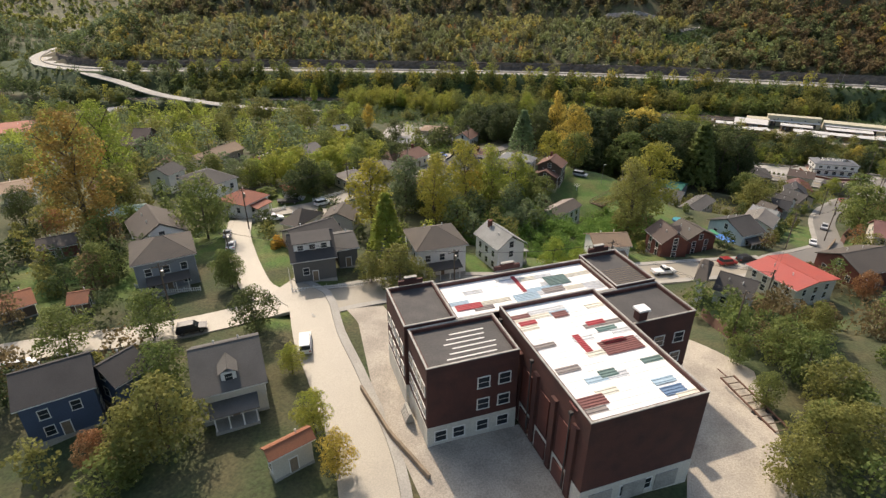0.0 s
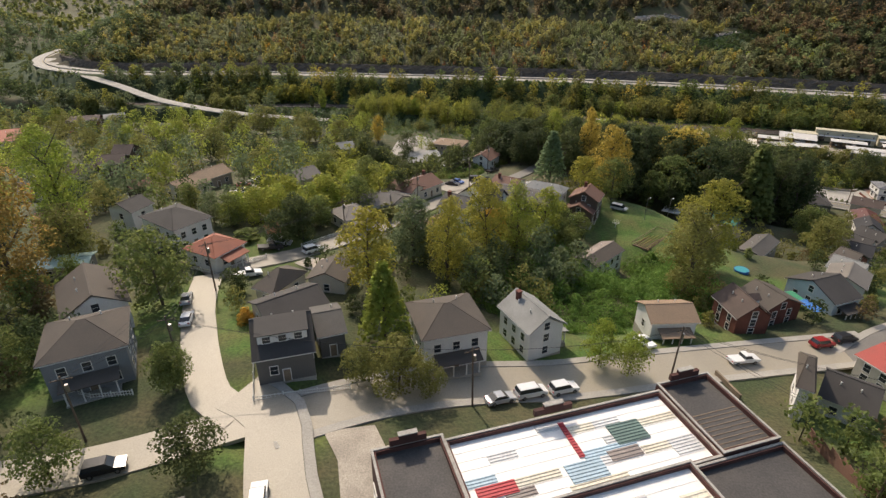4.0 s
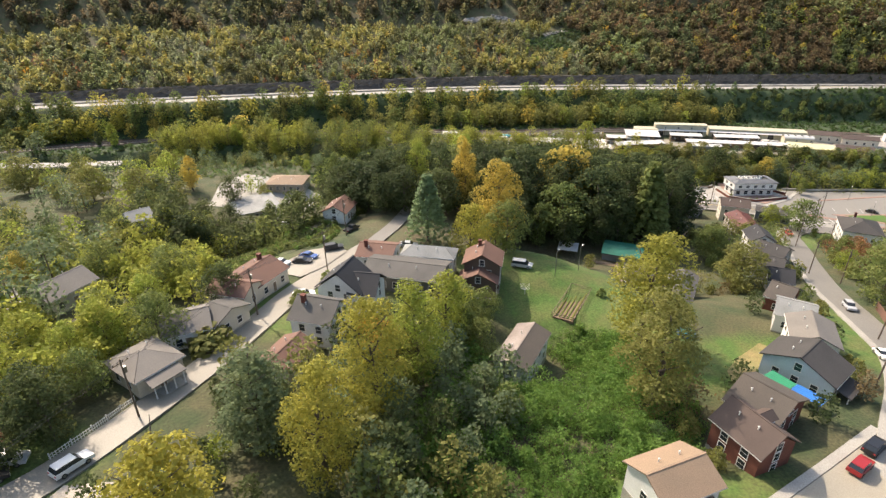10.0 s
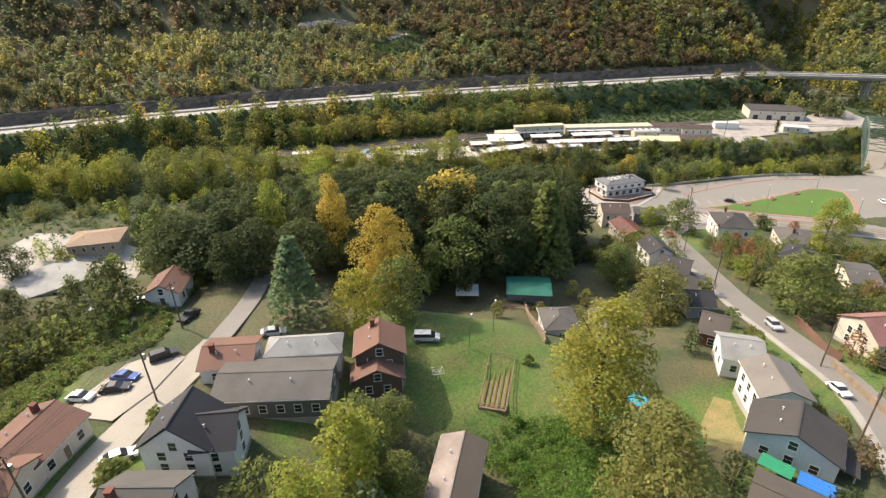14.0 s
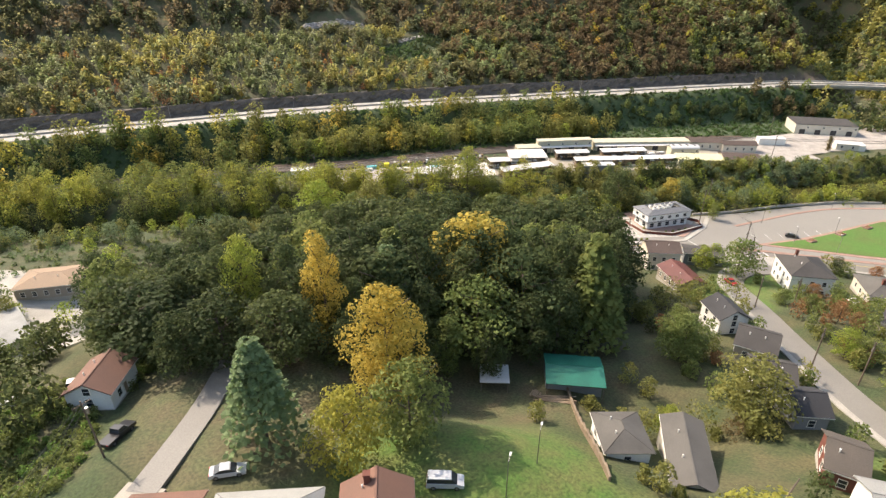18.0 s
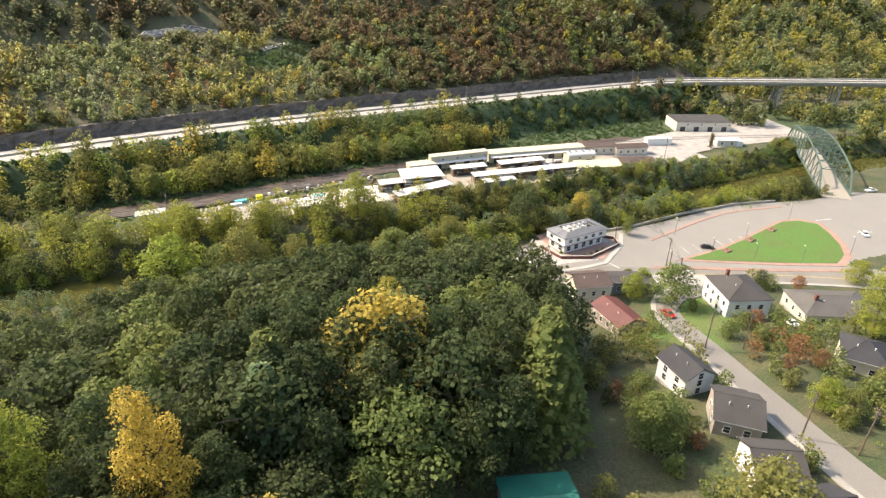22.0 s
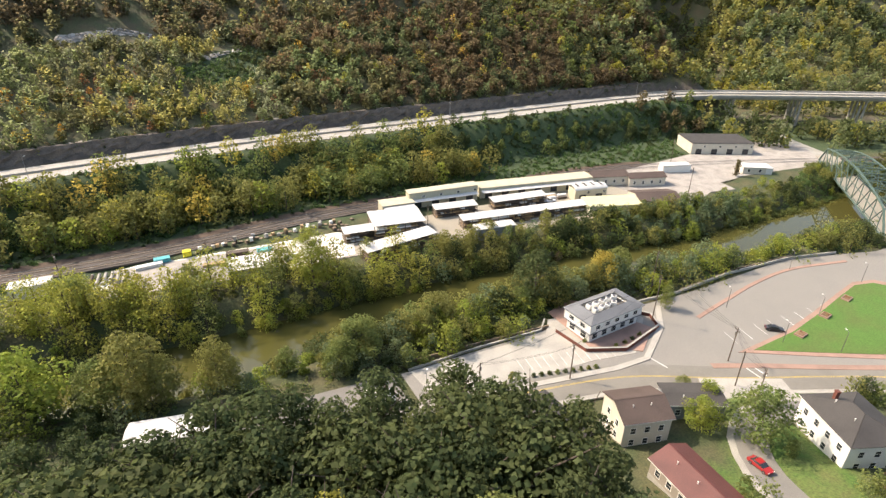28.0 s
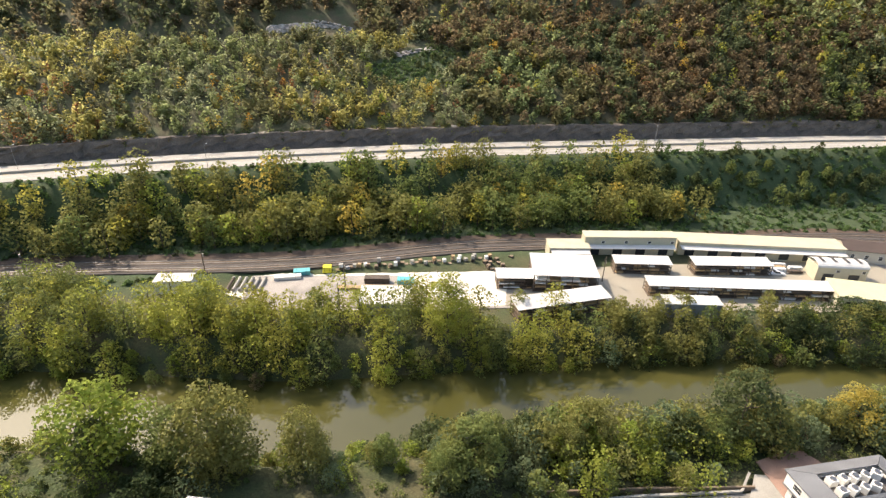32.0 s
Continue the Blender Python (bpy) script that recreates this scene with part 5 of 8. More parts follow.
woodland("bank_trees", 150, (-300, 400, -130, 490), lambda x, y: (below_highway(x, y) > 13) & off_road(x, y, 4) & (river_side(x, y) > 16), 9, 15, ["leaf_green", "leaf_bluegreen", "leaf_olive", "leaf_gold"], "mixed trees between the highway and its ramp", 300, 0.7, 54, BROAD, 0.5)
woodland("hillside_woods", 3300, (-800, 380, -280, 760), lambda x, y: (line_field(x, y, HIGHWAY)[0] > 14) & (line_field(x, y, ROADS["ramp"][0])[0] > 7) & ((below_highway(x, y) < 0) | (below_highway(x, y) > 42) | (x < -440) | (x > -310)), 7, 12, ["leaf_green", "leaf_dark", "leaf_bluegreen", "leaf_olive"], "woods of the valley's far end", 56, 1.15, 3)
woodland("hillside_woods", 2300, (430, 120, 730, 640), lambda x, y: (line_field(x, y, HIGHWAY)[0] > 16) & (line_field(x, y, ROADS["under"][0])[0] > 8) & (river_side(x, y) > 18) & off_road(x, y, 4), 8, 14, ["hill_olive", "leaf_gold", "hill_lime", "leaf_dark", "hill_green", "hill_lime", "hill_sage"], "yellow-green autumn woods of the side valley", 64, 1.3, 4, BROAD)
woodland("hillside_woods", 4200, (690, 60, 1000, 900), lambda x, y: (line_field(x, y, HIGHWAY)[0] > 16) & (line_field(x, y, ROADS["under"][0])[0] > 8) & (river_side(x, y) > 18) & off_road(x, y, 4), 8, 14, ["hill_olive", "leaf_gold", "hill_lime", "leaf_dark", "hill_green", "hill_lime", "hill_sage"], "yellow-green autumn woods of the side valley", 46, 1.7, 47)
woodland("hollow_growth", 420, (185, 478, 250, 520), lambda x, y: (zone(x, y, [(217, 500, 27, 14)]) > 0.3) & (zone(x, y, [(217, 512, 9, 3)]) < 0.5), 0.8, 2.2, ["leaf_creeper", "leaf_dark", "leaf_creeper", "leaf_bluegreen"], "dark green creeper filling a hollow of the hillside", 60, 0.6, 34, ("bush",))
woodland("hillside_woods", 2600, (-1500, 780, -420, 1900), lambda x, y: line_field(x, y, HIGHWAY)[0] > 40, 9, 15, ["leaf_bluegreen", "leaf_olive", "leaf_green"], "distant woods closing the valley", 26, 3.2, 53, BROAD)
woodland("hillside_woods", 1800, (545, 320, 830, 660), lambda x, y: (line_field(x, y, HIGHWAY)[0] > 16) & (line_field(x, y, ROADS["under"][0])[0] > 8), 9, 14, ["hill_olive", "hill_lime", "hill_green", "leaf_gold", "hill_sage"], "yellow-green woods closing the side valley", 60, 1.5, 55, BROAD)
woodland("bank_growth", 420, (-470, 480, -250, 760), lambda x, y: (below_highway(x, y) > 12) & (below_highway(x, y) < 46) & (line_field(x, y, ROADS["ramp"][0])[0] > 6), 2.0, 4.6, ["leaf_green", "leaf_bluegreen", "leaf_olive"], "low scrub below the highway bend", 90, 0.8, 58, ("bush", "round", "young"), 0.5)
# both banks of the river
woodland("river_trees", 250, (-80, 200, 190, 440), lambda x, y: (river_side(x, y) > 12) & (river_side(x, y) < 36) & off_road(x, y, 2), 9, 15, AUTUMN, "yellow-green trees along the far river bank", 680, 0.36, 11, BROAD, 0.9)
woodland("river_trees", 120, (-80, 230, 300, 440), lambda x, y: (river_side(x, y) > 10.5) & (river_side(x, y) < 16), 4, 7, ["leaf_olive", "leaf_dark", "leaf_lime", "leaf_green", "leaf_brown"], "low trees hanging over the far water edge", 330, 0.42, 35, BROAD, 1.0)
woodland("river_trees", 200, (190, 200, 330, 340), lambda x, y: (river_side(x, y) > 12) & (river_side(x, y) < 28) & off_road(x, y, 2), 5, 8.5, GREENS + ["leaf_olive"], "green trees along the far river bank below the yard", 380, 0.44, 24, ("round", "tall", "round", "bush"), 0.8)
woodland("river_trees", 90, (290, 190, 430, 330), lambda x, y: (river_side(x, y) > 12) & (river_side(x, y) < 30) & off_road(x, y, 2), 3, 6, GREENS, "low green trees along the far river bank", 260, 0.5, 12, BROAD, 0.6)
woodland("river_trees", 80, (138, 230, 262, 330), near_bank(11.5, 24), 8, 13, GREENS + ["leaf_dark"], "dense green trees along the near river bank", 520, 0.44, 52, BROAD, 0.8)
woodland("river_trees", 190, (-60, 290, 136, 420), near_bank(11.5, 34), 3, 8, GREENS + ["leaf_olive"], "low trees along the near river bank", 420, 0.38, 56, ("round", "tall", "bush", "round"), 0.6)
woodland("river_trees", 250, (136, 200, 335, 420), near_bank(11.5, 32), 4, 9.5, GREENS + ["leaf_olive", "leaf_dark"], "mixed trees along the near river bank", 420, 0.42, 13, ("round", "tall", "bush", "round"), 0.6)
woodland("bank_growth", 1500, (-60, 180, 345, 420), near_bank(11, 60), 0.9, 2.4, ["leaf_dark", "leaf_green", "leaf_creeper", "leaf_dark"], "green creeper and scrub on the river bank", 70, 0.42, 8, ("bush",), 0.4)
woodland("bank_growth", 700, (-60, 180, 430, 440), lambda x, y: (river_side(x, y) > 11) & (river_side(x, y) < 27) & off_road(x, y, 1), 1.0, 2.6, ["leaf_dark", "leaf_green", "leaf_olive"], "scrub on the far river bank", 70, 0.5, 9, ("bush",), 0.4)
# below the highway
woodland("bank_trees", 400, (-220, 330, 278, 480), lambda x, y: (below_highway(x, y) > 16) & (below_highway(x, y) < 44) & off_road(x, y, 2.5) & (river_side(x, y) > 22), 10.5, 16.5, ["leaf_gold", "leaf_olive", "leaf_gold", "leaf_green", "leaf_olive", "leaf_green", "leaf_olive", "leaf_lime", "leaf_yellow"], "yellow and green trees on the bank below the highway", 330, 0.58, 14, BROAD, 0.5)
woodland("bank_trees", 90, (250, 315, 440, 440), lambda x, y: (below_highway(x, y) > 19) & (below_highway(x, y) < 31) & off_road(x, y, 3), 4.5, 8, ["leaf_dark", "leaf_dark", "leaf_green"], "dark creeper-hung trees below the highway", 330, 0.6, 15, ("tall", "round", "tall", "bush"), 0.4, 0.95)
woodland("bank_growth", 3600, (-150, 300, 440, 470), lambda x, y: (below_highway(x, y) > 10) & (below_highway(x, y) < 62) & off_road(x, y, 2.5) & (zone(x, y, [(405, 312, 26, 20)]) < 0.5), 0.9, 2.0, ["leaf_dark", "leaf_creeper", "leaf_creeper", "leaf_dark"], "low dark green creeper growth on the highway bank", 46, 0.75, 5, ("bush",), 0.3)
woodland("town_trees", 520, (-340, 165, -45, 420), lambda x, y: off_road(x, y, 3) & (river_side(x, y) < -15), 8, 14, GREENS + ["leaf_olive", "leaf_lime"], "mixed trees among the houses of the lower town", 340, 0.52, 16, ("round", "tall", "round", "round"))
woodland("town_trees", 105, (-60, 150, -20, 240), lambda x, y: off_road(x, y, 3), 6, 10, ["leaf_lime", "leaf_green", "leaf_lime", "leaf_dark"], "bright green trees behind the street", 320, 0.5, 17, ("round", "tall", "round", "round"))
woodland("town_trees", 80, (-60, 225, 4, 330), lambda x, y: off_road(x, y, 3) & (zone(x, y, [(-14, 308, 34, 32)]) < 0.5), 7, 11, ["leaf_dark", "leaf_dark", "leaf_green"], "dark green trees below the street", 320, 0.6, 18, ("round", "tall", "round", "round"))
woodland("town_trees", 52, (-25, 112, 40, 170), lambda x, y: off_road(x, y, 3) & (zone(x, y, [(12, 142, 18, 24), (-8, 150, 12, 14)]) > 0.5), 6, 11, ["leaf_green", "leaf_dark", "leaf_bluegreen", "leaf_olive"], "thick green trees behind the white houses", 420, 0.45, 19, ("round", "tall", "round", "round"))
woodland("town_trees", 70, (140, 130, 260, 215), lambda x, y: off_road(x, y, 3) & (zone(x, y, [(160, 182, 16, 26), (190, 165, 30, 16), (225, 165, 20, 14)]) > 0.5), 3, 7, ["leaf_green", "leaf_rust", "leaf_olive", "leaf_green"], "shrubs and small trees between the gardens", 260, 0.45, 20, ("round", "tall", "round", "round"))
woodland("town_trees", 60, (48, 20, 120, 95), lambda x, y: off_road(x, y, 3), 5, 9, ["leaf_olive", "leaf_green", "leaf_olive", "leaf_rust"], "olive and brown trees below the school", 420, 0.42, 21, ("round", "tall", "round", "round"))
woodland("town_trees", 40, (-110, 20, -25, 60), lambda x, y: off_road(x, y, 3), 4, 8, ["leaf_olive", "leaf_green", "leaf_dark"], "olive shrubs behind the houses", 420, 0.4, 22, ("round", "tall", "round", "round"))
woodland("town_trees", 70, (-130, 85, -55, 165), lambda x, y: off_road(x, y, 3), 4, 9, ["leaf_green", "leaf_olive", "leaf_dark"], "green trees between the gardens", 360, 0.45, 23, ("round", "tall", "round", "round"))
woodland("kudzu_growth", 2300, (-5, 104, 64, 178), lambda x, y: (zone(x, y, [(34, 136, 24, 18), (18, 128, 16, 14), (50, 148, 13, 16), (30, 152, 16, 12)]) > 0.4) & off_road(x, y, 0), 0.9, 2.2, ["kudzu", "kudzu", "kudzu", "leaf_creeper"], "bright green creeper covering the slope behind the houses", 70, 0.32, 6, ("bush",))
woodland("kudzu_growth", 75, (-5, 104, 64, 178), lambda x, y: (zone(x, y, [(34, 136, 22, 16), (18, 128, 14, 12), (50, 148, 11, 14), (30, 152, 14, 10)]) > 0.5) & off_road(x, y, 0), 2.4, 5.2, ["kudzu", "kudzu", "leaf_creeper"], "high mounds of bright creeper on the slope", 420, 0.34, 57, ("bush",))
woodland("kudzu_growth", 1500, (-60, 190, 24, 262), lambda x, y: (zone(x, y, [(0, 224, 9, 15), (-9, 230, 16, 20), (6, 241, 13, 12), (-20, 213, 12, 14)]) > 0.4) & (line_field(x, y, ROADS["ridge"][0])[0] > 5), 0.8, 1.9, ["kudzu", "leaf_green", "leaf_dark"], "green creeper covering the bank below the street", 80, 0.4, 7, ("bush",))
woodland("town_trees", 420, (-720, 120, -340, 430), lambda x, y: off_road(x, y, 3) & (river_side(x, y) < -15), 8, 14, ["leaf_dark", "leaf_green", "leaf_olive", "leaf_bluegreen"], "dark trees down the valley", 170, 0.85, 40, BROAD)
woodland("town_trees", 95, (46, 66, 140, 135), lambda x, y: off_road(x, y, 3), 3.5, 8, ["leaf_dark", "leaf_olive", "leaf_brown", "leaf_green"], "dark garden trees between the houses", 380, 0.4, 41, ("round", "tall", "round", "bush"), 0.3)
woodland("town_trees", 62, (-130, 55, -46, 112), lambda x, y: off_road(x, y, 3), 4, 9, ["leaf_olive", "leaf_dark", "leaf_brown", "leaf_green"], "dark garden trees beside the road", 420, 0.4, 42, ("round", "tall", "round", "bush"), 0.3)
woodland("town_trees", 70, (60, 120, 150, 200), lambda x, y: off_road(x, y, 3.5) & (zone(x, y, [(55, 186, 22, 24), (62, 165, 16, 14), (76, 150, 14, 14)]) < 0.5), 3, 7, ["leaf_dark", "leaf_olive", "leaf_green", "leaf_brown"], "dark garden trees along the hill road", 360, 0.4, 43, ("round", "tall", "round", "bush"), 0.3)
woodland("hillside_woods", 620, (400, 330, 580, 640), lambda x, y: (line_field(x, y, HIGHWAY)[0] > 13) & (line_field(x, y, ROADS["under"][0])[0] > 8), 7, 12, ["leaf_olive", "leaf_brown", "leaf_green", "leaf_gold", "leaf_dark"], "brown and olive woods on the hill's shoulder", 120, 1.0, 44, BROAD)
woodland("town_trees", 14, (-50, 275, 22, 345), lambda x, y: off_road(x, y, 3), 5, 9, ["leaf_dark", "leaf_green", "leaf_lime"], "single trees round the low buildings", 420, 0.42, 45, BROAD)
woodland("cut_growth", 520, (-330, 380, 470, 520), hillside(14.5, 18.5), 0.8, 2.4, ["leaf_brown", "leaf_dark", "leaf_olive", "leaf_brown"], "brown scrub along the top of the road cut", 50, 0.6, 46, ("bush",))
woodland("town_trees", 120, (120, 140, 222, 232), lambda x, y: off_road(x, y, 2.5), 3.5, 8, ["leaf_dark", "leaf_green", "leaf_olive", "leaf_green", "leaf_rust"], "garden trees and shrubs down the hill road", 360, 0.4, 48, ("round", "tall", "round", "bush"), 0.3)
woodland("town_trees", 46, (-48, 98, 6, 152), lambda x, y: off_road(x, y, 2.2), 2.5, 6.5, ["leaf_green", "leaf_olive", "leaf_dark", "leaf_lime"], "garden trees and shrubs between the white houses", 360, 0.36, 49, ("round", "tall", "round", "bush"), 0.3)
woodland("bank_growth", 900, (330, 190, 470, 335), lambda x, y: (river_side(x, y) > 11) & (river_side(x, y) < 40) & off_road(x, y, 2) & (zone(x, y, [(378, 290, 70, 26)]) < 0.5), 1.0, 2.6, ["leaf_dark", "leaf_green", "leaf_creeper"], "scrub on the bank beside the truss bridge", 60, 0.55, 50, ("bush",), 0.4)
woodland("bank_trees", 9, (250, 330, 430, 440), lambda x, y: (below_highway(x, y) > 12) & (below_highway(x, y) < 16), 5, 8, ["leaf_dark", "leaf_creeper"], "creeper-hung trees beside the highway edge", 330, 0.5, 51, ("tall", "round"), 0.4, 0.9)


# ---- the brick school ----
material("parapet_cap", (0.36, 0.34, 0.30), 0.7, 0.3, 0.5, 6)
material("school_brick", (0.085, 0.032, 0.024), 0.85, 0.28, 0.5, 10, 0.3, second=(0.045, 0.022, 0.019))
material("school_base", (0.58, 0.55, 0.47), 0.8, 0.18, 0.4, 6)
material("tar_roof", (0.060, 0.056, 0.052), 0.8, 0.3, 0.3, 5, second=(0.10, 0.09, 0.08))
material("white_sheet", (0.84, 0.82, 0.77), 0.5, 0.08, 0.4, 3, second=(0.70, 0.68, 0.62))
for nm, c in (("red", (0.42, 0.045, 0.050)), ("maroon", (0.21, 0.075, 0.060)), ("green", (0.13, 0.20, 0.17)), ("taupe", (0.27, 0.23, 0.20)), ("cream", (0.70, 0.65, 0.52)), ("pale", (0.62, 0.62, 0.60)), ("blue", (0.40, 0.52, 0.58)), ("navy", (0.14, 0.22, 0.33))):
    material("sheet_" + nm, c, 0.55, 0.2, 0.5, 5)
SCHOOL_Z = float(ground(14.0, 46.0)[0])
school = thing("school", pose(14.8, 40.2, SCHOOL_Z, 0, 0, 18.6), "large dark brick school with a white sheet-metal roof and cream base", "school")
TOP = 54.3 - SCHOOL_Z


def wing(x0, y0, x1, y1, top, roof):
    """A block of the building with its base band, parapet and flat roof."""
    cx, cy, sx, sy = (x0 + x1) / 2, (y0 + y1) / 2, x1 - x0, y1 - y0
    bm = bmesh.new()
    add_box(bm, cx, cy, (3.2 + top - 0.9) / 2, sx, sy, top - 0.9 - 3.2)
    w = part("wall", bm, "school_brick", school)
    bm = bmesh.new()
    add_box(bm, cx, cy, 1.1, sx + 0.12, sy + 0.12, 4.2)
    part("base_wall", bm, "school_base", school, "cream painted ground storey")
    bm = bmesh.new()
    for bx, by, lx, ly in ((cx, y0 + 0.2, sx, 0.4), (cx, y1 - 0.2, sx, 0.4), (x0 + 0.2, cy, 0.4, sy - 0.8), (x1 - 0.2, cy, 0.4, sy - 0.8)):
        add_box(bm, bx, by, top - 0.45, lx, ly, 0.9)
    p = part("parapet", bm, "school_brick", school)
    bm = bmesh.new()
    for bx, by, lx, ly in ((cx, y0 + 0.1, sx + 0.1, 0.24), (cx, y1 - 0.1, sx + 0.1, 0.24), (x0 + 0.1, cy, 0.24, sy - 0.44), (x1 - 0.1, cy, 0.24, sy - 0.44)):
        add_box(bm, bx, by, top + 0.06, lx, ly, 0.12)
    part("coping", bm, "parapet_cap", p)
    bm = bmesh.new()
    add_box(bm, cx, cy, top - 0.55, sx - 0.8, sy - 0.8, 0.12)
    part("roof", bm, roof, school)
    return w


def school_windows(w, x0, y0, x1, y1, rows, count):
    """Paired sashes with pale heads along one wall."""
    a = math.degrees(math.atan2(y1 - y0, x1 - x0))
    for r in rows:
        for i in range(count):
            f = (i + 0.5) / count
            window(w, pose(x0 + (x1 - x0) * f, y0 + (y1 - y0) * f, r, 0, 0, a) @ Matrix.Diagonal((1.35, 1, 1.1, 1)))


hall = wing(0, 0, 14.6, 22.6, TOP, "white_sheet")
rear_l = wing(-13.3, 22.6, -6.2, 32.6, TOP - 0.4, "tar_roof")
rear = wing(-6.2, 22.6, 18.5, 32.2, TOP - 0.8, "white_sheet")
rear_r = wing(18.5, 22.6, 25.2, 32.8, TOP - 0.4, "tar_roof")
wing_l = wing(-12.9, 14.1, -1.0, 22.4, TOP - 0.8, "tar_roof")
wing_r = wing(14.8, 14.2, 25.4, 22.4, TOP - 0.8, "tar_roof")
school_windows(wing_l, -12.95, 21.8, -12.95, 14.6, (5.2, 8.6), 4)
school_windows(wing_l, -7.0, 14.05, -1.4, 14.05, (1.7, 5.2, 8.6), 2)
school_windows(wing_l, -12.4, 14.0, -7.6, 14.0, (1.6,), 2)
school_windows(rear_l, -13.35, 32, -13.35, 23, (5.2, 8.6), 4)
school_windows(rear_r, 25.25, 23.2, 25.25, 32.2, (5.2, 8.6), 4)
school_windows(wing_r, 25.0, 14.15, 15.2, 14.15, (1.7, 5.2, 8.6), 3)
school_windows(rear, -5, 32.25, 17, 32.25, (1.7, 5.2, 8.6), 7)
school_windows(hall, 2, -0.08, 12.6, -0.08, (1.5,), 4)
# stepped gables on the parapets
for gx_, gy_, along, s in ((-9.7, 32.4, 0, 3.6), (5.4, 32.0, 0, 4.2), (21.8, 32.6, 0, 3.6)):
    bm = bmesh.new()
    add_box(bm, gx_, gy_, TOP + 0.25, s, 0.42, 0.7)
    add_box(bm, gx_, gy_, TOP + 0.75, s * 0.5, 0.42, 0.5)
    g_ = part("gable_step", bm, "school_brick", school)
    bm = bmesh.new()
    add_box(bm, gx_, gy_, TOP + 1.05, s * 0.52, 0.56, 0.12)
    part("coping", bm, "parapet_cap", g_)
# pilasters of the hall
for s in (-0.12, 14.72):
    for i in range(5):
        bm = bmesh.new()
        add_box(bm, s, 2.2 + i * 4.4, 5.4, 0.5, 0.9, 10.4)
        add_box(bm, s, 2.2 + i * 4.4, 10.75, 0.62, 1.05, 0.3)
        part("pilaster", bm, "school_brick", school)
for i in range(4):
    bm = bmesh.new()
    add_box(bm, -0.10, 4.4 + i * 4.4, 6.6, 0.12, 2.2, 5.6)
    part("blind_panel", bm, "roof_maroon", school, "bricked-up window panel of redder brick")
    bm = bmesh.new()
    add_box(bm, -0.16, 4.4 + i * 4.4, 1.5, 0.2, 2.4, 2.6)
    part("blind_door", bm, "roof_maroon", school, "dark red closed opening")
for i in range(3):
    bm = bmesh.new()
    add_box(bm, 2.6 + i * 4.4, -0.1, 1.2, 3.0, 0.2, 2.4)
    part("roller_door", bm, "parapet_cap", school, "pale roller door")
# coloured sheets of the roof
srng = random.Random(3)


def corrugated(bm, cx, cy, z, lx, ly, pitch=0.34, deep=0.06):
    """One ribbed metal sheet: a closed folded profile drawn across its width."""
    k = max(2, int(ly / pitch))
    prof = [(cy - ly / 2, z - 0.03)]
    for j in range(k):
        y0 = cy - ly / 2 + j * ly / k
        s = ly / k
        prof += [(y0, z), (y0 + s * 0.35, z), (y0 + s * 0.45, z + deep), (y0 + s * 0.7, z + deep), (y0 + s * 0.8, z)]
    prof += [(cy + ly / 2, z), (cy + ly / 2, z - 0.03)]
    a = [bm.verts.new((cx - lx / 2, p[0], p[1])) for p in prof]
    b_ = [bm.verts.new((cx + lx / 2, p[0], p[1])) for p in prof]
    for i in range(len(prof) - 1):
        bm.faces.new((a[i], b_[i], b_[i + 1], a[i + 1]))
    bm.faces.new(a)
    bm.faces.new(b_[::-1])
    bm.faces.new((a[0], a[-1], b_[-1], b_[0]))


def sheets(x0, y0, x1, y1, z, cols, rows_):
    """Long corrugated sheets laid side by side; ribs run across."""
    w, h = (x1 - x0) / cols, (y1 - y0) / rows_
    for r in range(rows_):
        c = 0
        while c < cols:
            k = min(cols - c, srng.choice((1, 1, 2)))
            if srng.random() < 0.30:
                tone = srng.choice(("cream", "cream", "cream", "taupe", "pale", "green", "pale", "blue", "pale", "cream"))
                bm = bmesh.new()
                corrugated(bm, x0 + (c + k / 2) * w, y0 + (r + 0.5) * h, z + 0.035, k * w - 0.03, h - 0.03)
                part("roof_sheet", bm, "sheet_" + tone, school)
            c += k


def ribs(x0, y0, x1, y1, z, step):
    y = y0
    while y < y1:
        bm = bmesh.new()
        add_box(bm, (x0 + x1) / 2, y, z - 0.012, x1 - x0, 0.09, 0.024)
        part("roof_rib", bm, "white_sheet", school)
        y += step


sheets(0.5, 0.5, 14.1, 22.0, TOP - 0.48, 5, 21)
sheets(-5.7, 23.1, 18.0, 31.7, TOP - 1.28, 8, 8)
ribs(0.5, 0.5, 14.1, 22.1, TOP - 0.46, 1.02)
ribs(-5.7, 23.1, 18.0, 31.7, TOP - 1.26, 1.07)
for x, y, lx, ly, tone in ((10.9, 10.6, 5.2, 2.6, "maroon"), (10.6, 11.6, 3.2, 1.0, "red"), (6.6, 12.4, 0.9, 3.6, "red"), (2.2, 18.4, 2.4, 0.9, "red"), (1.8, 3.2, 4.0, 1.6, "maroon"), (11.6, 2.0, 2.8, 1.3, "navy"), (11.6, 3.6, 2.8, 1.0, "blue"), (10.6, 15.8, 2.6, 0.9, "red"), (1.9, 20.0, 2.6, 0.9, "maroon"), (7.2, 18.9, 2.2, 1.3, "maroon"), (2.0, 13.4, 2.8, 0.9, "taupe"), (11.2, 14.2, 2.8, 0.9, "green"), (2.4, 8.6, 3.0, 1.0, "taupe"), (6.4, 6.6, 2.2, 1.3, "green")):
    bm = bmesh.new()
    corrugated(bm, x, y, TOP - 0.38, lx, ly)
    part("roof_sheet", bm, "sheet_" + tone, school)
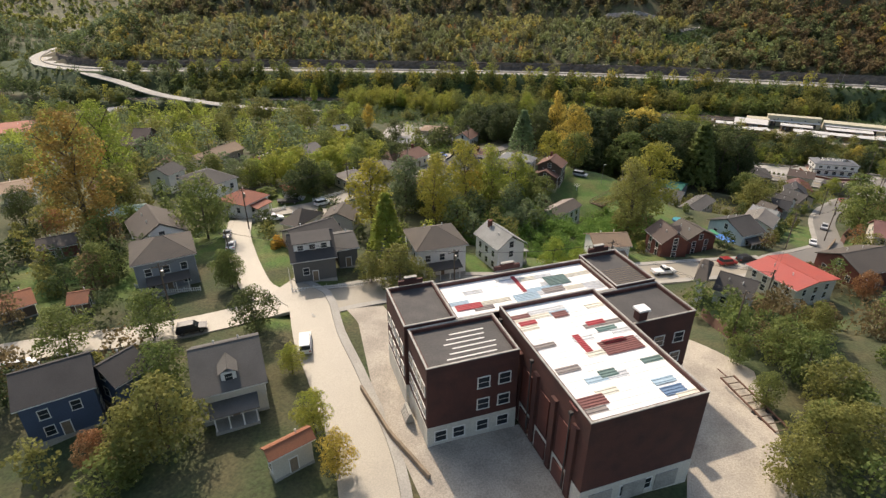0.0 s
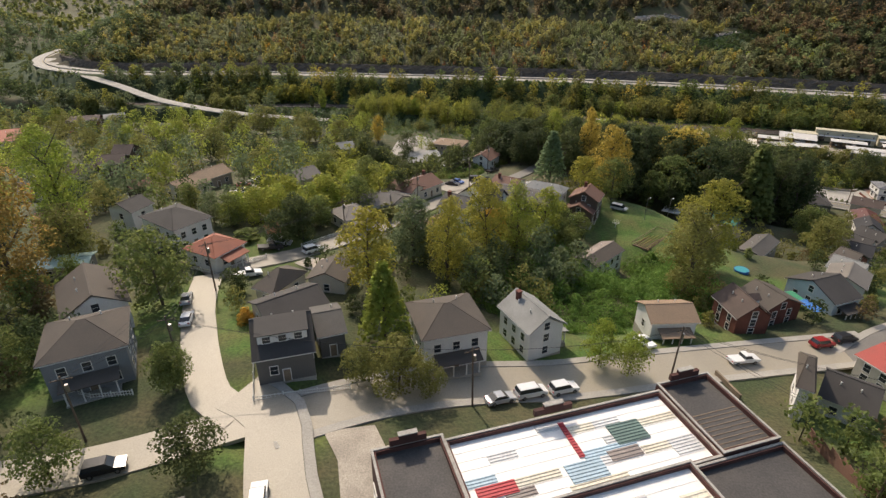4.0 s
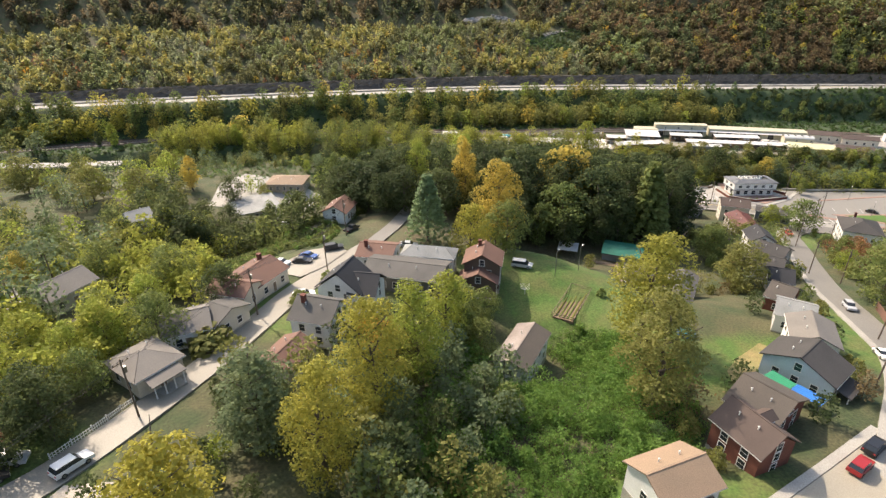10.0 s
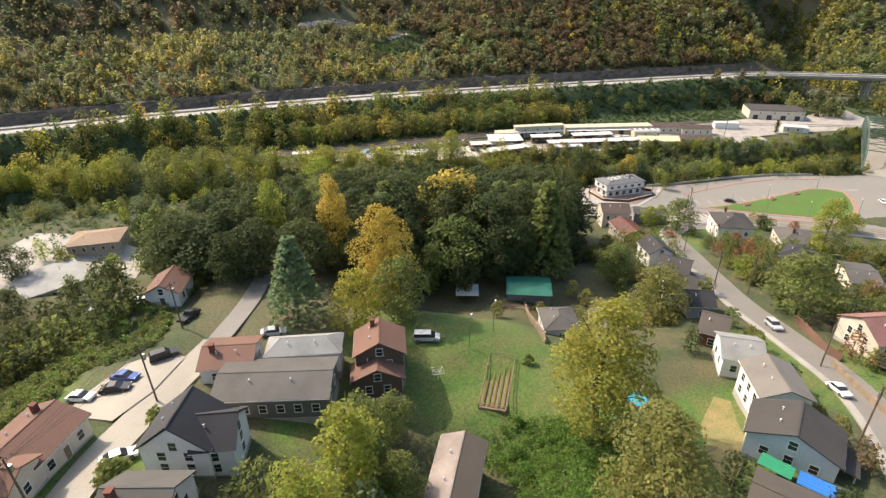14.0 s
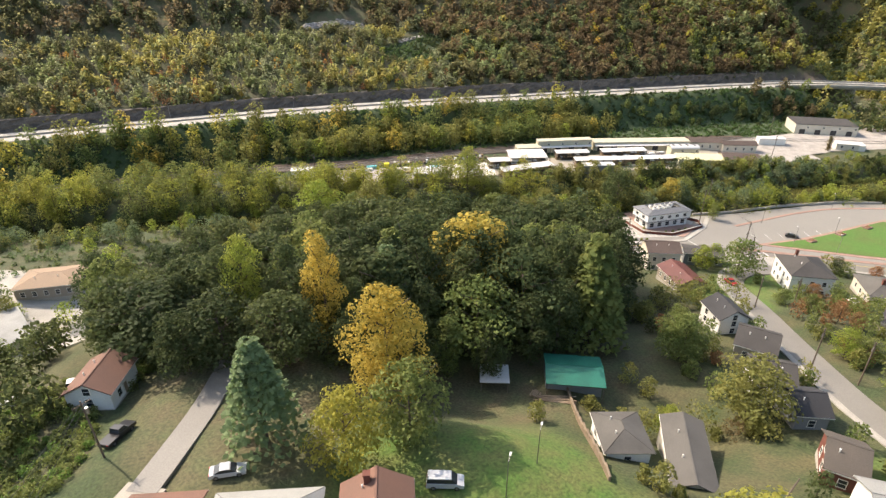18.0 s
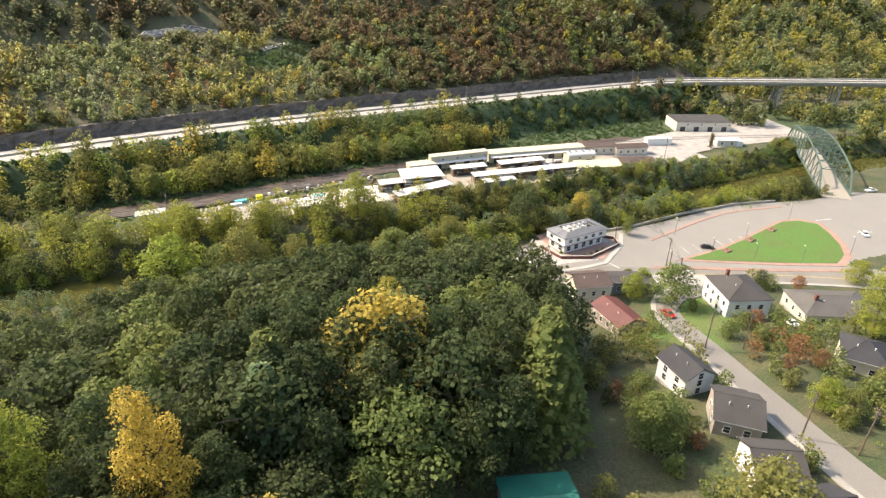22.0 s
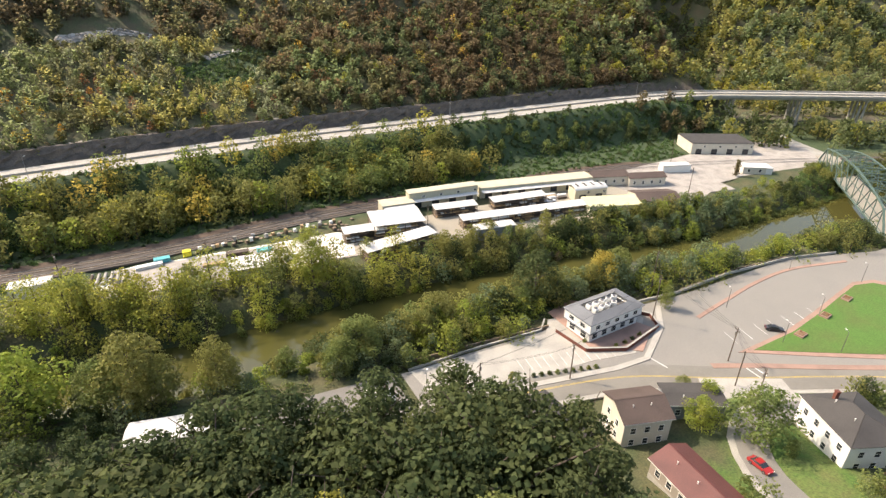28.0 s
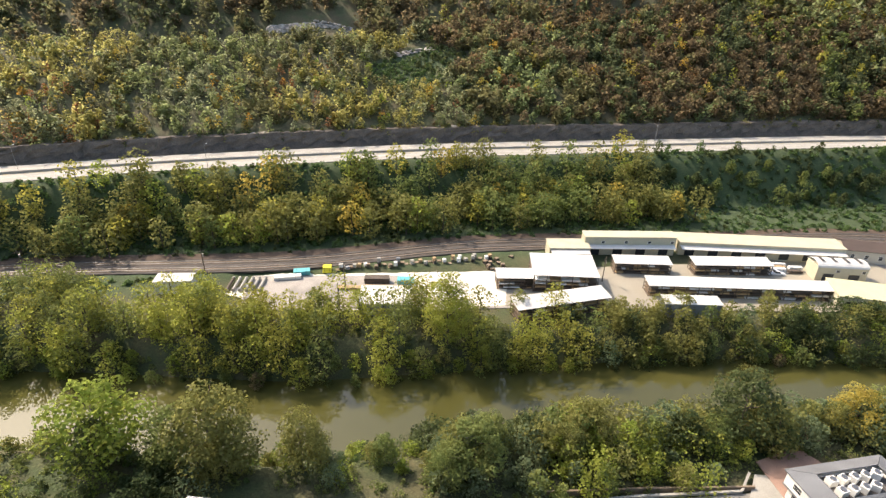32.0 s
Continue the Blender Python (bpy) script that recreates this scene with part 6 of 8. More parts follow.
for x, y, lx, ly, tone in ((12.0, 28.3, 3.6, 2.6, "green"), (10.2, 26.0, 3.4, 1.3, "taupe"), (-3.2, 25.6, 3.8, 1.4, "red"), (5.6, 25.2, 3.8, 2.2, "blue"), (6.0, 29.0, 0.6, 4.6, "red")):
    bm = bmesh.new()
    corrugated(bm, x, y, TOP - 1.17, lx, ly)
    part("roof_sheet", bm, "sheet_" + tone, school)
# white mending stripes on the left wing's roof
for i in range(6):
    bm = bmesh.new()
    add_box(bm, -6.6 + 0.5 * (i % 3), 15.6 + i * 0.95, TOP - 1.27, 6.5 - i * 0.35, 0.2, 0.03)
    part("mending_stripe", bm, "whitepaint", school)
for i in range(9):
    bm = bmesh.new()
    add_box(bm, 21.8, 23.4 + i * 0.55, TOP - 0.86, 5.6, 0.09, 0.03)
    part("roof_batten", bm, "wood", school)
bm = bmesh.new()
add_box(bm, 16.6, 14.6, TOP + 0.35, 1.3, 1.1, 1.5)
part("chimney", bm, "school_brick", school)
bm = bmesh.new()
add_box(bm, 16.6, 14.6, TOP + 1.2, 1.7, 1.5, 0.25)
part("chimney_cap", bm, "white_sheet", school)
for y in (3.0, 12.0, 21.0):
    bm = bmesh.new()
    add_tube(bm, (-0.45, y, 1), (-0.45, y, TOP - 1.2), 0.09, 0.09, 8)
    add_box(bm, -0.45, y, TOP - 1.1, 0.4, 0.4, 0.4)
    part("downpipe", bm, "roof_charcoal", school)
for i in range(5):
    bm = bmesh.new()
    add_box(bm, -13.9, 20.0 - i * 0.1, 0.3 + 0.36 * i, 1.2 - 0.2 * i, 2.4, 0.36)
    part("entrance_step", bm, "concrete", school)


def sheet_on_ground(name, pts, lift, mat, label, category, sub=3.0):
    """A paved patch that follows the ground inside an outline."""
    bm = bmesh.new()
    f = bm.faces.new([bm.verts.new((x, y, 0)) for x, y in pts])
    for _ in range(3):
        long = [e for e in bm.edges if e.calc_length() > sub]
        if not long:
            break
        bmesh.ops.subdivide_edges(bm, edges=long, cuts=2, use_grid_fill=True)
        bmesh.ops.triangulate(bm, faces=bm.faces[:])
    v = list(bm.verts)
    z = ground([q.co.x for q in v], [q.co.y for q in v])
    for q, h in zip(v, z):
        q.co.z = h + lift
    bmesh.ops.recalc_face_normals(bm, faces=bm.faces[:])
    if sum(f.normal.z for f in bm.faces) < 0:
        bmesh.ops.reverse_faces(bm, faces=bm.faces[:])
    me = bpy.data.meshes.new(name)
    bm.to_mesh(me)
    bm.free()
    me.materials.append(MATS[mat])
    return tagged(new(name, me), label, category, "", "structure")


def flat_patch(name, pts, z, mat, label, category, thick=0.25):
    bm = bmesh.new()
    add_prism(bm, pts, z - thick, z)
    bmesh.ops.recalc_face_normals(bm, faces=bm.faces[:])
    me = bpy.data.meshes.new(name)
    bm.to_mesh(me)
    bm.free()
    me.materials.append(MATS[mat])
    return tagged(new(name, me), label, category, "", "structure")


material("courtyard", (0.40, 0.355, 0.285), 0.85, 0.3, 0.25, 5, 0.1, second=(0.24, 0.21, 0.17))
sheet_on_ground("pavement", [(-14.5, 77), (-17.5, 82), (-11, 84), (-5, 72), (2, 56), (15, 40), (28, 30), (2, 32), (-4, 46), (-10, 60)], 0.10, "courtyard", "stained concrete forecourt of the school", "pavement")
sheet_on_ground("pavement", [(27, 40), (36, 62), (33, 74), (38, 82), (48, 66), (44, 52), (40, 40), (36, 30)], 0.10, "courtyard", "cracked concrete drive beside the school", "pavement")
sheet_on_ground("pavement", [(14.8 + x * 0.9478 - y * 0.3190, 40.2 + x * 0.3190 + y * 0.9478) for x, y in ((-13.5, 14.2), (-0.2, 14.2), (-0.2, -1.0), (-9.0, -1.0))], 0.16, "courtyard", "stained concrete court between the school wings", "pavement")
flat_patch("pavement", [(148, 293), (187, 279), (235, 259), (284, 243), (313, 222), (338, 212), (352, 196), (330, 170), (300, 130), (268, 160), (238, 201), (204, 238), (187, 256), (166, 269), (144, 281)], 1.36, "asphalt_plaza", "wide pale asphalt junction and car park", "pavement")
material("brickpave", (0.32, 0.205, 0.155), 0.9, 0.2, 0.3, 8)
park = [(219, 234.5), (236, 229.3), (251, 226.6), (267, 224.3), (278, 222.5), (284, 218.5), (286, 212), (279, 206), (270, 200.5), (262, 197.5), (253, 197.5), (240, 210.5), (228, 224)]
cxp, cyp = sum(p[0] for p in park) / len(park), sum(p[1] for p in park) / len(park)
flat_patch("pavement", [(cxp + (x - cxp) * 1.10, cyp + (y - cyp) * 1.14) for x, y in park], 1.48, "brickpave", "red brick footway round the green", "pavement")
flat_patch("lawn", park, 1.56, "lawn", "bright mown green between the roads", "lawn")
flat_patch("pavement", [(150, 292), (187, 277.5), (193, 281), (214, 269), (213, 262), (196, 256), (186, 262), (166, 271), (148, 282)], 1.43, "concrete", "pale concrete car park beside the white building", "pavement")
flat_patch("terrace", [(196, 283), (207, 282), (210, 258), (198, 255), (190, 266)], 1.52, "brickpave", "red brick terrace round the white building", "terrace")
flat_patch("pavement", [(190, 236), (197, 240.5), (211, 226), (205, 220)], 1.75, "concrete", "pale concrete pad beside the road", "pavement", 0.6)

# painted lines
material("yellow_line", (0.50, 0.36, 0.08), 0.7, 0.3, 0.5, 6)
material("white_line", (0.62, 0.60, 0.55), 0.7, 0.3, 0.5, 6)
for off in (-0.15, 0.15):
    strip("trim", side_line(road_line["riverside"], off), -0.07, 0.07, 0.10 + 0.085, "yellow_line", label="yellow centre line of the road", category="road marking")
for off in (-8.6, -4.6, -1.2, 1.2, 4.6, 8.6):
    strip("trim", side_line(hw, off), -0.09, 0.09, 0.02, "yellow_line" if abs(off) < 2 else "white_line", label="painted line of the highway", category="road marking")
for i in range(9):
    a = np.array([(222 + i * 5.0, 243 - i * 2.2, 1.375), (219 + i * 5.0, 238.5 - i * 2.2, 1.375)])
    strip("trim", a, -0.08, 0.08, 0, "white_line", label="white parking bay line", category="road marking")
barrier = strip("crash_barrier", hw, -0.3, 0.3, 0.85, "concrete", 0.9, kind="", label="low concrete barrier along the highway's middle", category="crash barrier")

# ---- overpass piers, retaining edge ----
deck = thing("overpass", Matrix(), "concrete highway bridge on tall piers", "bridge")
over = np.array([p for p in hw if 425 < p[0] < 600])
for off in (-9.4, 9.4):
    strip("parapet", over, off - 0.25, off + 0.25, 1.0, "concrete", 1.1, parent=deck)
for off in (-7, -2.3, 2.3, 7):
    strip("girder", side_line(over, off), -0.4, 0.4, -0.52, "concrete", 1.5, parent=deck)
for k in range(3, len(over) - 2, 7):
    p, q = over[k], over[k + 1]
    u = Vector((q[0] - p[0], q[1] - p[1], 0)).normalized()
    nrm = Vector((-u.y, u.x, 0))
    gz = float(ground(p[0], p[1])[0])
    for s in (-6.5, -2.2, 2.2, 6.5):
        c = Vector((p[0], p[1], 0)) + nrm * s
        bm = bmesh.new()
        add_tube(bm, (c.x, c.y, gz - 1), (c.x, c.y, p[2] - 2.8), 0.75, 0.75, 10)
        part("column", bm, "concrete", deck)
    bm = bmesh.new()
    add_beam(bm, Vector((p[0], p[1], p[2] - 2.4)) - nrm * 8, Vector((p[0], p[1], p[2] - 2.4)) + nrm * 8, 1.2, 1.0)
    part("pier_cap", bm, "concrete", deck)

# ---- steel truss bridge ----
material("bridge_green", (0.085, 0.13, 0.105), 0.6, 0.2, 0.5, 8)
B0, B1 = Vector((330, 216.4, 1.5)), Vector((428, 258.5, 1.6))
truss = thing("truss_bridge", Matrix(), "green steel truss road bridge over the river", "bridge")
ax = (B1 - B0).normalized()
sd = Vector((-ax.y, ax.x, 0))
LB = (B1 - B0).length
strip("deck", np.array([tuple(B0 - ax * 6), tuple((B0 + B1) / 2), tuple(B1 + ax * 10)]), -5.6, 5.6, 0.0, "asphalt", 0.8, parent=truss)
NP = 12


def chord(f):
    return 5.2 + 7.0 * math.sin(math.pi * f) ** 0.55 if 0.06 < f < 0.94 else 0.0


for s in (-6.0, 6.0):
    node_lo = [B0 + ax * (LB * i / NP) + sd * s for i in range(NP + 1)]
    node_hi = [n_ + Vector((0, 0, chord(i / NP))) for i, n_ in enumerate(node_lo)]
    for i in range(NP):
        for nm, a, b_, w in (("bottom_chord", node_lo[i], node_lo[i + 1], 0.5), ("top_chord", node_hi[i], node_hi[i + 1], 0.6)):
            if nm == "bottom_chord" or (node_hi[i] - node_hi[i + 1]).length > 0.1:
                bm = bmesh.new()
                add_beam(bm, a, b_, w)
                part(nm, bm, "bridge_green", truss)
        if 0 < i < NP - 1:
            bm = bmesh.new()
            add_beam(bm, node_hi[i] if i < NP / 2 else node_lo[i], node_lo[i + 1] if i < NP / 2 else node_hi[i + 1], 0.32)
            part("diagonal", bm, "bridge_green", truss)
            bm = bmesh.new()
            add_beam(bm, (node_lo[i] + node_hi[i]) / 2, (node_lo[i + 1] + node_hi[i + 1]) / 2, 0.2)
            part("brace", bm, "bridge_green", truss)
        if i > 0:
            bm = bmesh.new()
            add_beam(bm, node_lo[i], node_hi[i], 0.36)
            part("upright", bm, "bridge_green", truss)
    bm = bmesh.new()
    add_beam(bm, node_lo[0] + Vector((0, 0, 1.1)), node_lo[-1] + Vector((0, 0, 1.1)), 0.12, 0.25)
    part("railing", bm, "bridge_green", truss)
for i in range(1, NP):
    h = Vector((0, 0, chord(i / NP)))
    c0 = B0 + ax * (LB * i / NP) + h
    bm = bmesh.new()
    add_beam(bm, c0 - sd * 6, c0 + sd * 6, 0.36)
    part("strut", bm, "bridge_green", truss)
    if i < NP - 1:
        c1 = B0 + ax * (LB * (i + 1) / NP) + Vector((0, 0, chord((i + 1) / NP)))
        for s in (-6, 6):
            bm = bmesh.new()
            add_beam(bm, c0 + sd * s, c1 - sd * s, 0.2)
            part("lateral", bm, "bridge_green", truss)
for f in (0.0, 1.0):
    p = B0.lerp(B1, f)
    bm = bmesh.new()
    add_box(bm, p.x, p.y, -4.6, 3.5, 13, 10.6, math.atan2(ax.y, ax.x))
    part("abutment", bm, "concrete", truss, "pale concrete abutment")


# ---- builders' yard ----
material("tan_wall", (0.50, 0.46, 0.33), 0.8, 0.12, 0.3, 5)
material("yellow_sheet", (0.60, 0.57, 0.34), 0.6, 0.12, 0.3, 5)
material("lumber", (0.42, 0.29, 0.15), 0.8, 0.35, 0.8, 10)
material("lumber_dark", (0.11, 0.085, 0.065), 0.8, 0.35, 0.8, 10)
yrng = random.Random(9)


def yard_shed(x, y, heading, L, W, h, style):
    z = max(0.9, float(ground(x, y)[0])) if style != "container" else float(ground(x, y)[0])
    names = {"racks": ("rack_shed", "open timber rack shed with a white metal roof", "shed"), "walls": ("shed", "low grey shed with a white metal roof", "shed"), "yellow": ("shed", "long shed with a pale yellow roof", "shed"),
             "barrel": ("shed", "tan shed with a ribbed pale roof", "shed"), "store": ("store_building", "long tan store building with a flat roof", "building"), "brown": ("house", "low cream building with a dark brown roof", "building"),
             "container": ("container", "long white metal container on the ground", "container"), "warehouse": ("warehouse", "cream brick warehouse with a dark flat roof", "building")}[style]
    W = max(W, 4.6)
    t = thing(names[0], pose(x, y, z, 0, 0, heading), names[1], names[2], "buildings of the yard")
    top = {"racks": "roof_white", "walls": "roof_white", "yellow": "yellow_sheet", "barrel": "roof_white", "store": "tan_wall", "brown": "roof_darkbrown", "container": "roof_white", "warehouse": "roof_charcoal"}[style]
    if style in ("brown",):
        bm = bmesh.new()
        gable_walls(bm, L, W, -0.3, h, 1.6, 0)
        w = part("wall", bm, "wall_cream", t)
        for pts in roof_slopes(L, W, h, 1.6, 0):
            bm = bmesh.new()
            slab(bm, pts)
            part("roof", bm, top, t)
        for i in range(4):
            window(w, pose(L * (i - 1.5) / 4.4, -W / 2 + 0.42, 1.9))
        return t
    if style == "racks":
        for i in range(int(L / 3.6) + 1):
            for s in (-1, 1):
                bm = bmesh.new()
                add_box(bm, -L / 2 + 0.3 + i * (L - 0.6) / int(L / 3.6), s * (W / 2 - 0.25), h / 2, 0.18, 0.18, h)
                part("post", bm, "pole", t)
        for lv in range(max(2, int(h / 1.3))):
            bm = bmesh.new()
            add_box(bm, 0, 0, 0.35 + lv * 1.2, L - 0.5, W - 0.6, 0.10)
            sh = part("shelf", bm, "pole", t)
            u = -L / 2 + 0.8
            while u < L / 2 - 1.6:
                w_ = yrng.uniform(1.2, 3.4)
                if u + w_ > L / 2 - 0.4:
                    break
                bm = bmesh.new()
                add_box(bm, u + w_ / 2, 0, 0.40 + lv * 1.2 + 0.32, w_ - 0.15, W - 0.9, yrng.uniform(0.3, 0.6))
                part("lumber_pack", bm, yrng.choice(("lumber", "lumber_dark", "lumber_dark", "lumber", "wall_white")), t)
                u += w_
        bm = bmesh.new()
        slab(bm, [(-L / 2, -W / 2, h), (L / 2, -W / 2, h), (L / 2, W / 2, h + 0.5), (-L / 2, W / 2, h + 0.5)], 0.15)
        ro = part("roof", bm, top, t)
        k = int(L / 1.0)
        for i in range(k + 1):
            bm = bmesh.new()
            add_beam(bm, (-L / 2 + i * L / k, -W / 2, h + 0.17), (-L / 2 + i * L / k, W / 2, h + 0.67), 0.06)
            part("roof_rib", bm, top, ro)
        return t
    wallm = {"walls": "wall_grey", "yellow": "tan_wall", "barrel": "tan_wall", "store": "tan_wall", "container": "whitepaint", "warehouse": "wall_cream"}[style]
    bm = bmesh.new()
    add_box(bm, 0, 0, h / 2 - 0.3, L - 0.3, W - 0.3, h + 0.2)
    w = part("wall", bm, wallm, t)
    if style == "barrel":
        for i in range(8):
            a0, a1 = math.pi * i / 8, math.pi * (i + 1) / 8
            bm = bmesh.new()
            slab(bm, [(-L / 2, math.cos(a0) * W / 2, h - 0.3 + math.sin(a0) * 1.4), (-L / 2, math.cos(a1) * W / 2, h - 0.3 + math.sin(a1) * 1.4), (L / 2, math.cos(a1) * W / 2, h - 0.3 + math.sin(a1) * 1.4), (L / 2, math.cos(a0) * W / 2, h - 0.3 + math.sin(a0) * 1.4)][::-1], 0.08)
            part("roof_panel", bm, top, t)
        for i in range(4):
            bm = bmesh.new()
            add_box(bm, L * (i - 1.5) / 4.2, 0, h + 1.15, 0.9, W * 0.5, 0.1)
            part("roof_band", bm, "tar_roof", t)
    else:
        bm = bmesh.new()
        slab(bm, [(-L / 2, -W / 2, h), (L / 2, -W / 2, h), (L / 2, W / 2, h + 0.25), (-L / 2, W / 2, h + 0.25)], 0.2)
        part("roof", bm, top, t)
    if style in ("store", "barrel", "warehouse", "yellow"):
        k = max(1, int(L / 7))
        for i in range(k):
            # dark panel on the closed wall stands for the shade inside a bay
            bm = bmesh.new()
            add_box(bm, L * ((i + 0.5) / k - 0.5), -W / 2 + 0.12, 1.5, 3.2, 0.12, 3.0)
            part("bay_door", bm, "glass_dark", w, "dark panel painting the shade inside an open loading bay")
            window(w, pose(L * ((i + 0.9) / k - 0.5) - 0.6, -W / 2 + 0.13, h * 0.72) @ Matrix.Diagonal((1, 1, 0.6, 1)))
    if style == "store":
        bm = bmesh.new()
        slab(bm, [(-L / 2 + 0.5, -W / 2 - 2.2, 3.3), (L / 2 - 0.5, -W / 2 - 2.2, 3.3), (L / 2 - 0.5, -W / 2 + 0.1, 3.7), (-L / 2 + 0.5, -W / 2 + 0.1, 3.7)], 0.1)
        part("awning", bm, "roof_white", t, "pale awning roof along the front")
    return t


def office(x, y, heading, W, L, h):
    """A white two-storey building with a grey roof edge and a sunken roof well."""
    t = thing("office_building", pose(x, y, 1.5, 0, 0, heading), "white two-storey building with grey sloped roof edge and rooftop machines", "building")
    bm = bmesh.new()
    add_box(bm, 0, 0, 1.5, W - 1.6, L - 1.6, 3.2)
    g = part("lower_wall", bm, "wall_white", t)
    bm = bmesh.new()
    add_box(bm, 0, 0, 4.4, W - 0.2, L - 0.2, 3.2)
    u = part("upper_wall", bm, "wall_white", t)
    bm = bmesh.new()
    add_box(bm, 0, 0, 3.05, W, L, 0.3)
    part("band", bm, "roof_slate", t)
    for s, a in (((-1, 0), 0), ((1, 0), 0), ((0, -1), 1), ((0, 1), 1)):
        bm = bmesh.new()
        ex, ey = W / 2 + 0.3, L / 2 + 0.3
        ix, iy = W / 2 - 2.4, L / 2 - 3.4
        if a == 0:
            pts = [(s[0] * ex, -ey, 6.0), (s[0] * ex, ey, 6.0), (s[0] * ix, iy, 7.1), (s[0] * ix, -iy, 7.1)]
            slab(bm, pts if s[0] > 0 else pts[::-1], 0.2)
        else:
            pts = [(-ex, s[1] * ey, 6.0), (ex, s[1] * ey, 6.0), (ix, s[1] * iy, 7.1), (-ix, s[1] * iy, 7.1)]
            slab(bm, pts if s[1] < 0 else pts[::-1], 0.2)
        part("roof", bm, "roof_slate", t)
    bm = bmesh.new()
    add_box(bm, 0, 0, 6.1, W - 4.8, L - 6.8, 0.2)
    part("roof_well", bm, "tar_roof", t)
    for i in range(9):
        px, py = ((i % 2) - 0.5) * 2.2, (i // 2 - 2) * 2.3
        bm = bmesh.new()
        add_box(bm, px, py, 6.9, 1.4, 1.5, 1.3, 0.1 * i)
        mch = part("air_unit", bm, "whitepaint", t, "pale rooftop air unit")
        bm = bmesh.new()
        add_tube(bm, (px, py, 7.5), (px, py, 7.75), 0.5, 0.5, 12)
        part("fan_ring", bm, "steel", mch)
    for i in range(5):
        yy = L * (i - 2) / 5.6
        window(u, pose(W / 2 - 0.08, yy, 4.6, 0, 0, 90) @ Matrix.Diagonal((1.4, 1, 0.8, 1)))
        window(u, pose(-W / 2 + 0.08, yy, 4.6, 0, 0, 90) @ Matrix.Diagonal((1.4, 1, 0.8, 1)))
        window(g, pose(-W / 2 + 0.78, yy, 1.5, 0, 0, 90) @ Matrix.Diagonal((1.6, 1, 1.2, 1)))
        window(g, pose(W / 2 - 0.78, yy, 1.5, 0, 0, 90) @ Matrix.Diagonal((1.6, 1, 1.2, 1)))
    for i in range(2):
        xx = W * (i - 0.5) / 2.4
        for s in (-1, 1):
            window(u, pose(xx, s * (L / 2 - 0.08), 4.6) @ Matrix.Diagonal((1.6, 1, 0.8, 1)))
            window(g, pose(xx, s * (L / 2 - 0.78), 1.5) @ Matrix.Diagonal((1.8, 1, 1.3, 1)))
    return t


def flat_shelter(x, y, heading, L, W, h, tone):
    z = float(ground(x, y)[0])
    t = thing("carport" if tone == "white" else "shed", pose(x, y, z, 0, 0, heading), "small carport with a flat white roof" if tone == "white" else "long shed with a dark green metal roof", "shed")
    for i in (-1, 1):
        for j in (-1, 1):
            bm = bmesh.new()
            add_box(bm, i * (L / 2 - 0.3), j * (W / 2 - 0.3), h / 2 - 0.5, 0.14, 0.14, h + 1)
            part("post", bm, "pole", t)
    if tone == "green":
        bm = bmesh.new()
        add_box(bm, 0, W * 0.1, h / 2 - 0.6, L - 0.6, W * 0.75, h + 0.7)
        part("wall", bm, "wall_grey", t)
        for pts in roof_slopes(L, W, h, 1.0, 0):
            bm = bmesh.new()
            slab(bm, pts)
            part("roof", bm, "roof_green", t)
    else:
        bm = bmesh.new()
        slab(bm, [(-L / 2, -W / 2, h), (L / 2, -W / 2, h), (L / 2, W / 2, h + 0.3), (-L / 2, W / 2, h + 0.3)], 0.12)
        part("roof", bm, "roof_white", t)


def garden_frame(x, y, heading, L, W, h):
    z = float(ground(x, y)[0])
    t = thing("garden_bed", pose(x, y, z, 0, 0, heading), "long fenced vegetable bed on the lawn", "garden bed")
    bm = bmesh.new()
    add_box(bm, 0, 0, -0.25, L - 0.3, W - 0.3, 0.6)
    part("soil", bm, "dirt", t)
    for i in range(5):
        bm = bmesh.new()
        add_box(bm, (i - 2) * L / 5.6, 0, 0.12, 0.35, W - 1.2, 0.25)
        part("planting", bm, "leaf_green" if i % 2 else "leaf_olive", t, "low green crop row")
    for i in range(8):
        for s in (-1, 1):
            bm = bmesh.new()
            add_box(bm, s * L / 2, -W / 2 + i * W / 7, 0.5, 0.1, 0.1, 1.4)
            part("post", bm, "wood", t)
    for s in (-1, 1):
        for zz in (0.6, 1.1):
            bm = bmesh.new()
            add_box(bm, s * L / 2, 0, zz, 0.06, W, 0.1)
            part("rail", bm, "wood", t)
            bm = bmesh.new()
            add_box(bm, 0, s * W / 2, zz, L, 0.06, 0.1)
            part("rail", bm, "wood", t)


material("pool_blue", (0.03, 0.14, 0.42), 0.4, 0.15)
material("pool_teal", (0.05, 0.30, 0.34), 0.3, 0.15)


def pool(x, y, heading, L, W, h):
    t = thing("paddling_pool", pose(x, y, float(ground(x, y)[0])), "round teal garden pool on the lawn", "pool")
    bm = bmesh.new()
    add_tube(bm, (0, 0, -0.2), (0, 0, 0.7), 1.8, 1.8, 20)
    part("rim", bm, "pool_blue", t)
    bm = bmesh.new()
    add_tube(bm, (0, 0, 0.6), (0, 0, 0.72), 1.65, 1.65, 20)
    part("water", bm, "pool_teal", t)


# ---- vehicles ----
for nm, c in (("white", (0.75, 0.75, 0.73)), ("black", (0.02, 0.02, 0.022)), ("silver", (0.42, 0.43, 0.44)), ("red", (0.30, 0.02, 0.02)), ("blue", (0.03, 0.09, 0.30))):
    material("paint_" + nm, c, 0.28, 0.04, 1, 4)


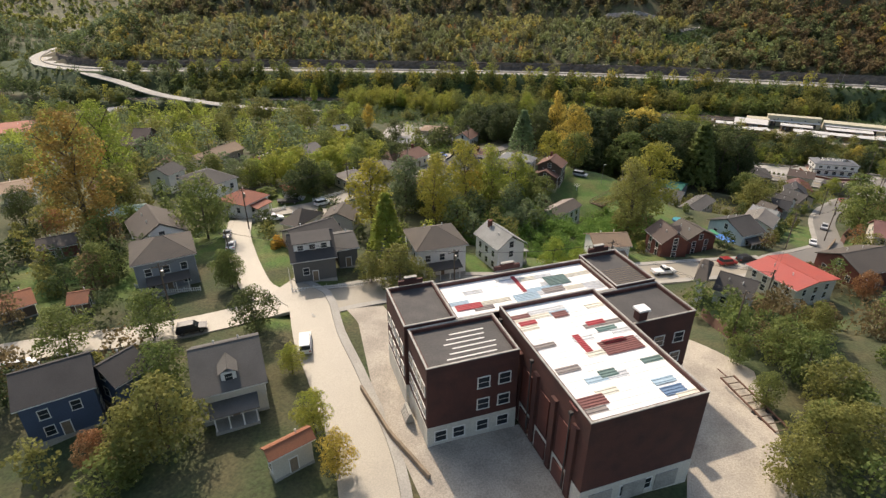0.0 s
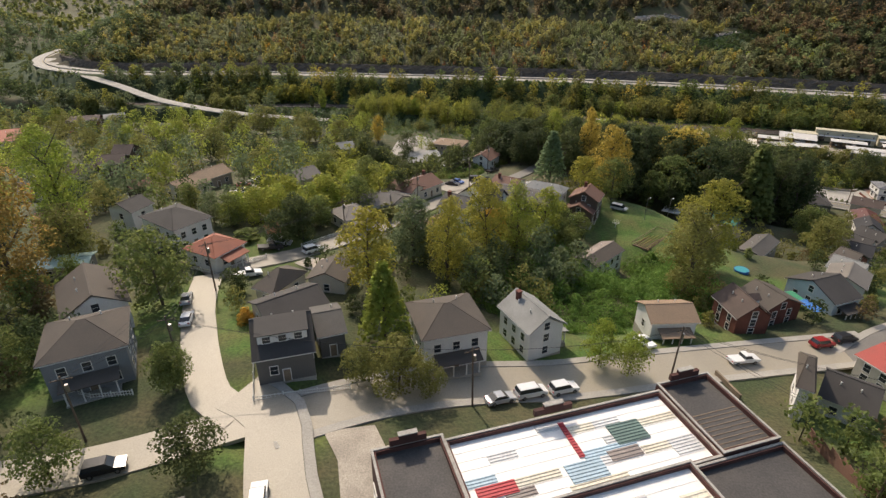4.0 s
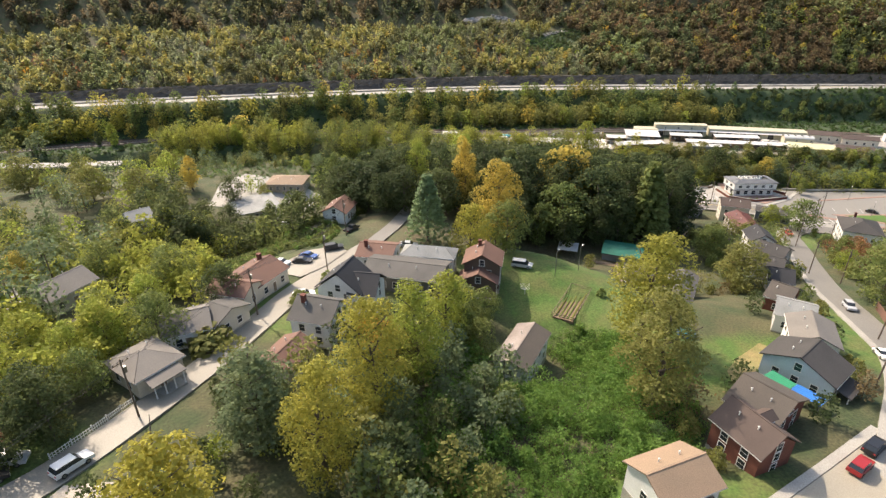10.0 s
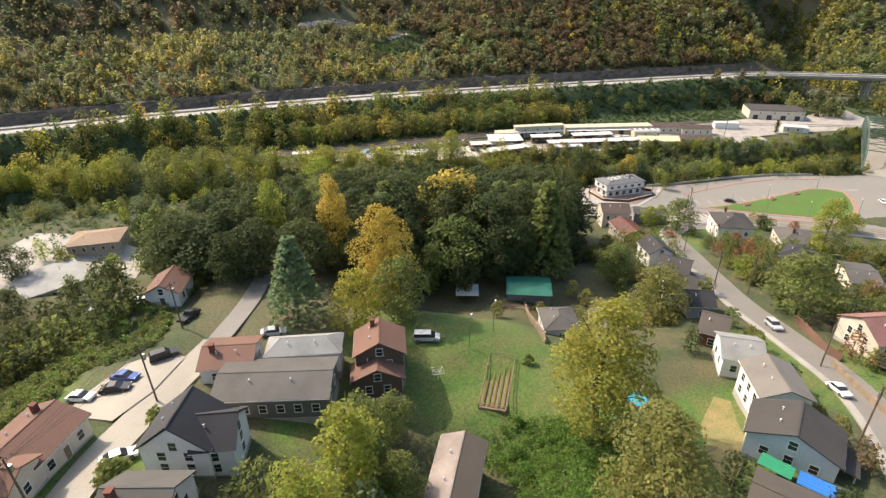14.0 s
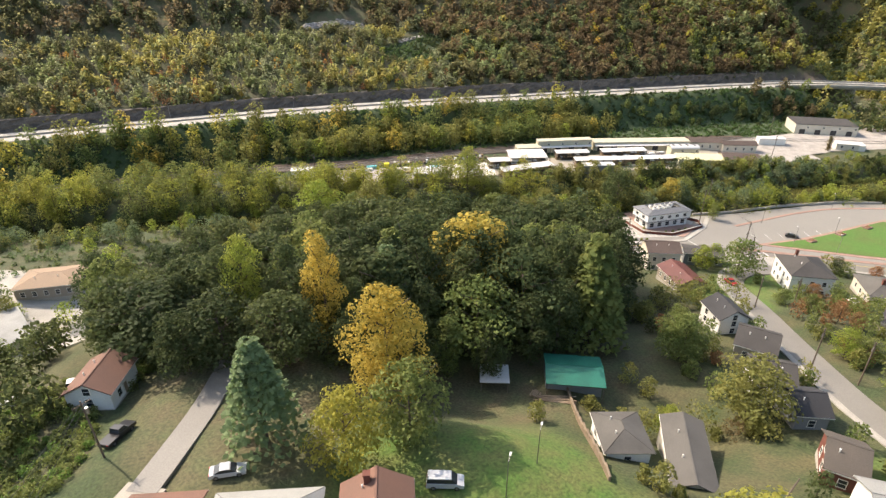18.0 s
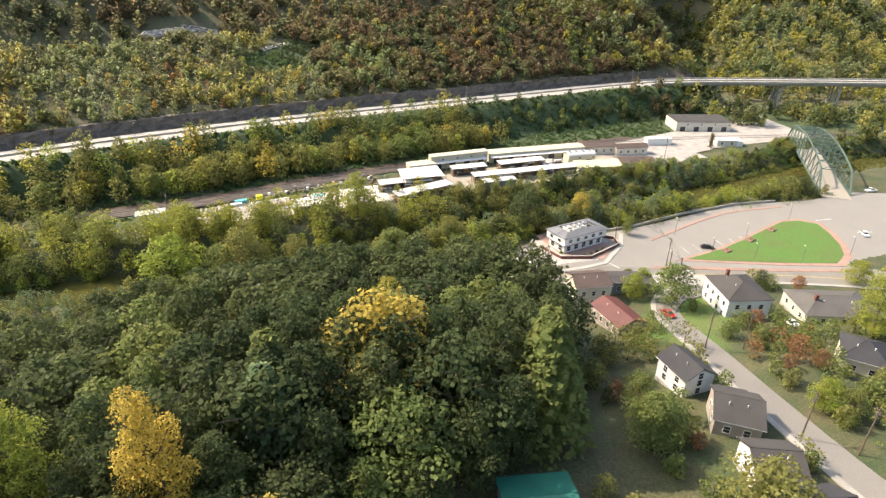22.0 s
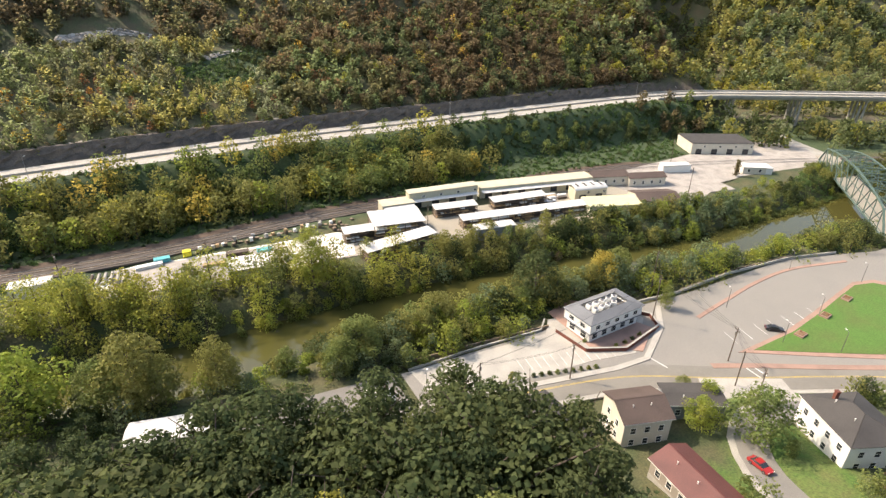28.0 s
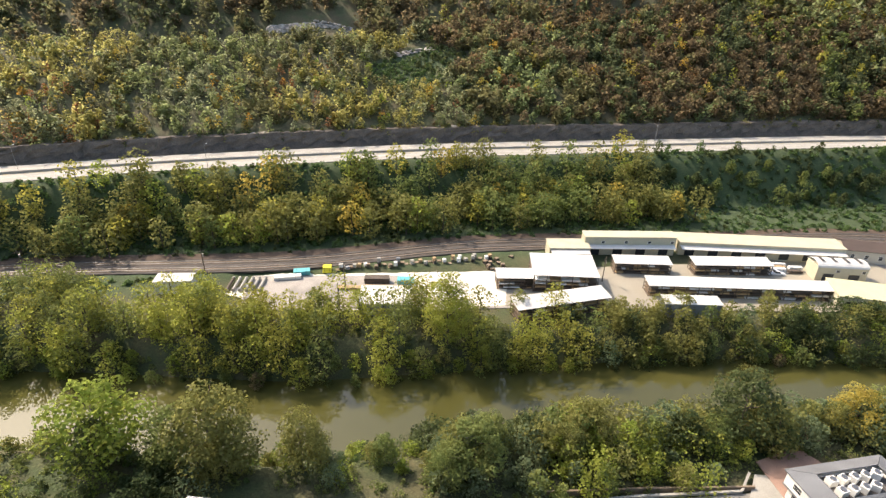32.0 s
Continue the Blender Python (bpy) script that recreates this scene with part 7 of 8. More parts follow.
def profile_mesh(name, pts, width, mat, taper=0.0):
    """A body from its side outline, narrowing with height by taper."""
    bm = bmesh.new()
    top = max(p[1] for p in pts)
    for s in (1,):
        l_ = [bm.verts.new((p[0], -width / 2 * (1 - taper * (p[1] / top) ** 2), p[1])) for p in pts]
        r_ = [bm.verts.new((p[0], width / 2 * (1 - taper * (p[1] / top) ** 2), p[1])) for p in pts]
    bm.faces.new(l_)
    bm.faces.new(r_[::-1])
    k = len(pts)
    for i in range(k):
        bm.faces.new((l_[i], r_[i], r_[(i + 1) % k], l_[(i + 1) % k]))
    bmesh.ops.recalc_face_normals(bm, faces=bm.faces[:])
    me = bpy.data.meshes.new(name)
    bm.to_mesh(me)
    bm.free()
    me.materials.append(MATS[mat])
    return me


def tube_mesh(name, mat, r, w, seg=14):
    bm = bmesh.new()
    add_tube(bm, (0, -w / 2, 0), (0, w / 2, 0), r, r, seg)
    me = bpy.data.meshes.new(name)
    bm.to_mesh(me)
    bm.free()
    me.materials.append(MATS[mat])
    return me


TYRE, RIM = tube_mesh("tyre", "rubber", 0.35, 0.24), tube_mesh("rim", "steel", 0.21, 0.26)
LAMP = box_mesh("headlight", "whitepaint", (0, 0, 0, 0.08, 0.38, 0.16))
TAIL = box_mesh("tail_light", "sheet_red", (0, 0, 0, 0.08, 0.3, 0.18))
CARS = {
    "sedan": (4.7, 1.82, [(-2.35, 0.35), (2.3, 0.35), (2.35, 0.7), (1.2, 0.92), (-1.9, 0.98), (-2.33, 0.8)], [(1.15, 0.92), (0.35, 1.40), (-0.95, 1.42), (-1.75, 0.97)], [(0.42, 1.36), (0.30, 1.46), (-0.9, 1.47), (-1.02, 1.37)]),
    "suv": (4.8, 1.9, [(-2.4, 0.4), (2.35, 0.4), (2.4, 0.85), (1.2, 1.05), (-2.35, 1.08)], [(1.15, 1.05), (0.5, 1.68), (-2.05, 1.70), (-2.33, 1.08)], [(0.5, 1.66), (0.4, 1.78), (-2.0, 1.79), (-2.08, 1.67)]),
    "van": (5.1, 1.95, [(-2.55, 0.4), (2.5, 0.4), (2.55, 0.9), (1.7, 1.12), (-2.52, 1.15)], [(1.65, 1.12), (0.9, 1.80), (-2.3, 1.84), (-2.5, 1.15)], [(0.9, 1.78), (0.8, 1.92), (-2.25, 1.94), (-2.34, 1.80)]),
    "pickup": (5.6, 1.95, [(-2.8, 0.45), (2.75, 0.45), (2.8, 0.9), (1.4, 1.12), (-0.5, 1.14), (-0.5, 0.98), (-2.8, 0.98)], [(1.3, 1.12), (0.7, 1.72), (-0.4, 1.74), (-0.5, 1.13)], [(0.7, 1.70), (0.6, 1.80), (-0.4, 1.81), (-0.45, 1.71)]),
}
CARMESH = {k: (profile_mesh("body", b, w, "paint_white", 0.06), profile_mesh("cabin_glass", g, w * 0.90, "glass_dark", 0.12), profile_mesh("roof_panel", r, w * 0.78, "paint_white", 0.0)) for k, (ln, w, b, g, r) in CARS.items()}


def car(x, y, heading, colour, kind):
    ln, w = CARS[kind][:2]
    h = radians(heading)
    f = ground([x + math.cos(h) * 1.5, x - math.cos(h) * 1.5], [y + math.sin(h) * 1.5, y - math.sin(h) * 1.5])
    pitch = -math.degrees(math.atan2(float(f[0] - f[1]), 3.0))
    on = 0.12 if not (150 < x < 350 and 190 < y < 295) else 0.18
    t = thing({"pickup": "pickup_truck", "suv": "suv", "van": "van"}.get(kind, "car"), pose(x, y, float(f.mean()) + on, 0, pitch, heading), f"{colour} {({'sedan': 'saloon car', 'suv': 'estate car', 'van': 'passenger van', 'pickup': 'pickup truck'})[kind]} parked on the ground", "car", "parked cars")
    body, glass, roof = CARMESH[kind]
    for nm, me_ in (("body", body), ("roof_panel", roof)):
        o = mesh_part(nm, me_, t)
        o.material_slots[0].link = "OBJECT"
        o.material_slots[0].material = MATS["paint_" + colour]
    mesh_part("cabin_glass", glass, t)
    for i in (-1, 1):
        for s in (-1, 1):
            wl_ = mesh_part("tyre", TYRE, t, pose(i * ln * 0.31, s * (w / 2 - 0.10), 0.35))
            mesh_part("rim", RIM, wl_)
    for s in (-1, 1):
        mesh_part("headlight", LAMP, t, pose(ln / 2 - 0.02, s * w * 0.34, 0.72))
        mesh_part("tail_light", TAIL, t, pose(-ln / 2 + 0.02, s * w * 0.38, 0.85))


# ---- poles and lamps ----
POLES = []


def utility_pole(x, y, h=10.5):
    z = float(ground(x, y)[0])
    a = trng.uniform(-20, 20) + 30
    t = thing("utility_pole", pose(x, y, z, 0, trng.uniform(-1.5, 1.5), a), "weathered wooden utility pole with a crossarm", "pole", "utility poles")
    bm = bmesh.new()
    add_tube(bm, (0, 0, -0.6), (0, 0, h), 0.17, 0.11, 8)
    part("pole", bm, "pole", t)
    bm = bmesh.new()
    add_box(bm, 0, 0.12, h - 0.7, 2.4, 0.1, 0.12)
    arm = part("crossarm", bm, "pole", t)
    for u in (-1.05, -0.4, 0.4, 1.05):
        bm = bmesh.new()
        add_tube(bm, (u, 0.12, h - 0.64), (u, 0.12, h - 0.42), 0.06, 0.04, 8)
        part("insulator", bm, "glass_dark", arm)
    bm = bmesh.new()
    add_tube(bm, (0.3, 0, h - 2.4), (0.3, 0, h - 1.4), 0.24, 0.24, 10)
    part("transformer", bm, "steel", t)
    POLES.append((x, y, z + h - 0.5))


def street_lamp(x, y, h=6.5):
    z = float(ground(x, y)[0])
    t = thing("street_lamp", pose(x, y, z, 0, 0, 40), "slim dark street lamp on a metal post", "lamp", "street lamps")
    bm = bmesh.new()
    add_tube(bm, (0, 0, -0.3), (0, 0, h), 0.09, 0.06, 8)
    part("post", bm, "steel", t)
    bm = bmesh.new()
    add_tube(bm, (0, 0, h - 0.1), (1.0, 0, h + 0.15), 0.05, 0.04, 6)
    part("arm", bm, "steel", t)
    bm = bmesh.new()
    add_box(bm, 1.15, 0, h + 0.12, 0.6, 0.26, 0.14)
    part("lamp_head", bm, "whitepaint", t)


yard_shed(202.9, 356.4, -28, 19.6, 13.6, 6, "racks")
yard_shed(188.3, 360.8, -25, 11.4, 5.6, 4, "racks")
yard_shed(192.4, 343.0, -10, 28.3, 6.2, 4.5, "racks")
yard_shed(231.0, 352.2, -27, 18.3, 5.2, 4, "racks")
yard_shed(257.4, 340.0, -25, 25.3, 5.4, 4, "racks")
yard_shed(247.5, 328.9, -27, 55.5, 5.3, 4, "racks")
yard_shed(225.7, 327.3, -27, 16.0, 3.1, 4.5, "walls")
yard_shed(280.0, 308.9, -38, 23.1, 10.7, 4.5, "yellow")
yard_shed(286.5, 323.9, -30, 15.7, 6.6, 5.5, "barrel")
yard_shed(235.2, 363.4, -24, 31.3, 4.1, 6.5, "store")
yard_shed(214.7, 369.5, -24, 13.8, 6.9, 4.2, "store")
yard_shed(276.2, 345.0, -29, 55.2, 7.8, 4.8, "store")
yard_shed(311.0, 328.2, -37, 18.8, 10.2, 4, "brown")
yard_shed(322.8, 314.8, -36, 19.2, 7.6, 4, "brown")
yard_shed(300.6, 299.7, -40, 18.7, 14.1, 4, "brown")
yard_shed(350.4, 311.8, -38, 15.1, 4.9, 3.5, "container")
yard_shed(406.1, 312.6, -46, 34.6, 20.5, 6, "warehouse")
yard_shed(379.2, 282.5, -50, 13.7, 8.3, 3, "container")
yard_shed(95.1, 396.6, -21, 10.8, 4.3, 4, "container")
office(201.1, 268.8, -105, 10.0, 19.7, 7.2)
flat_shelter(76.3, 211.2, -34, 5.9, 5.3, 2.6, "white")
flat_shelter(89.8, 202.8, -38, 11.5, 9.5, 3.4, "green")
garden_frame(55.7, 171.7, -45, 4.8, 14.2, 0.3)
pool(73.8, 155.5, -28, 2.9, 3.6, 0.6)
car(-22.0, 70.4, 103, "white", "van")
car(-41.9, 74.6, 20, "black", "suv")
car(-64.3, 65.0, 41, "white", "suv")
car(-46.3, 105.8, 106, "white", "sedan")
car(-49.8, 113.1, 110, "silver", "sedan")
car(49.8, 107.0, 14, "white", "pickup")
car(6.4, 91.9, 26, "silver", "sedan")
car(11.2, 94.0, 23, "white", "van")
car(16.5, 95.7, 23, "white", "suv")
car(33.8, 110.7, -69, "white", "sedan")
car(-43.0, 125.2, 30, "white", "pickup")
car(-43.0, 139.6, 22, "black", "pickup")
car(-41.9, 142.8, -0, "silver", "pickup")
car(-33.4, 140.0, 46, "white", "suv")
car(-65.3, 135.8, 43, "black", "sedan")
car(-67.4, 188.0, 0, "white", "pickup")
car(-69.8, 194.3, 13, "red", "sedan")
car(-66.4, 198.7, -7, "white", "pickup")
car(49.4, 186.1, -33, "silver", "van")
car(-0.4, 201.2, -41, "blue", "sedan")
car(-2.0, 198.5, -24, "black", "sedan")
car(-6.9, 199.5, -39, "white", "sedan")
car(5.9, 204.1, 1, "black", "suv")
car(24.5, 201.5, -15, "silver", "sedan")
car(-2.6, 180.7, 3, "white", "sedan")
car(4.8, 249.7, -8, "white", "van")
car(-6.0, 247.8, 73, "white", "suv")
car(68.0, 114.2, 18, "red", "suv")
car(73.8, 116.6, 18, "black", "suv")
car(121.7, 157.3, -127, "silver", "suv")
car(104.6, 137.4, -123, "white", "sedan")
car(194.3, 158.4, -116, "blue", "van")
car(12.0, 217.8, 48, "black", "pickup")
car(174.6, 221.0, -116, "red", "sedan")
car(232.7, 233.5, -60, "black", "sedan")
car(287.3, 196.6, -143, "white", "sedan")
car(345.6, 206.0, -32, "white", "pickup")
car(194.4, 195.5, -130, "white", "sedan")
car(270.3, 332.6, -29, "white", "pickup")
car(-280.0, 371.6, 98, "black", "sedan")
car(-276.3, 379.1, 95, "black", "sedan")
car(-256.8, 362.9, 99, "silver", "sedan")
car(-257.4, 373.9, 95, "white", "sedan")
car(-241.6, 364.5, 96, "white", "sedan")
car(-247.9, 381.9, 91, "red", "sedan")
car(-261.5, 354.9, 102, "white", "sedan")
car(-236.0, 372.5, 92, "silver", "sedan")
car(-233.3, 379.9, 90, "white", "sedan")
car(-235.1, 350.2, 98, "red", "sedan")
utility_pole(2.3, 90.5)
utility_pole(35.0, 100.7)
utility_pole(-46.3, 117.6)
utility_pole(-40.5, 91.7)
utility_pole(-27.5, 148.7)
utility_pole(-11.7, 175.2)
utility_pole(3.3, 191.8)
utility_pole(10.2, 213.9)
utility_pole(135.9, 180.0)
utility_pole(137.8, 172.0)
utility_pole(112.5, 143.7)
utility_pole(91.6, 129.3)
utility_pole(160.5, 205.7)
utility_pole(166.2, 199.1)
utility_pole(200.4, 233.2)
utility_pole(175.3, 262.7)
utility_pole(209.5, 237.8)
utility_pole(154.6, 273.9)
utility_pole(194.2, 227.4)
utility_pole(48.2, 73.8)
utility_pole(63.3, 90.4)
utility_pole(-47.4, 79.3)
utility_pole(213.3, 259.7, 15)
utility_pole(227.4, 266.8, 15)
utility_pole(315.7, 291.1, 15)
utility_pole(356.1, 316.4, 15)
street_lamp(235.6, 247.1)
street_lamp(275.7, 240.5)
street_lamp(249.8, 226.5)
street_lamp(234.0, 218.0)
street_lamp(227.9, 230.1)
street_lamp(147.2, 283.3)
street_lamp(177.6, 263.9)
street_lamp(244.0, 206.0)
street_lamp(282.1, 221.4)
street_lamp(264.5, 196.2)
street_lamp(55.8, 180.9)
street_lamp(63.8, 183.9)
street_lamp(48.5, 475.2, 9)
street_lamp(110.6, 452.3, 9)
street_lamp(299.6, 419.7, 9)
street_lamp(289.8, 411.0, 9)
street_lamp(420.8, 370.5, 9)
street_lamp(437.5, 352.5, 9)
utility_pole(54.5, 422.5, 9)
utility_pole(103.4, 402.2, 9)
utility_pole(214.9, 351.5, 9)
utility_pole(140.7, 379.5, 9)

# wires between neighbouring poles
def wire(a, b):
    me = bpy.data.curves.new("overhead_wire", "CURVE")
    me.dimensions, me.bevel_depth = "3D", 0.022
    s = me.splines.new("POLY")
    s.points.add(10)
    for i in range(11):
        f = i / 10
        p = Vector(a).lerp(Vector(b), f)
        s.points[i].co = (p.x, p.y, p.z - 1.4 * 4 * f * (1 - f) * (Vector(b) - Vector(a)).length / 45, 1)
    me.materials.append(MATS["rubber"])
    tagged(new("overhead_wire", me), "thin black overhead wire between two poles", "wire", "overhead wires")


linked = set()
for i, p in enumerate(POLES):
    order = sorted((j for j in range(len(POLES)) if j != i), key=lambda j: (POLES[j][0] - p[0]) ** 2 + (POLES[j][1] - p[1]) ** 2)
    for j in order[:2]:
        d = math.dist(p[:2], POLES[j][:2])
        if 8 < d < 62 and (min(i, j), max(i, j)) not in linked:
            linked.add((min(i, j), max(i, j)))
            for off in (-0.4, 0.4):
                wire((p[0] + off, p[1], p[2]), (POLES[j][0] + off, POLES[j][1], POLES[j][2]))


# ---- fences and garden walls ----
PICKET = box_mesh("picket", "whitepaint", (0, 0, 0.45, 0.10, 0.03, 0.9))
FPOST = box_mesh("fence_post", "whitepaint", (0, 0, 0.5, 0.13, 0.13, 1.15))


def fence(pts, style, label):
    """A fence along a line on the ground: pickets, boards or a low wall."""
    line = densify([(x, y, 0) for x, y in pts], 2.2)
    zz = ground(line[:, 0], line[:, 1])
    t = thing("fence" if style != "wall" else "garden_wall", pose(line[0][0], line[0][1], float(zz[0])), label, "fence" if style != "wall" else "wall")
    o = Vector((line[0][0], line[0][1], float(zz[0])))
    for i in range(len(line)):
        p = Vector((line[i][0], line[i][1], float(zz[i]))) - o
        if style == "picket":
            mesh_part("fence_post", FPOST, t, Matrix.Translation(p))
        if i + 1 < len(line):
            q = Vector((line[i + 1][0], line[i + 1][1], float(zz[i + 1]))) - o
            if style == "picket":
                for h in (0.3, 0.75):
                    bm = bmesh.new()
                    add_beam(bm, p + Vector((0, 0, h)), q + Vector((0, 0, h)), 0.05, 0.09)
                    part("rail", bm, "whitepaint", t)
                for k in range(1, 7):
                    c = p.lerp(q, k / 7)
                    mesh_part("picket", PICKET, t, Matrix.Translation(c) @ Matrix.Rotation(math.atan2((q - p).y, (q - p).x), 4, "Z"))
            else:
                h, w, mt = (0.9, 0.35, "wood") if style == "wall" else (1.7, 0.08, "roof_rustbrown")
                bm = bmesh.new()
                d = q - p
                add_box(bm, *((p + q) / 2 + Vector((0, 0, h / 2 - 0.4))), d.length, w, h + 0.8 + abs(d.z), math.atan2(d.y, d.x))
                part("panel", bm, mt, t)


fence([(-28.1, 86.6), (-24.4, 88.0), (-15.6, 91.0)], "picket", "white picket fence round a front lawn")
fence([(-28.1, 86.6), (-30.7, 94.1)], "picket", "white picket fence beside a front lawn")
fence([(-55.9, 127.3), (-50.2, 125.5), (-46.5, 130.0), (-42.6, 135.4)], "picket", "white fence round a corner garden")
fence([(-49.8, 125.8), (-46.2, 130.4), (-42.4, 135.0)], "picket", "white fence along the street")
fence([(-36.7, 142.5), (-33.0, 147.1), (-28.9, 152.8)], "picket", "white fence along the street")
fence([(129.1, 156.3), (118.4, 145.1), (117.7, 142.5)], "board", "rust-brown board fence beside the road")
fence([(114.9, 142.8), (106.5, 133.5), (100.9, 126.9), (102.8, 124.5)], "wall", "timber retaining wall beside the road")
fence([(50.5, 88.7), (49.3, 76.3), (49.8, 71.9)], "board", "rust-brown board fence beside the drive")
fence([(151.7, 294.9), (170.8, 287.1), (190.0, 278.8)], "wall", "low wall at the edge of the car park")
fence([(235.9, 260.7), (261.2, 253.2), (286.1, 242.6)], "wall", "low wall above the river bank")
fence([(-58.9, 89.2), (-51.3, 86.8), (-45.7, 87.6)], "picket", "white porch railing of a grey house")
fence([(-11.8, 60.7), (-7.0, 52.2), (-1.6, 45.0)], "wall", "low retaining wall beside the school drive")
fence([(43.4, 103.0), (44.9, 97.2)], "wall", "low garden wall round a corner lawn")
fence([(87.7, 202.2), (80.4, 190.5), (72.4, 177.5)], "wall", "timber fence at the lawn edge")

# ---- the yard's clutter, the hillside ledge, the car park's edges ----
material("pale_stone", (0.40, 0.36, 0.31), 0.95, 0.35, 0.4, 3, 0.5, second=(0.22, 0.19, 0.16))
material("plastic_teal", (0.10, 0.40, 0.42), 0.5, 0.1)
material("plastic_yellow", (0.75, 0.68, 0.03), 0.5, 0.1)
material("ivy_brown", (0.07, 0.05, 0.035), 0.95, 0.4, 2, 9, 0.4)
krng = random.Random(21)
sheet_on_ground("pavement", [(294, 303), (301, 288), (326, 287), (352, 289), (366, 285), (407, 266), (430, 262), (452, 282), (440, 300), (404, 300), (385, 318), (350, 326), (312, 334)], 0.16, "gravel", "pale dusty gravel apron beside the railway", "pavement")
material("yard_pale", (0.66, 0.62, 0.52), 0.85, 0.15, 0.2, 4, 0.1)
flat_patch("yard_floor", [(107, 390), (130, 371), (156, 359), (180, 352), (196, 376), (189, 378), (136, 394), (119, 397)], 1.34, "yard_pale", "pale concrete floor of the timber yard", "yard")
flat_patch("yard_floor", [(180, 352), (262, 312), (300, 296), (312, 334), (250, 360), (196, 376)], 1.34, "asphalt", "grey paved floor of the timber yard", "yard")


def stone_mesh(seed, jag=0.25):
    rng = random.Random(seed)
    bm = bmesh.new()
    bmesh.ops.create_icosphere(bm, subdivisions=1, radius=0.6)
    for v in bm.verts:
        v.co = v.co * (1 + rng.uniform(-jag, jag))
        v.co.z *= 0.75
    me = bpy.data.meshes.new("stone")
    bm.to_mesh(me)
    bm.free()
    me.materials.append(MATS["pale_stone"])
    return me


STONES = [stone_mesh(s) for s in range(5)]


def ledge(x0, y0, x1, y1, drop, rows_, count):
    """A broken rock face in tiers between two points of the slope."""
    t = thing("rock_ledge", Matrix(), "pale broken rock ledge on the wooded hillside", "rock")
    for r in range(rows_):
        for i in range(count):
            f = (i + krng.uniform(-0.4, 0.4)) / (count - 1)
            x, y = x0 + (x1 - x0) * f, y0 + (y1 - y0) * f + r * 1.3
            z = float(ground(x, y)[0])
            s = krng.uniform(1.3, 2.6)
            mesh_part("stone", STONES[krng.randrange(5)], t, pose(x, y, z + 0.2 + r * 0.3, krng.uniform(-20, 20), krng.uniform(-20, 20), krng.uniform(0, 360)) @ Matrix.Diagonal((s * 1.5, s, s * drop, 1)))


ledge(154, 548.0, 175, 542.5, 1.3, 4, 14)
ledge(177, 546.5, 195, 541, 0.7, 3, 10)
ledge(209, 514, 226, 509, 0.5, 2, 9)
# loose pale rock along the top of the road cut
for x0, x1 in ((60, 90), (128, 140), (178, 186), (206, 228), (262, 268), (330, 336)):
    t = thing("rock_heap", Matrix(), "pale loose rock at the top of the road cut", "rock", "rocks of the cut")
    for i in range(int((x1 - x0) * 1.1)):
        x = krng.uniform(x0, x1)
        pts_ = [(a, b_) for a, b_ in zip(HIGHWAY[:-1], HIGHWAY[1:]) if a[0] <= x <= b_[0]][0]
        f = (x - pts_[0][0]) / (pts_[1][0] - pts_[0][0])
        y = pts_[0][1] + f * (pts_[1][1] - pts_[0][1]) + krng.uniform(16, 18)
        s = krng.uniform(0.7, 1.6)
        mesh_part("stone", STONES[krng.randrange(5)], t, pose(x, y, float(ground(x, y)[0]) + 0.2, 0, 0, krng.uniform(0, 360)) @ Matrix.Diagonal((s * 1.6, s, s * 0.7, 1)))


def pallet_stack(x, y, turn, n_, tone, load):
    z = max(1.36, float(ground(x, y)[0]))
    t = thing("pallet_stack", pose(x, y, z, 0, 0, turn), "wrapped pale load on a pallet in the yard" if load else "stack of weathered wooden pallets in the yard", "pallet", "pallets of the yard")
    for k in range(n_):
        bm = bmesh.new()
        add_box(bm, krng.uniform(-0.04, 0.04), 0, 0.07 + k * 0.16, 1.2, 1.2, 0.13, krng.uniform(-0.05, 0.05))
        bmesh.ops.inset_individual(bm, faces=[f for f in bm.faces if abs(f.normal.z) < 0.5], thickness=0.025, depth=-0.2)
        part("pallet", bm, "wood", t)
    if load:
        bm = bmesh.new()
        vs = add_box(bm, 0, 0, 0.14 + n_ * 0.16 + load / 2 - 0.14, 1.15, 1.15, load)
        bmesh.ops.bevel(bm, geom=bm.edges[:], offset=0.06, segments=1, affect="EDGES")
        part("load", bm, tone, t)


def pack(x, y, turn, L, W, h, tone, label):
    """A long strapped pack on timber bearers."""
    z = max(1.36, float(ground(x, y)[0]))
    t = thing("timber_pack", pose(x, y, z, 0, 0, turn), label, "timber", "packs of the yard")
    for s in (-0.35, 0.35):
        bm = bmesh.new()
        add_box(bm, s * L, 0, 0.06, 0.12, W, 0.12)
        part("bearer", bm, "pole", t)
    rows_ = max(2, int(h / 0.35))
    for r in range(rows_):
        bm = bmesh.new()
        add_box(bm, krng.uniform(-0.1, 0.1), 0, 0.12 + (r + 0.5) * h / rows_, L, W, h / rows_ - 0.03)
        part("layer", bm, tone, t)
    for s in (-0.3, 0.3):
        bm = bmesh.new()
        add_box(bm, s * L, 0, 0.12 + h / 2, 0.05, W + 0.04, h + 0.04)
        part("strap", bm, "rubber", t)


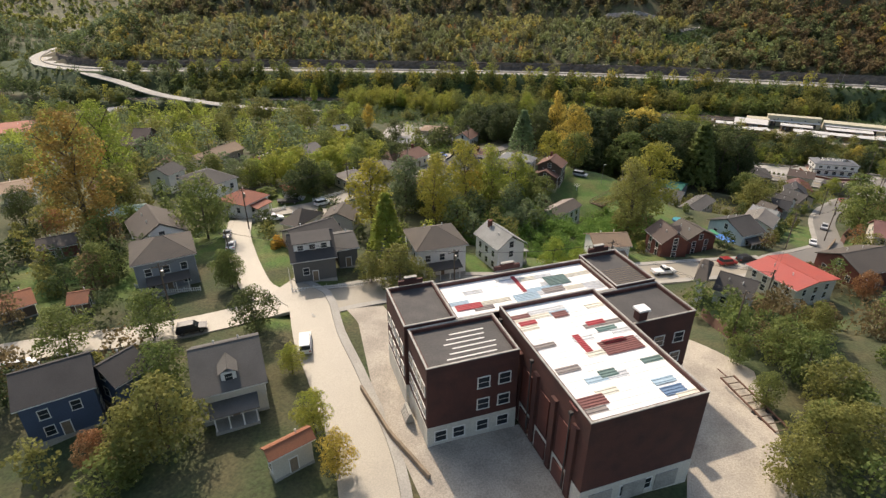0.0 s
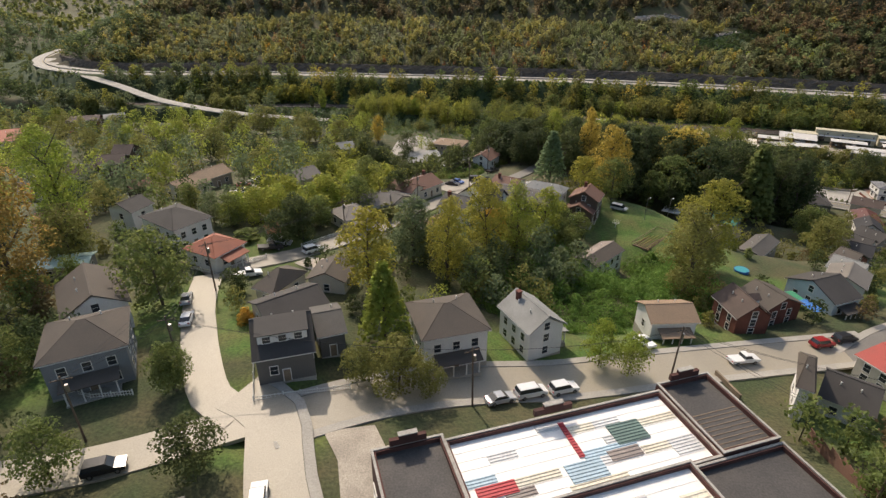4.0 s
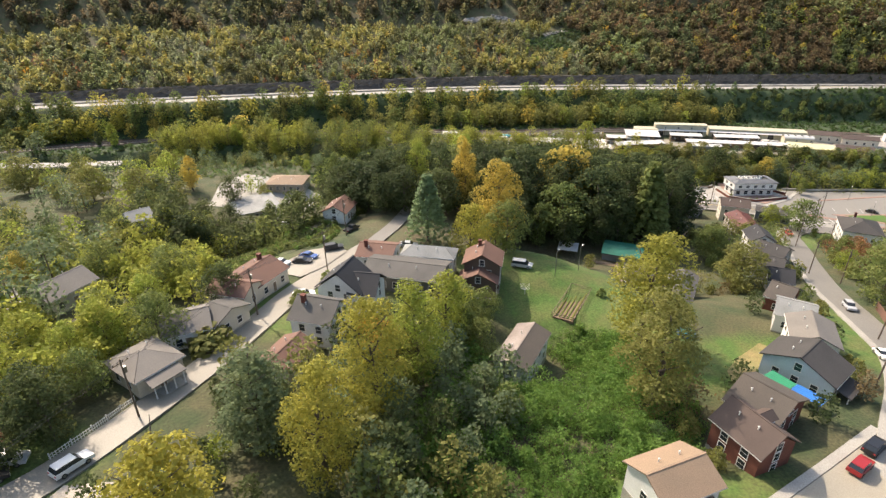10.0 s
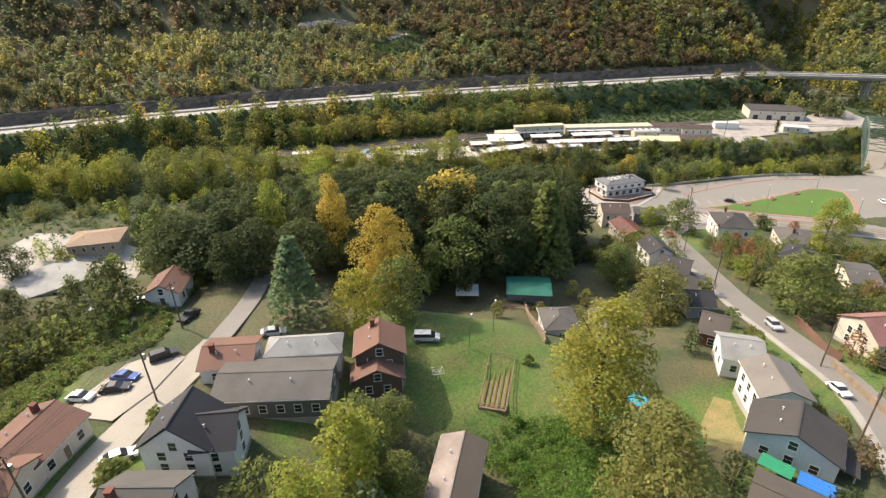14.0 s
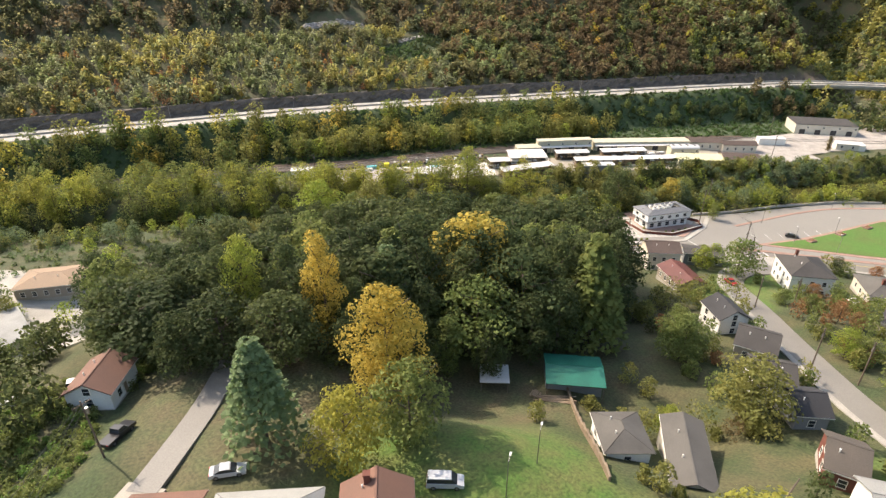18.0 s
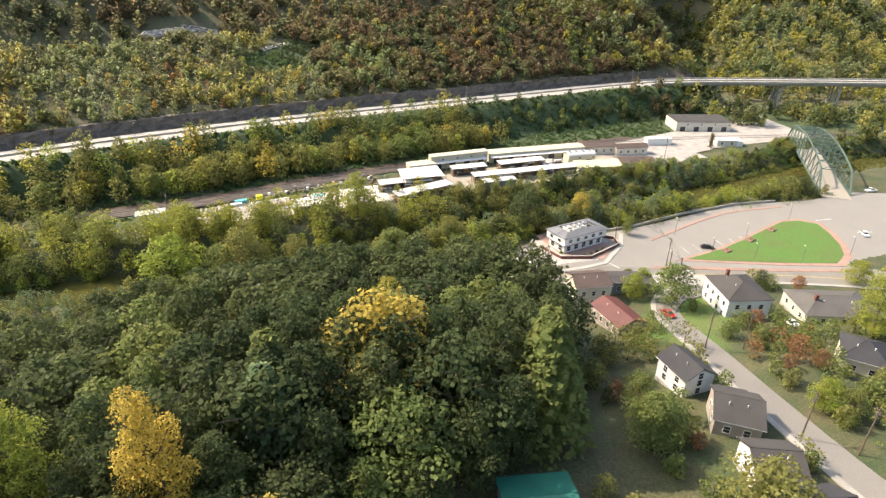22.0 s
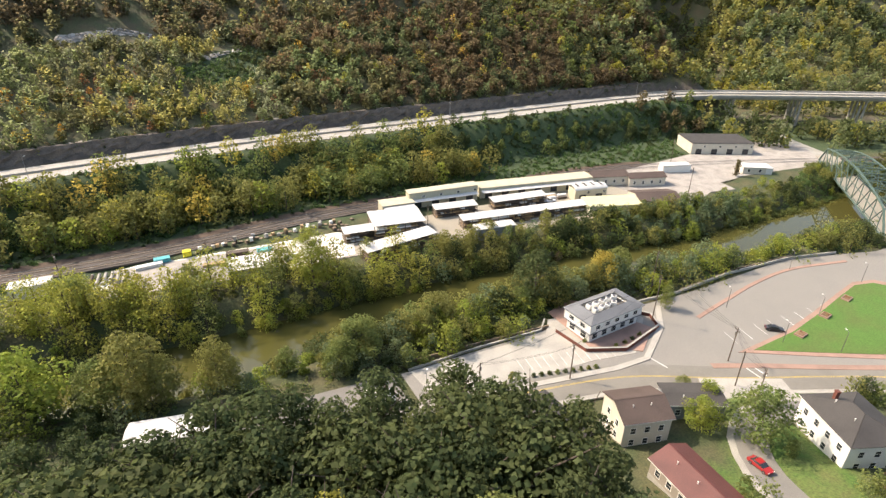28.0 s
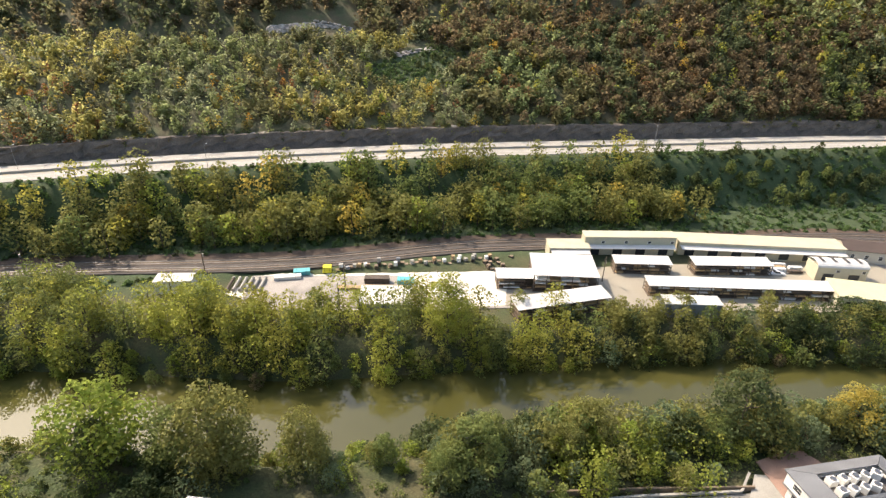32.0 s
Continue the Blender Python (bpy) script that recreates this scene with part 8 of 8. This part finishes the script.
# pipes laid side by side at the yard's end
for i in range(6):
    t = thing("concrete_pipe", pose(109.5 + i * 1.75, 394.5 - i * 0.75, float(ground(113, 393)[0]) + 0.55, 0, 0, -24), "long pale pipe lying beside the railway", "pipe", "pipes beside the railway")
    bm = bmesh.new()
    add_tube(bm, (0, -3.6, 0), (0, 3.6, 0), 0.45, 0.45, 12)
    part("pipe_body", bm, "concrete" if i else "pole", t)
    for e in (-3.5, 3.5):
        bm = bmesh.new()
        add_tube(bm, (0, e - 0.2, 0), (0, e + 0.2, 0), 0.53, 0.53, 12)
        part("collar", bm, "concrete", t)
pack(126, 392.0, -15, 8.0, 2.2, 1.0, "wall_white", "pale strapped pack of sheets in the yard")
pack(130.5, 393.0, -15, 5.0, 2.4, 1.4, "plastic_teal", "teal wrapped pack in the yard")
pack(138.2, 391.0, -20, 2.6, 2.2, 1.9, "plastic_yellow", "bright yellow covered bundle in the yard")
pack(158.4, 375.0, -25, 5.2, 2.6, 1.5, "plastic_teal", "teal covered pack in the open yard")
pack(150.5, 379.0, -25, 7.5, 2.4, 1.8, "lumber_dark", "dark weathered timber pack in the open yard")
pack(143.5, 377.5, -25, 11.0, 1.6, 0.8, "lumber", "long stack of brown boards in the open yard")
pack(151.5, 374.6, -25, 13.0, 1.4, 0.7, "lumber", "long stack of brown boards in the open yard")
for i in range(34):
    f = i / 33
    x, y = 141 + 48 * f + krng.uniform(-0.5, 0.5), 390.6 - 13.2 * f + krng.uniform(-1.2, 1.4)
    pallet_stack(x, y, krng.uniform(-40, 10), krng.choice((1, 1, 2, 5, 7)), krng.choice(("wall_white", "whitepaint", "concrete", "lumber", "wall_grey")), krng.choice((0, 0.9, 1.1, 1.4)))
for i in range(12):
    pallet_stack(krng.uniform(186, 197), krng.uniform(366, 376), krng.uniform(0, 90), krng.choice((4, 6, 8)), "pole", 0)
for i in range(8):
    pack(268 + i * 1.5, 336 - i * 0.9 + (i % 3) * 2, -27, 4.2, 1.3, krng.uniform(0.8, 1.6), krng.choice(("lumber", "lumber_dark", "wall_white")), "strapped pack of boards beside the racks")
yard_shed(148.5, 364.5, -25, 15.5, 9.5, 4, "walls")

# block hut with a creeper-grown post beside the railway crossing
def hut(x, y, heading, L, W, h):
    t = thing("hut", pose(x, y, 1.3, 0, 0, heading), "small cream flat-roofed block hut by the railway", "hut")
    bm = bmesh.new()
    add_box(bm, 0, 0, h / 2, L, W, h)
    w = part("wall", bm, "wall_cream", t)
    bm = bmesh.new()
    add_box(bm, 0, 0, h + 0.1, L + 0.4, W + 0.4, 0.2)
    part("roof", bm, "roof_white", t)
    for i in range(2):
        window(w, pose(L * (i - 0.5) / 2, -W / 2 - 0.02, h * 0.55))


t = thing("overgrown_post", pose(365.5, 287, 1.3), "thick post wrapped in brown creeper", "post")
bm = bmesh.new()
add_tube(bm, (0, 0, 0), (0.1, 0, 8.0), 0.25, 0.2, 8)
part("post", bm, "pole", t)
rg = np.random.default_rng(77)
pp = np.stack([rg.normal(0, 0.55, 500), rg.normal(0, 0.55, 500), rg.uniform(0.2, 8.2, 500)], 1)
me = quads_mesh("creeper", leaf_quads(pp, unit(500, rg), 0.55, rg), ["leaf_brown"])
mesh_part("creeper", me, t)

# low walls, hedges and posts of the car park
def low_wall(pts, h, w, mat, label, z=1.4):
    t = thing("low_wall", pose(pts[0][0], pts[0][1], z), label, "wall")
    o = Vector((pts[0][0], pts[0][1], 0))
    for a, b_ in zip(pts[:-1], pts[1:]):
        a, b_ = Vector((*a, h / 2)) - o, Vector((*b_, h / 2)) - o
        bm = bmesh.new()
        add_beam(bm, a, b_, w, h)
        for v in bm.verts:
            v.co.z = h / 2 + (h / 2 if v.co.z > h / 2 else -h / 2)
        part("wall_run", bm, mat, t)
        bm = bmesh.new()
        add_beam(bm, a + Vector((0, 0, h / 2 + 0.04)), b_ + Vector((0, 0, h / 2 + 0.04)), w + 0.1, 0.08)
        part("coping", bm, "concrete", t)


low_wall([(150, 292.5), (168, 286.6), (187, 279.2), (192, 281.5)], 0.5, 0.35, "concrete", "low concrete edge of the car park")
low_wall([(189.5, 276), (187.5, 265.5), (195.2, 258.3), (211.3, 256.9), (215.0, 261.1), (212.5, 267)], 1.1, 0.4, "brick", "low brick terrace wall round the white building")
low_wall([(219, 267), (233, 260.8), (257, 253.8), (283, 243), (300, 232)], 0.8, 0.35, "concrete", "low concrete river wall along the road")


def kerb_strip(pts, w, label):
    q = np.array([(x, y, 1.4) for x, y in pts])
    return strip("pavement", q, -w / 2, w / 2, 0.16, "concrete", 0.3, label=label, category="pavement")


kerb_strip([(143, 281), (158, 273), (172, 265), (187, 256.5), (196, 253), (212, 256.5), (222, 262)], 1.6, "pale concrete footway round the car park")


def small_shrub(x, y, h):
    tree("bush", x, y, h, krng.choice(("leaf_dark", "leaf_green", "leaf_olive")), 0.9, "shrubs of the car park", "in the car park's planting strip")


for f in range(9):
    small_shrub(170 + f * 1.7, 269.5 - f * 1.15, 1.3)
for x, y in ((147.5, 279.5), (151.6, 277.6), (156.5, 275.0), (160.2, 273.3), (166.6, 273.4), (166.2, 271.6), (165.0, 272.6), (195.0, 261), (198, 260.2), (201, 259.5), (204, 259), (191, 268)):
    small_shrub(x, y, 1.4)
for i in range(14):
    t = thing("parking_post", pose(146.5 + i * 1.75, 281 - i * 0.86, 1.44), "short white parking post at the car park edge", "post", "posts of the car park")
    bm = bmesh.new()
    add_tube(bm, (0, 0, 0), (0, 0, 0.9), 0.09, 0.09, 8)
    part("post", bm, "whitepaint", t)
    bm = bmesh.new()
    add_box(bm, 0, 0, 0.03, 0.3, 0.3, 0.06)
    part("foot", bm, "concrete", t)
for i in range(12):
    a = np.array([(170 + i * 1.9, 272.4 - i * 1.25, 1.455), (172.2 + i * 1.9, 276.4 - i * 1.25, 1.455)])
    strip("trim", a, -0.07, 0.07, 0, "white_line", label="white parking bay line", category="road marking")
for a, b_ in (((196.8, 252.4), (196.0, 247.6)), ((210.2, 234.6), (208.2, 229.6)), ((212.0, 233.8), (210.2, 229.0)), ((290, 213.5), (296, 209.5)), ((288, 199), (293, 195))):
    strip("trim", np.array([(*a, 1.385), (*b_, 1.385)]), -0.2, 0.2, 0.03, "white_line", label="white stop line across the road", category="road marking")


# brick planters round the green
def planter(x, y, turn):
    t = thing("planter", pose(x, y, 1.5, 0, 0, turn), "red brick planter with low flowers beside the green", "planter", "planters round the green")
    for sx, sy, lx, ly in ((0, -1, 3, 0.25), (0, 1, 3, 0.25), (-1.4, 0, 0.25, 1.75), (1.4, 0, 0.25, 1.75)):
        bm = bmesh.new()
        add_box(bm, sx, sy, 0.3, lx, ly, 0.6)
        part("side", bm, "brickpave", t)
    bm = bmesh.new()
    add_box(bm, 0, 0, 0.25, 2.55, 1.75, 0.4)
    part("soil", bm, "dirt", t)
    rg_ = np.random.default_rng(int(x))
    pp_ = np.stack([rg_.uniform(-1.2, 1.2, 120), rg_.uniform(-0.8, 0.8, 120), rg_.uniform(0.45, 0.85, 120)], 1)
    mesh_part("planting", quads_mesh("planting", leaf_quads(pp_, unit(120, rg_), 0.2, rg_), ["leaf_rust"]), t)


for x, y, a in ((235.1, 227.6, -12), (250.7, 225.0, -9), (266.2, 222.6, -9)):
    planter(x, y, a)
hut(377, 283.5, -50, 11, 6.5, 3.4)


# steel trailer frame on the drive beside the school
def trailer(x, y, turn):
    z = float(ground(x, y)[0]) + 0.1
    t = thing("trailer_frame", pose(x, y, z, 0, 0, turn), "bare rusty flat trailer frame parked on the drive", "trailer")
    for s in (-1.1, 1.1):
        bm = bmesh.new()
        add_beam(bm, (s, -5.5, 0.75), (s, 5.5, 0.75), 0.16, 0.24)
        part("side_rail", bm, "roof_rustbrown", t)
    for i in range(9):
        bm = bmesh.new()
        add_beam(bm, (-1.05, -5.4 + i * 1.35, 0.78), (1.05, -5.4 + i * 1.35, 0.78), 0.12)
        part("cross_bar", bm, "pole", t)
    for y_ in (-1.6, -2.8):
        for s in (-1.15, 1.15):
            bm = bmesh.new()
            add_tube(bm, (s - 0.12, y_, 0.38), (s + 0.12, y_, 0.38), 0.38, 0.38, 14)
            part("wheel", bm, "rubber", t)
    bm = bmesh.new()
    add_beam(bm, (0, 5.5, 0.7), (0, 7.6, 0.55), 0.14)
    part("drawbar", bm, "roof_rustbrown", t)


trailer(43.5, 58, 12)

# darker traffic lanes across the junction, brick footways, bare soil above the railway
material("asphalt_lane", (0.19, 0.175, 0.145), 0.7, 0.16, 0.15, 6, 0.1)
lane = np.array([p for p in road_line["riverside"] if 140 < p[0] < 300])
lane[:, 2] = 1.40
strip("road", lane, -4.4, 4.4, 0.012, "asphalt_lane", label="worn grey-brown asphalt road along the river", category="road")
for off in (-0.15, 0.15):
    strip("trim", side_line(lane, off), -0.07, 0.07, 0.022, "yellow_line", label="yellow centre line of the road", category="road marking")
strip("pavement", spline([(224, 251, 1.36), (240, 248.6, 1.36), (258, 245.5, 1.36), (276, 240, 1.36), (296, 228, 1.36)], 3), -0.6, 0.6, 0.14, "brickpave", 0.2, label="red brick footway beside the river road", category="pavement")
strip("pavement", spline([(204.5, 240, 1.4), (212.5, 232, 1.4), (224, 219.5, 1.4), (237.5, 205.5, 1.4), (251.5, 192, 1.4)], 3), -0.9, 0.9, 0.11, "brickpave", 0.2, label="red brick footway beside the green", category="pavement")
soil = np.array([p for p in road_line["rail"] if -140 < p[0] < 350])
strip("embankment", soil, 4.4, 8.2, 0.10, "soil_dark", 0.4, label="bare brown soil bank above the railway", category="ground")
sheet_on_ground("pavement", [(-36, 300), (-12, 286), (2, 292), (10, 312), (-2, 330), (-24, 346), (-34, 330)], 0.10, "concrete", "pale paved yard round the low buildings", "pavement")


# the blasted rock face above the highway
material("dark_rock", (0.135, 0.110, 0.088), 0.95, 0.4, 0.25, 2.5, 0.6, second=(0.075, 0.064, 0.054))
rock_rng = np.random.default_rng(12)
face_line = np.array([p for p in spline(HIGHWAY, 2.5) if p[0] < 440 and p[1] < 700])
levels = 5
rings = []
for r in range(levels + 1):
    q = side_line(face_line, 12.6 + 0.35 * r)
    q[:, 2] = face_line[:, 2] - 0.8 + 6.6 * r / levels
    wob = rock_rng.normal(0, 0.35, (len(q), 3))
    wob[:, 2] *= 0.6
    rings.append(q + wob)
top_ring = side_line(face_line, 18.0)
top_ring[:, 2] = ground(top_ring[:, 0], top_ring[:, 1]) - 0.3
rings.append(top_ring)
kk = len(face_line)
verts = [tuple(v) for q in rings for v in q]
faces = [(r * kk + i, r * kk + i + 1, (r + 1) * kk + i + 1, (r + 1) * kk + i) for r in range(len(rings) - 1) for i in range(kk - 1)]
me = bpy.data.meshes.new("rock_cut")
me.from_pydata(verts, [], faces)
me.materials.append(MATS["dark_rock"])
tagged(new("rock_cut", me), "dark blasted rock face above the highway", "rock", "", "structure")


# two coloured awnings behind the pale blue house
material("awning_green", (0.03, 0.26, 0.13), 0.5, 0.15)
material("awning_blue", (0.03, 0.17, 0.50), 0.5, 0.15)


def awning(x, y, turn, L, tone, label):
    z = float(ground(x, y)[0])
    t = thing("awning", pose(x, y, z, 0, 0, turn), label, "awning")
    for sx in (-1, 1):
        for sy in (-1, 1):
            bm = bmesh.new()
            add_box(bm, sx * (L / 2 - 0.15), sy * 1.1, 1.0, 0.07, 0.07, 2.3)
            part("post", bm, "steel", t)
    bm = bmesh.new()
    corrugated(bm, 0, 0, 2.2, L, 2.6, 0.5, 0.05)
    part("cover", bm, tone, t)


awning(73.0, 132.4, -77, 4.2, "awning_green", "green plastic awning on thin posts behind the house")
awning(73.4, 127.4, -72, 4.6, "awning_blue", "bright blue plastic awning on thin posts behind the house")


# paved and dry patches of the gardens
sheet_on_ground("ground_patch", [(69.6, 139.8), (79, 146.5), (87.3, 149.5), (88.5, 147), (80, 139.5), (77.0, 137.4), (66.1, 134.2)], 0.16, "dry_grass", "dry yellow grass and bare earth behind the houses", "ground", 2.5)
sheet_on_ground("pavement", [(-9.5, 196.5), (-5.6, 201.5), (0, 206.5), (7, 206), (9, 202), (3, 194.5), (-3, 190.0)], 0.20, "asphalt_ridge", "paved lay-by with parked cars beside the street", "pavement", 2.5)
sheet_on_ground("pavement", [(-33.5, 137), (-26, 135.5), (-24.5, 131.5), (-29, 128.5), (-36, 133.5)], 0.20, "courtyard", "pale concrete drive between the cottages", "pavement", 2.5)
sheet_on_ground("pavement", [(103, 303), (112, 307.5), (126, 302), (146, 294), (143, 285), (128, 290), (112, 298)], 0.16, "asphalt_grey", "worn concrete yard below the wood", "pavement", 2.5)
sheet_on_ground("pavement", [(-74, 184), (-66, 183), (-58, 203), (-62, 208), (-71, 202)], 0.20, "asphalt_ridge", "pale yard with parked cars among the houses", "pavement", 2.5)


def camper(x, y, turn):
    t = thing("camper", pose(x, y, float(ground(x, y)[0]) + 0.12, 0, 0, turn), "white box-shaped camper parked at the car park edge", "camper")
    bm = bmesh.new()
    add_box(bm, -0.4, 0, 1.65, 6.2, 2.3, 2.3)
    bmesh.ops.bevel(bm, geom=bm.edges[:], offset=0.18, segments=2, affect="EDGES")
    b_ = part("body", bm, "whitepaint", t)
    bm = bmesh.new()
    add_box(bm, 3.2, 0, 1.15, 1.5, 2.0, 1.2)
    bmesh.ops.bevel(bm, geom=bm.edges[:], offset=0.2, segments=2, affect="EDGES")
    part("cab", bm, "whitepaint", t)
    for px, py, sx, sy in ((-1.6, 1.16, 1.2, 0.04), (0.8, 1.16, 0.9, 0.04), (-1.6, -1.16, 1.2, 0.04), (0.8, -1.16, 0.9, 0.04)):
        bm = bmesh.new()
        add_box(bm, px, py, 1.95, sx, sy, 0.7)
        part("window", bm, "glass_dark", b_)
    bm = bmesh.new()
    add_box(bm, -0.8, 0, 2.9, 0.9, 0.8, 0.22)
    part("roof_vent", bm, "parapet_cap", b_)
    for px in (-2.2, 2.6):
        for py in (-1.0, 1.0):
            w_ = mesh_part("tyre", TYRE, t, pose(px, py, 0.36))
            mesh_part("rim", RIM, w_)


camper(138.0, 289.5, -52)


def trampoline(x, y):
    t = thing("trampoline", pose(x, y, float(ground(x, y)[0])), "round garden trampoline with a dark mat and red rim", "trampoline")
    bm = bmesh.new()
    add_tube(bm, (0, 0, 0.80), (0, 0, 0.84), 1.75, 1.75, 28)
    part("mat", bm, "rubber", t)
    bm = bmesh.new()
    for i in range(28):
        a, b_ = i * math.tau / 28, (i + 1) * math.tau / 28
        slab(bm, [(1.72 * math.cos(a), 1.72 * math.sin(a), 0.84), (2.1 * math.cos(a), 2.1 * math.sin(a), 0.84), (2.1 * math.cos(b_), 2.1 * math.sin(b_), 0.84), (1.72 * math.cos(b_), 1.72 * math.sin(b_), 0.84)], 0.06)
    part("rim", bm, "roof_redmetal", t, "padded red rim")
    for i in range(6):
        a = i * math.tau / 6
        bm = bmesh.new()
        add_tube(bm, (2.0 * math.cos(a), 2.0 * math.sin(a), -0.3), (2.0 * math.cos(a), 2.0 * math.sin(a), 0.83), 0.04, 0.04, 8)
        part("leg", bm, "steel", t)


trampoline(122.4, 137.0)


def rotary_airer(x, y):
    t = thing("clothes_airer", pose(x, y, float(ground(x, y)[0])), "pale metal clothes airer standing on the lawn", "clothes airer")
    bm = bmesh.new()
    add_tube(bm, (0, 0, -0.3), (0, 0, 2.6), 0.05, 0.05, 8)
    part("post", bm, "whitepaint", t)
    for i in range(4):
        a = i * math.tau / 4 + 0.4
        bm = bmesh.new()
        add_tube(bm, (0, 0, 1.3), (1.5 * math.cos(a), 1.5 * math.sin(a), 2.3), 0.035, 0.03, 6)
        part("arm", bm, "whitepaint", t)
    for r in (0.6, 1.0, 1.4):
        bm = bmesh.new()
        for i in range(4):
            a, b_ = i * math.tau / 4 + 0.4, (i + 1) * math.tau / 4 + 0.4
            z = 1.3 + r * 0.667
            add_beam(bm, (r * math.cos(a), r * math.sin(a), z), (r * math.cos(b_), r * math.sin(b_), z), 0.02)
        part("line", bm, "whitepaint", t)


rotary_airer(46.4, 177.2)


def lumber_pile(x, y, turn):
    t = thing("lumber_pile", pose(x, y, float(ground(x, y)[0]), 0, 0, turn), "heap of long weathered boards lying on the grass", "lumber")
    lr = random.Random(21)
    for i in range(11):
        bm = bmesh.new()
        o = lr.uniform(-0.9, 0.9)
        add_beam(bm, (-3.4 + lr.uniform(-0.8, 0.8), o, 0.12 + 0.09 * (i % 4)), (3.4 + lr.uniform(-0.8, 0.8), o + lr.uniform(-0.7, 0.7), 0.12 + 0.09 * (i % 4)), 0.26, 0.07)
        part("board", bm, "wood", t)


lumber_pile(83.0, 200.4, -38)


def picnic_table(x, y, turn):
    t = thing("picnic_table", pose(x, y, float(ground(x, y)[0]), 0, 0, turn), "weathered wooden picnic table beside the shed", "table")
    for y_, z, w in ((-0.33, 0.74, 0.3), (0, 0.74, 0.3), (0.33, 0.74, 0.3), (-0.8, 0.44, 0.28), (0.8, 0.44, 0.28)):
        bm = bmesh.new()
        add_box(bm, 0, y_, z, 1.9, w, 0.06)
        part("board", bm, "wood", t)
    for sx in (-0.65, 0.65):
        for sy in (-1, 1):
            bm = bmesh.new()
            add_beam(bm, (sx, sy * 0.75, -0.1), (sx, sy * 0.25, 0.72), 0.09)
            part("leg", bm, "wood", t)
        bm = bmesh.new()
        add_beam(bm, (sx, -0.9, 0.38), (sx, 0.9, 0.38), 0.09)
        part("brace", bm, "wood", t)


picnic_table(80.8, 203.6, 30)
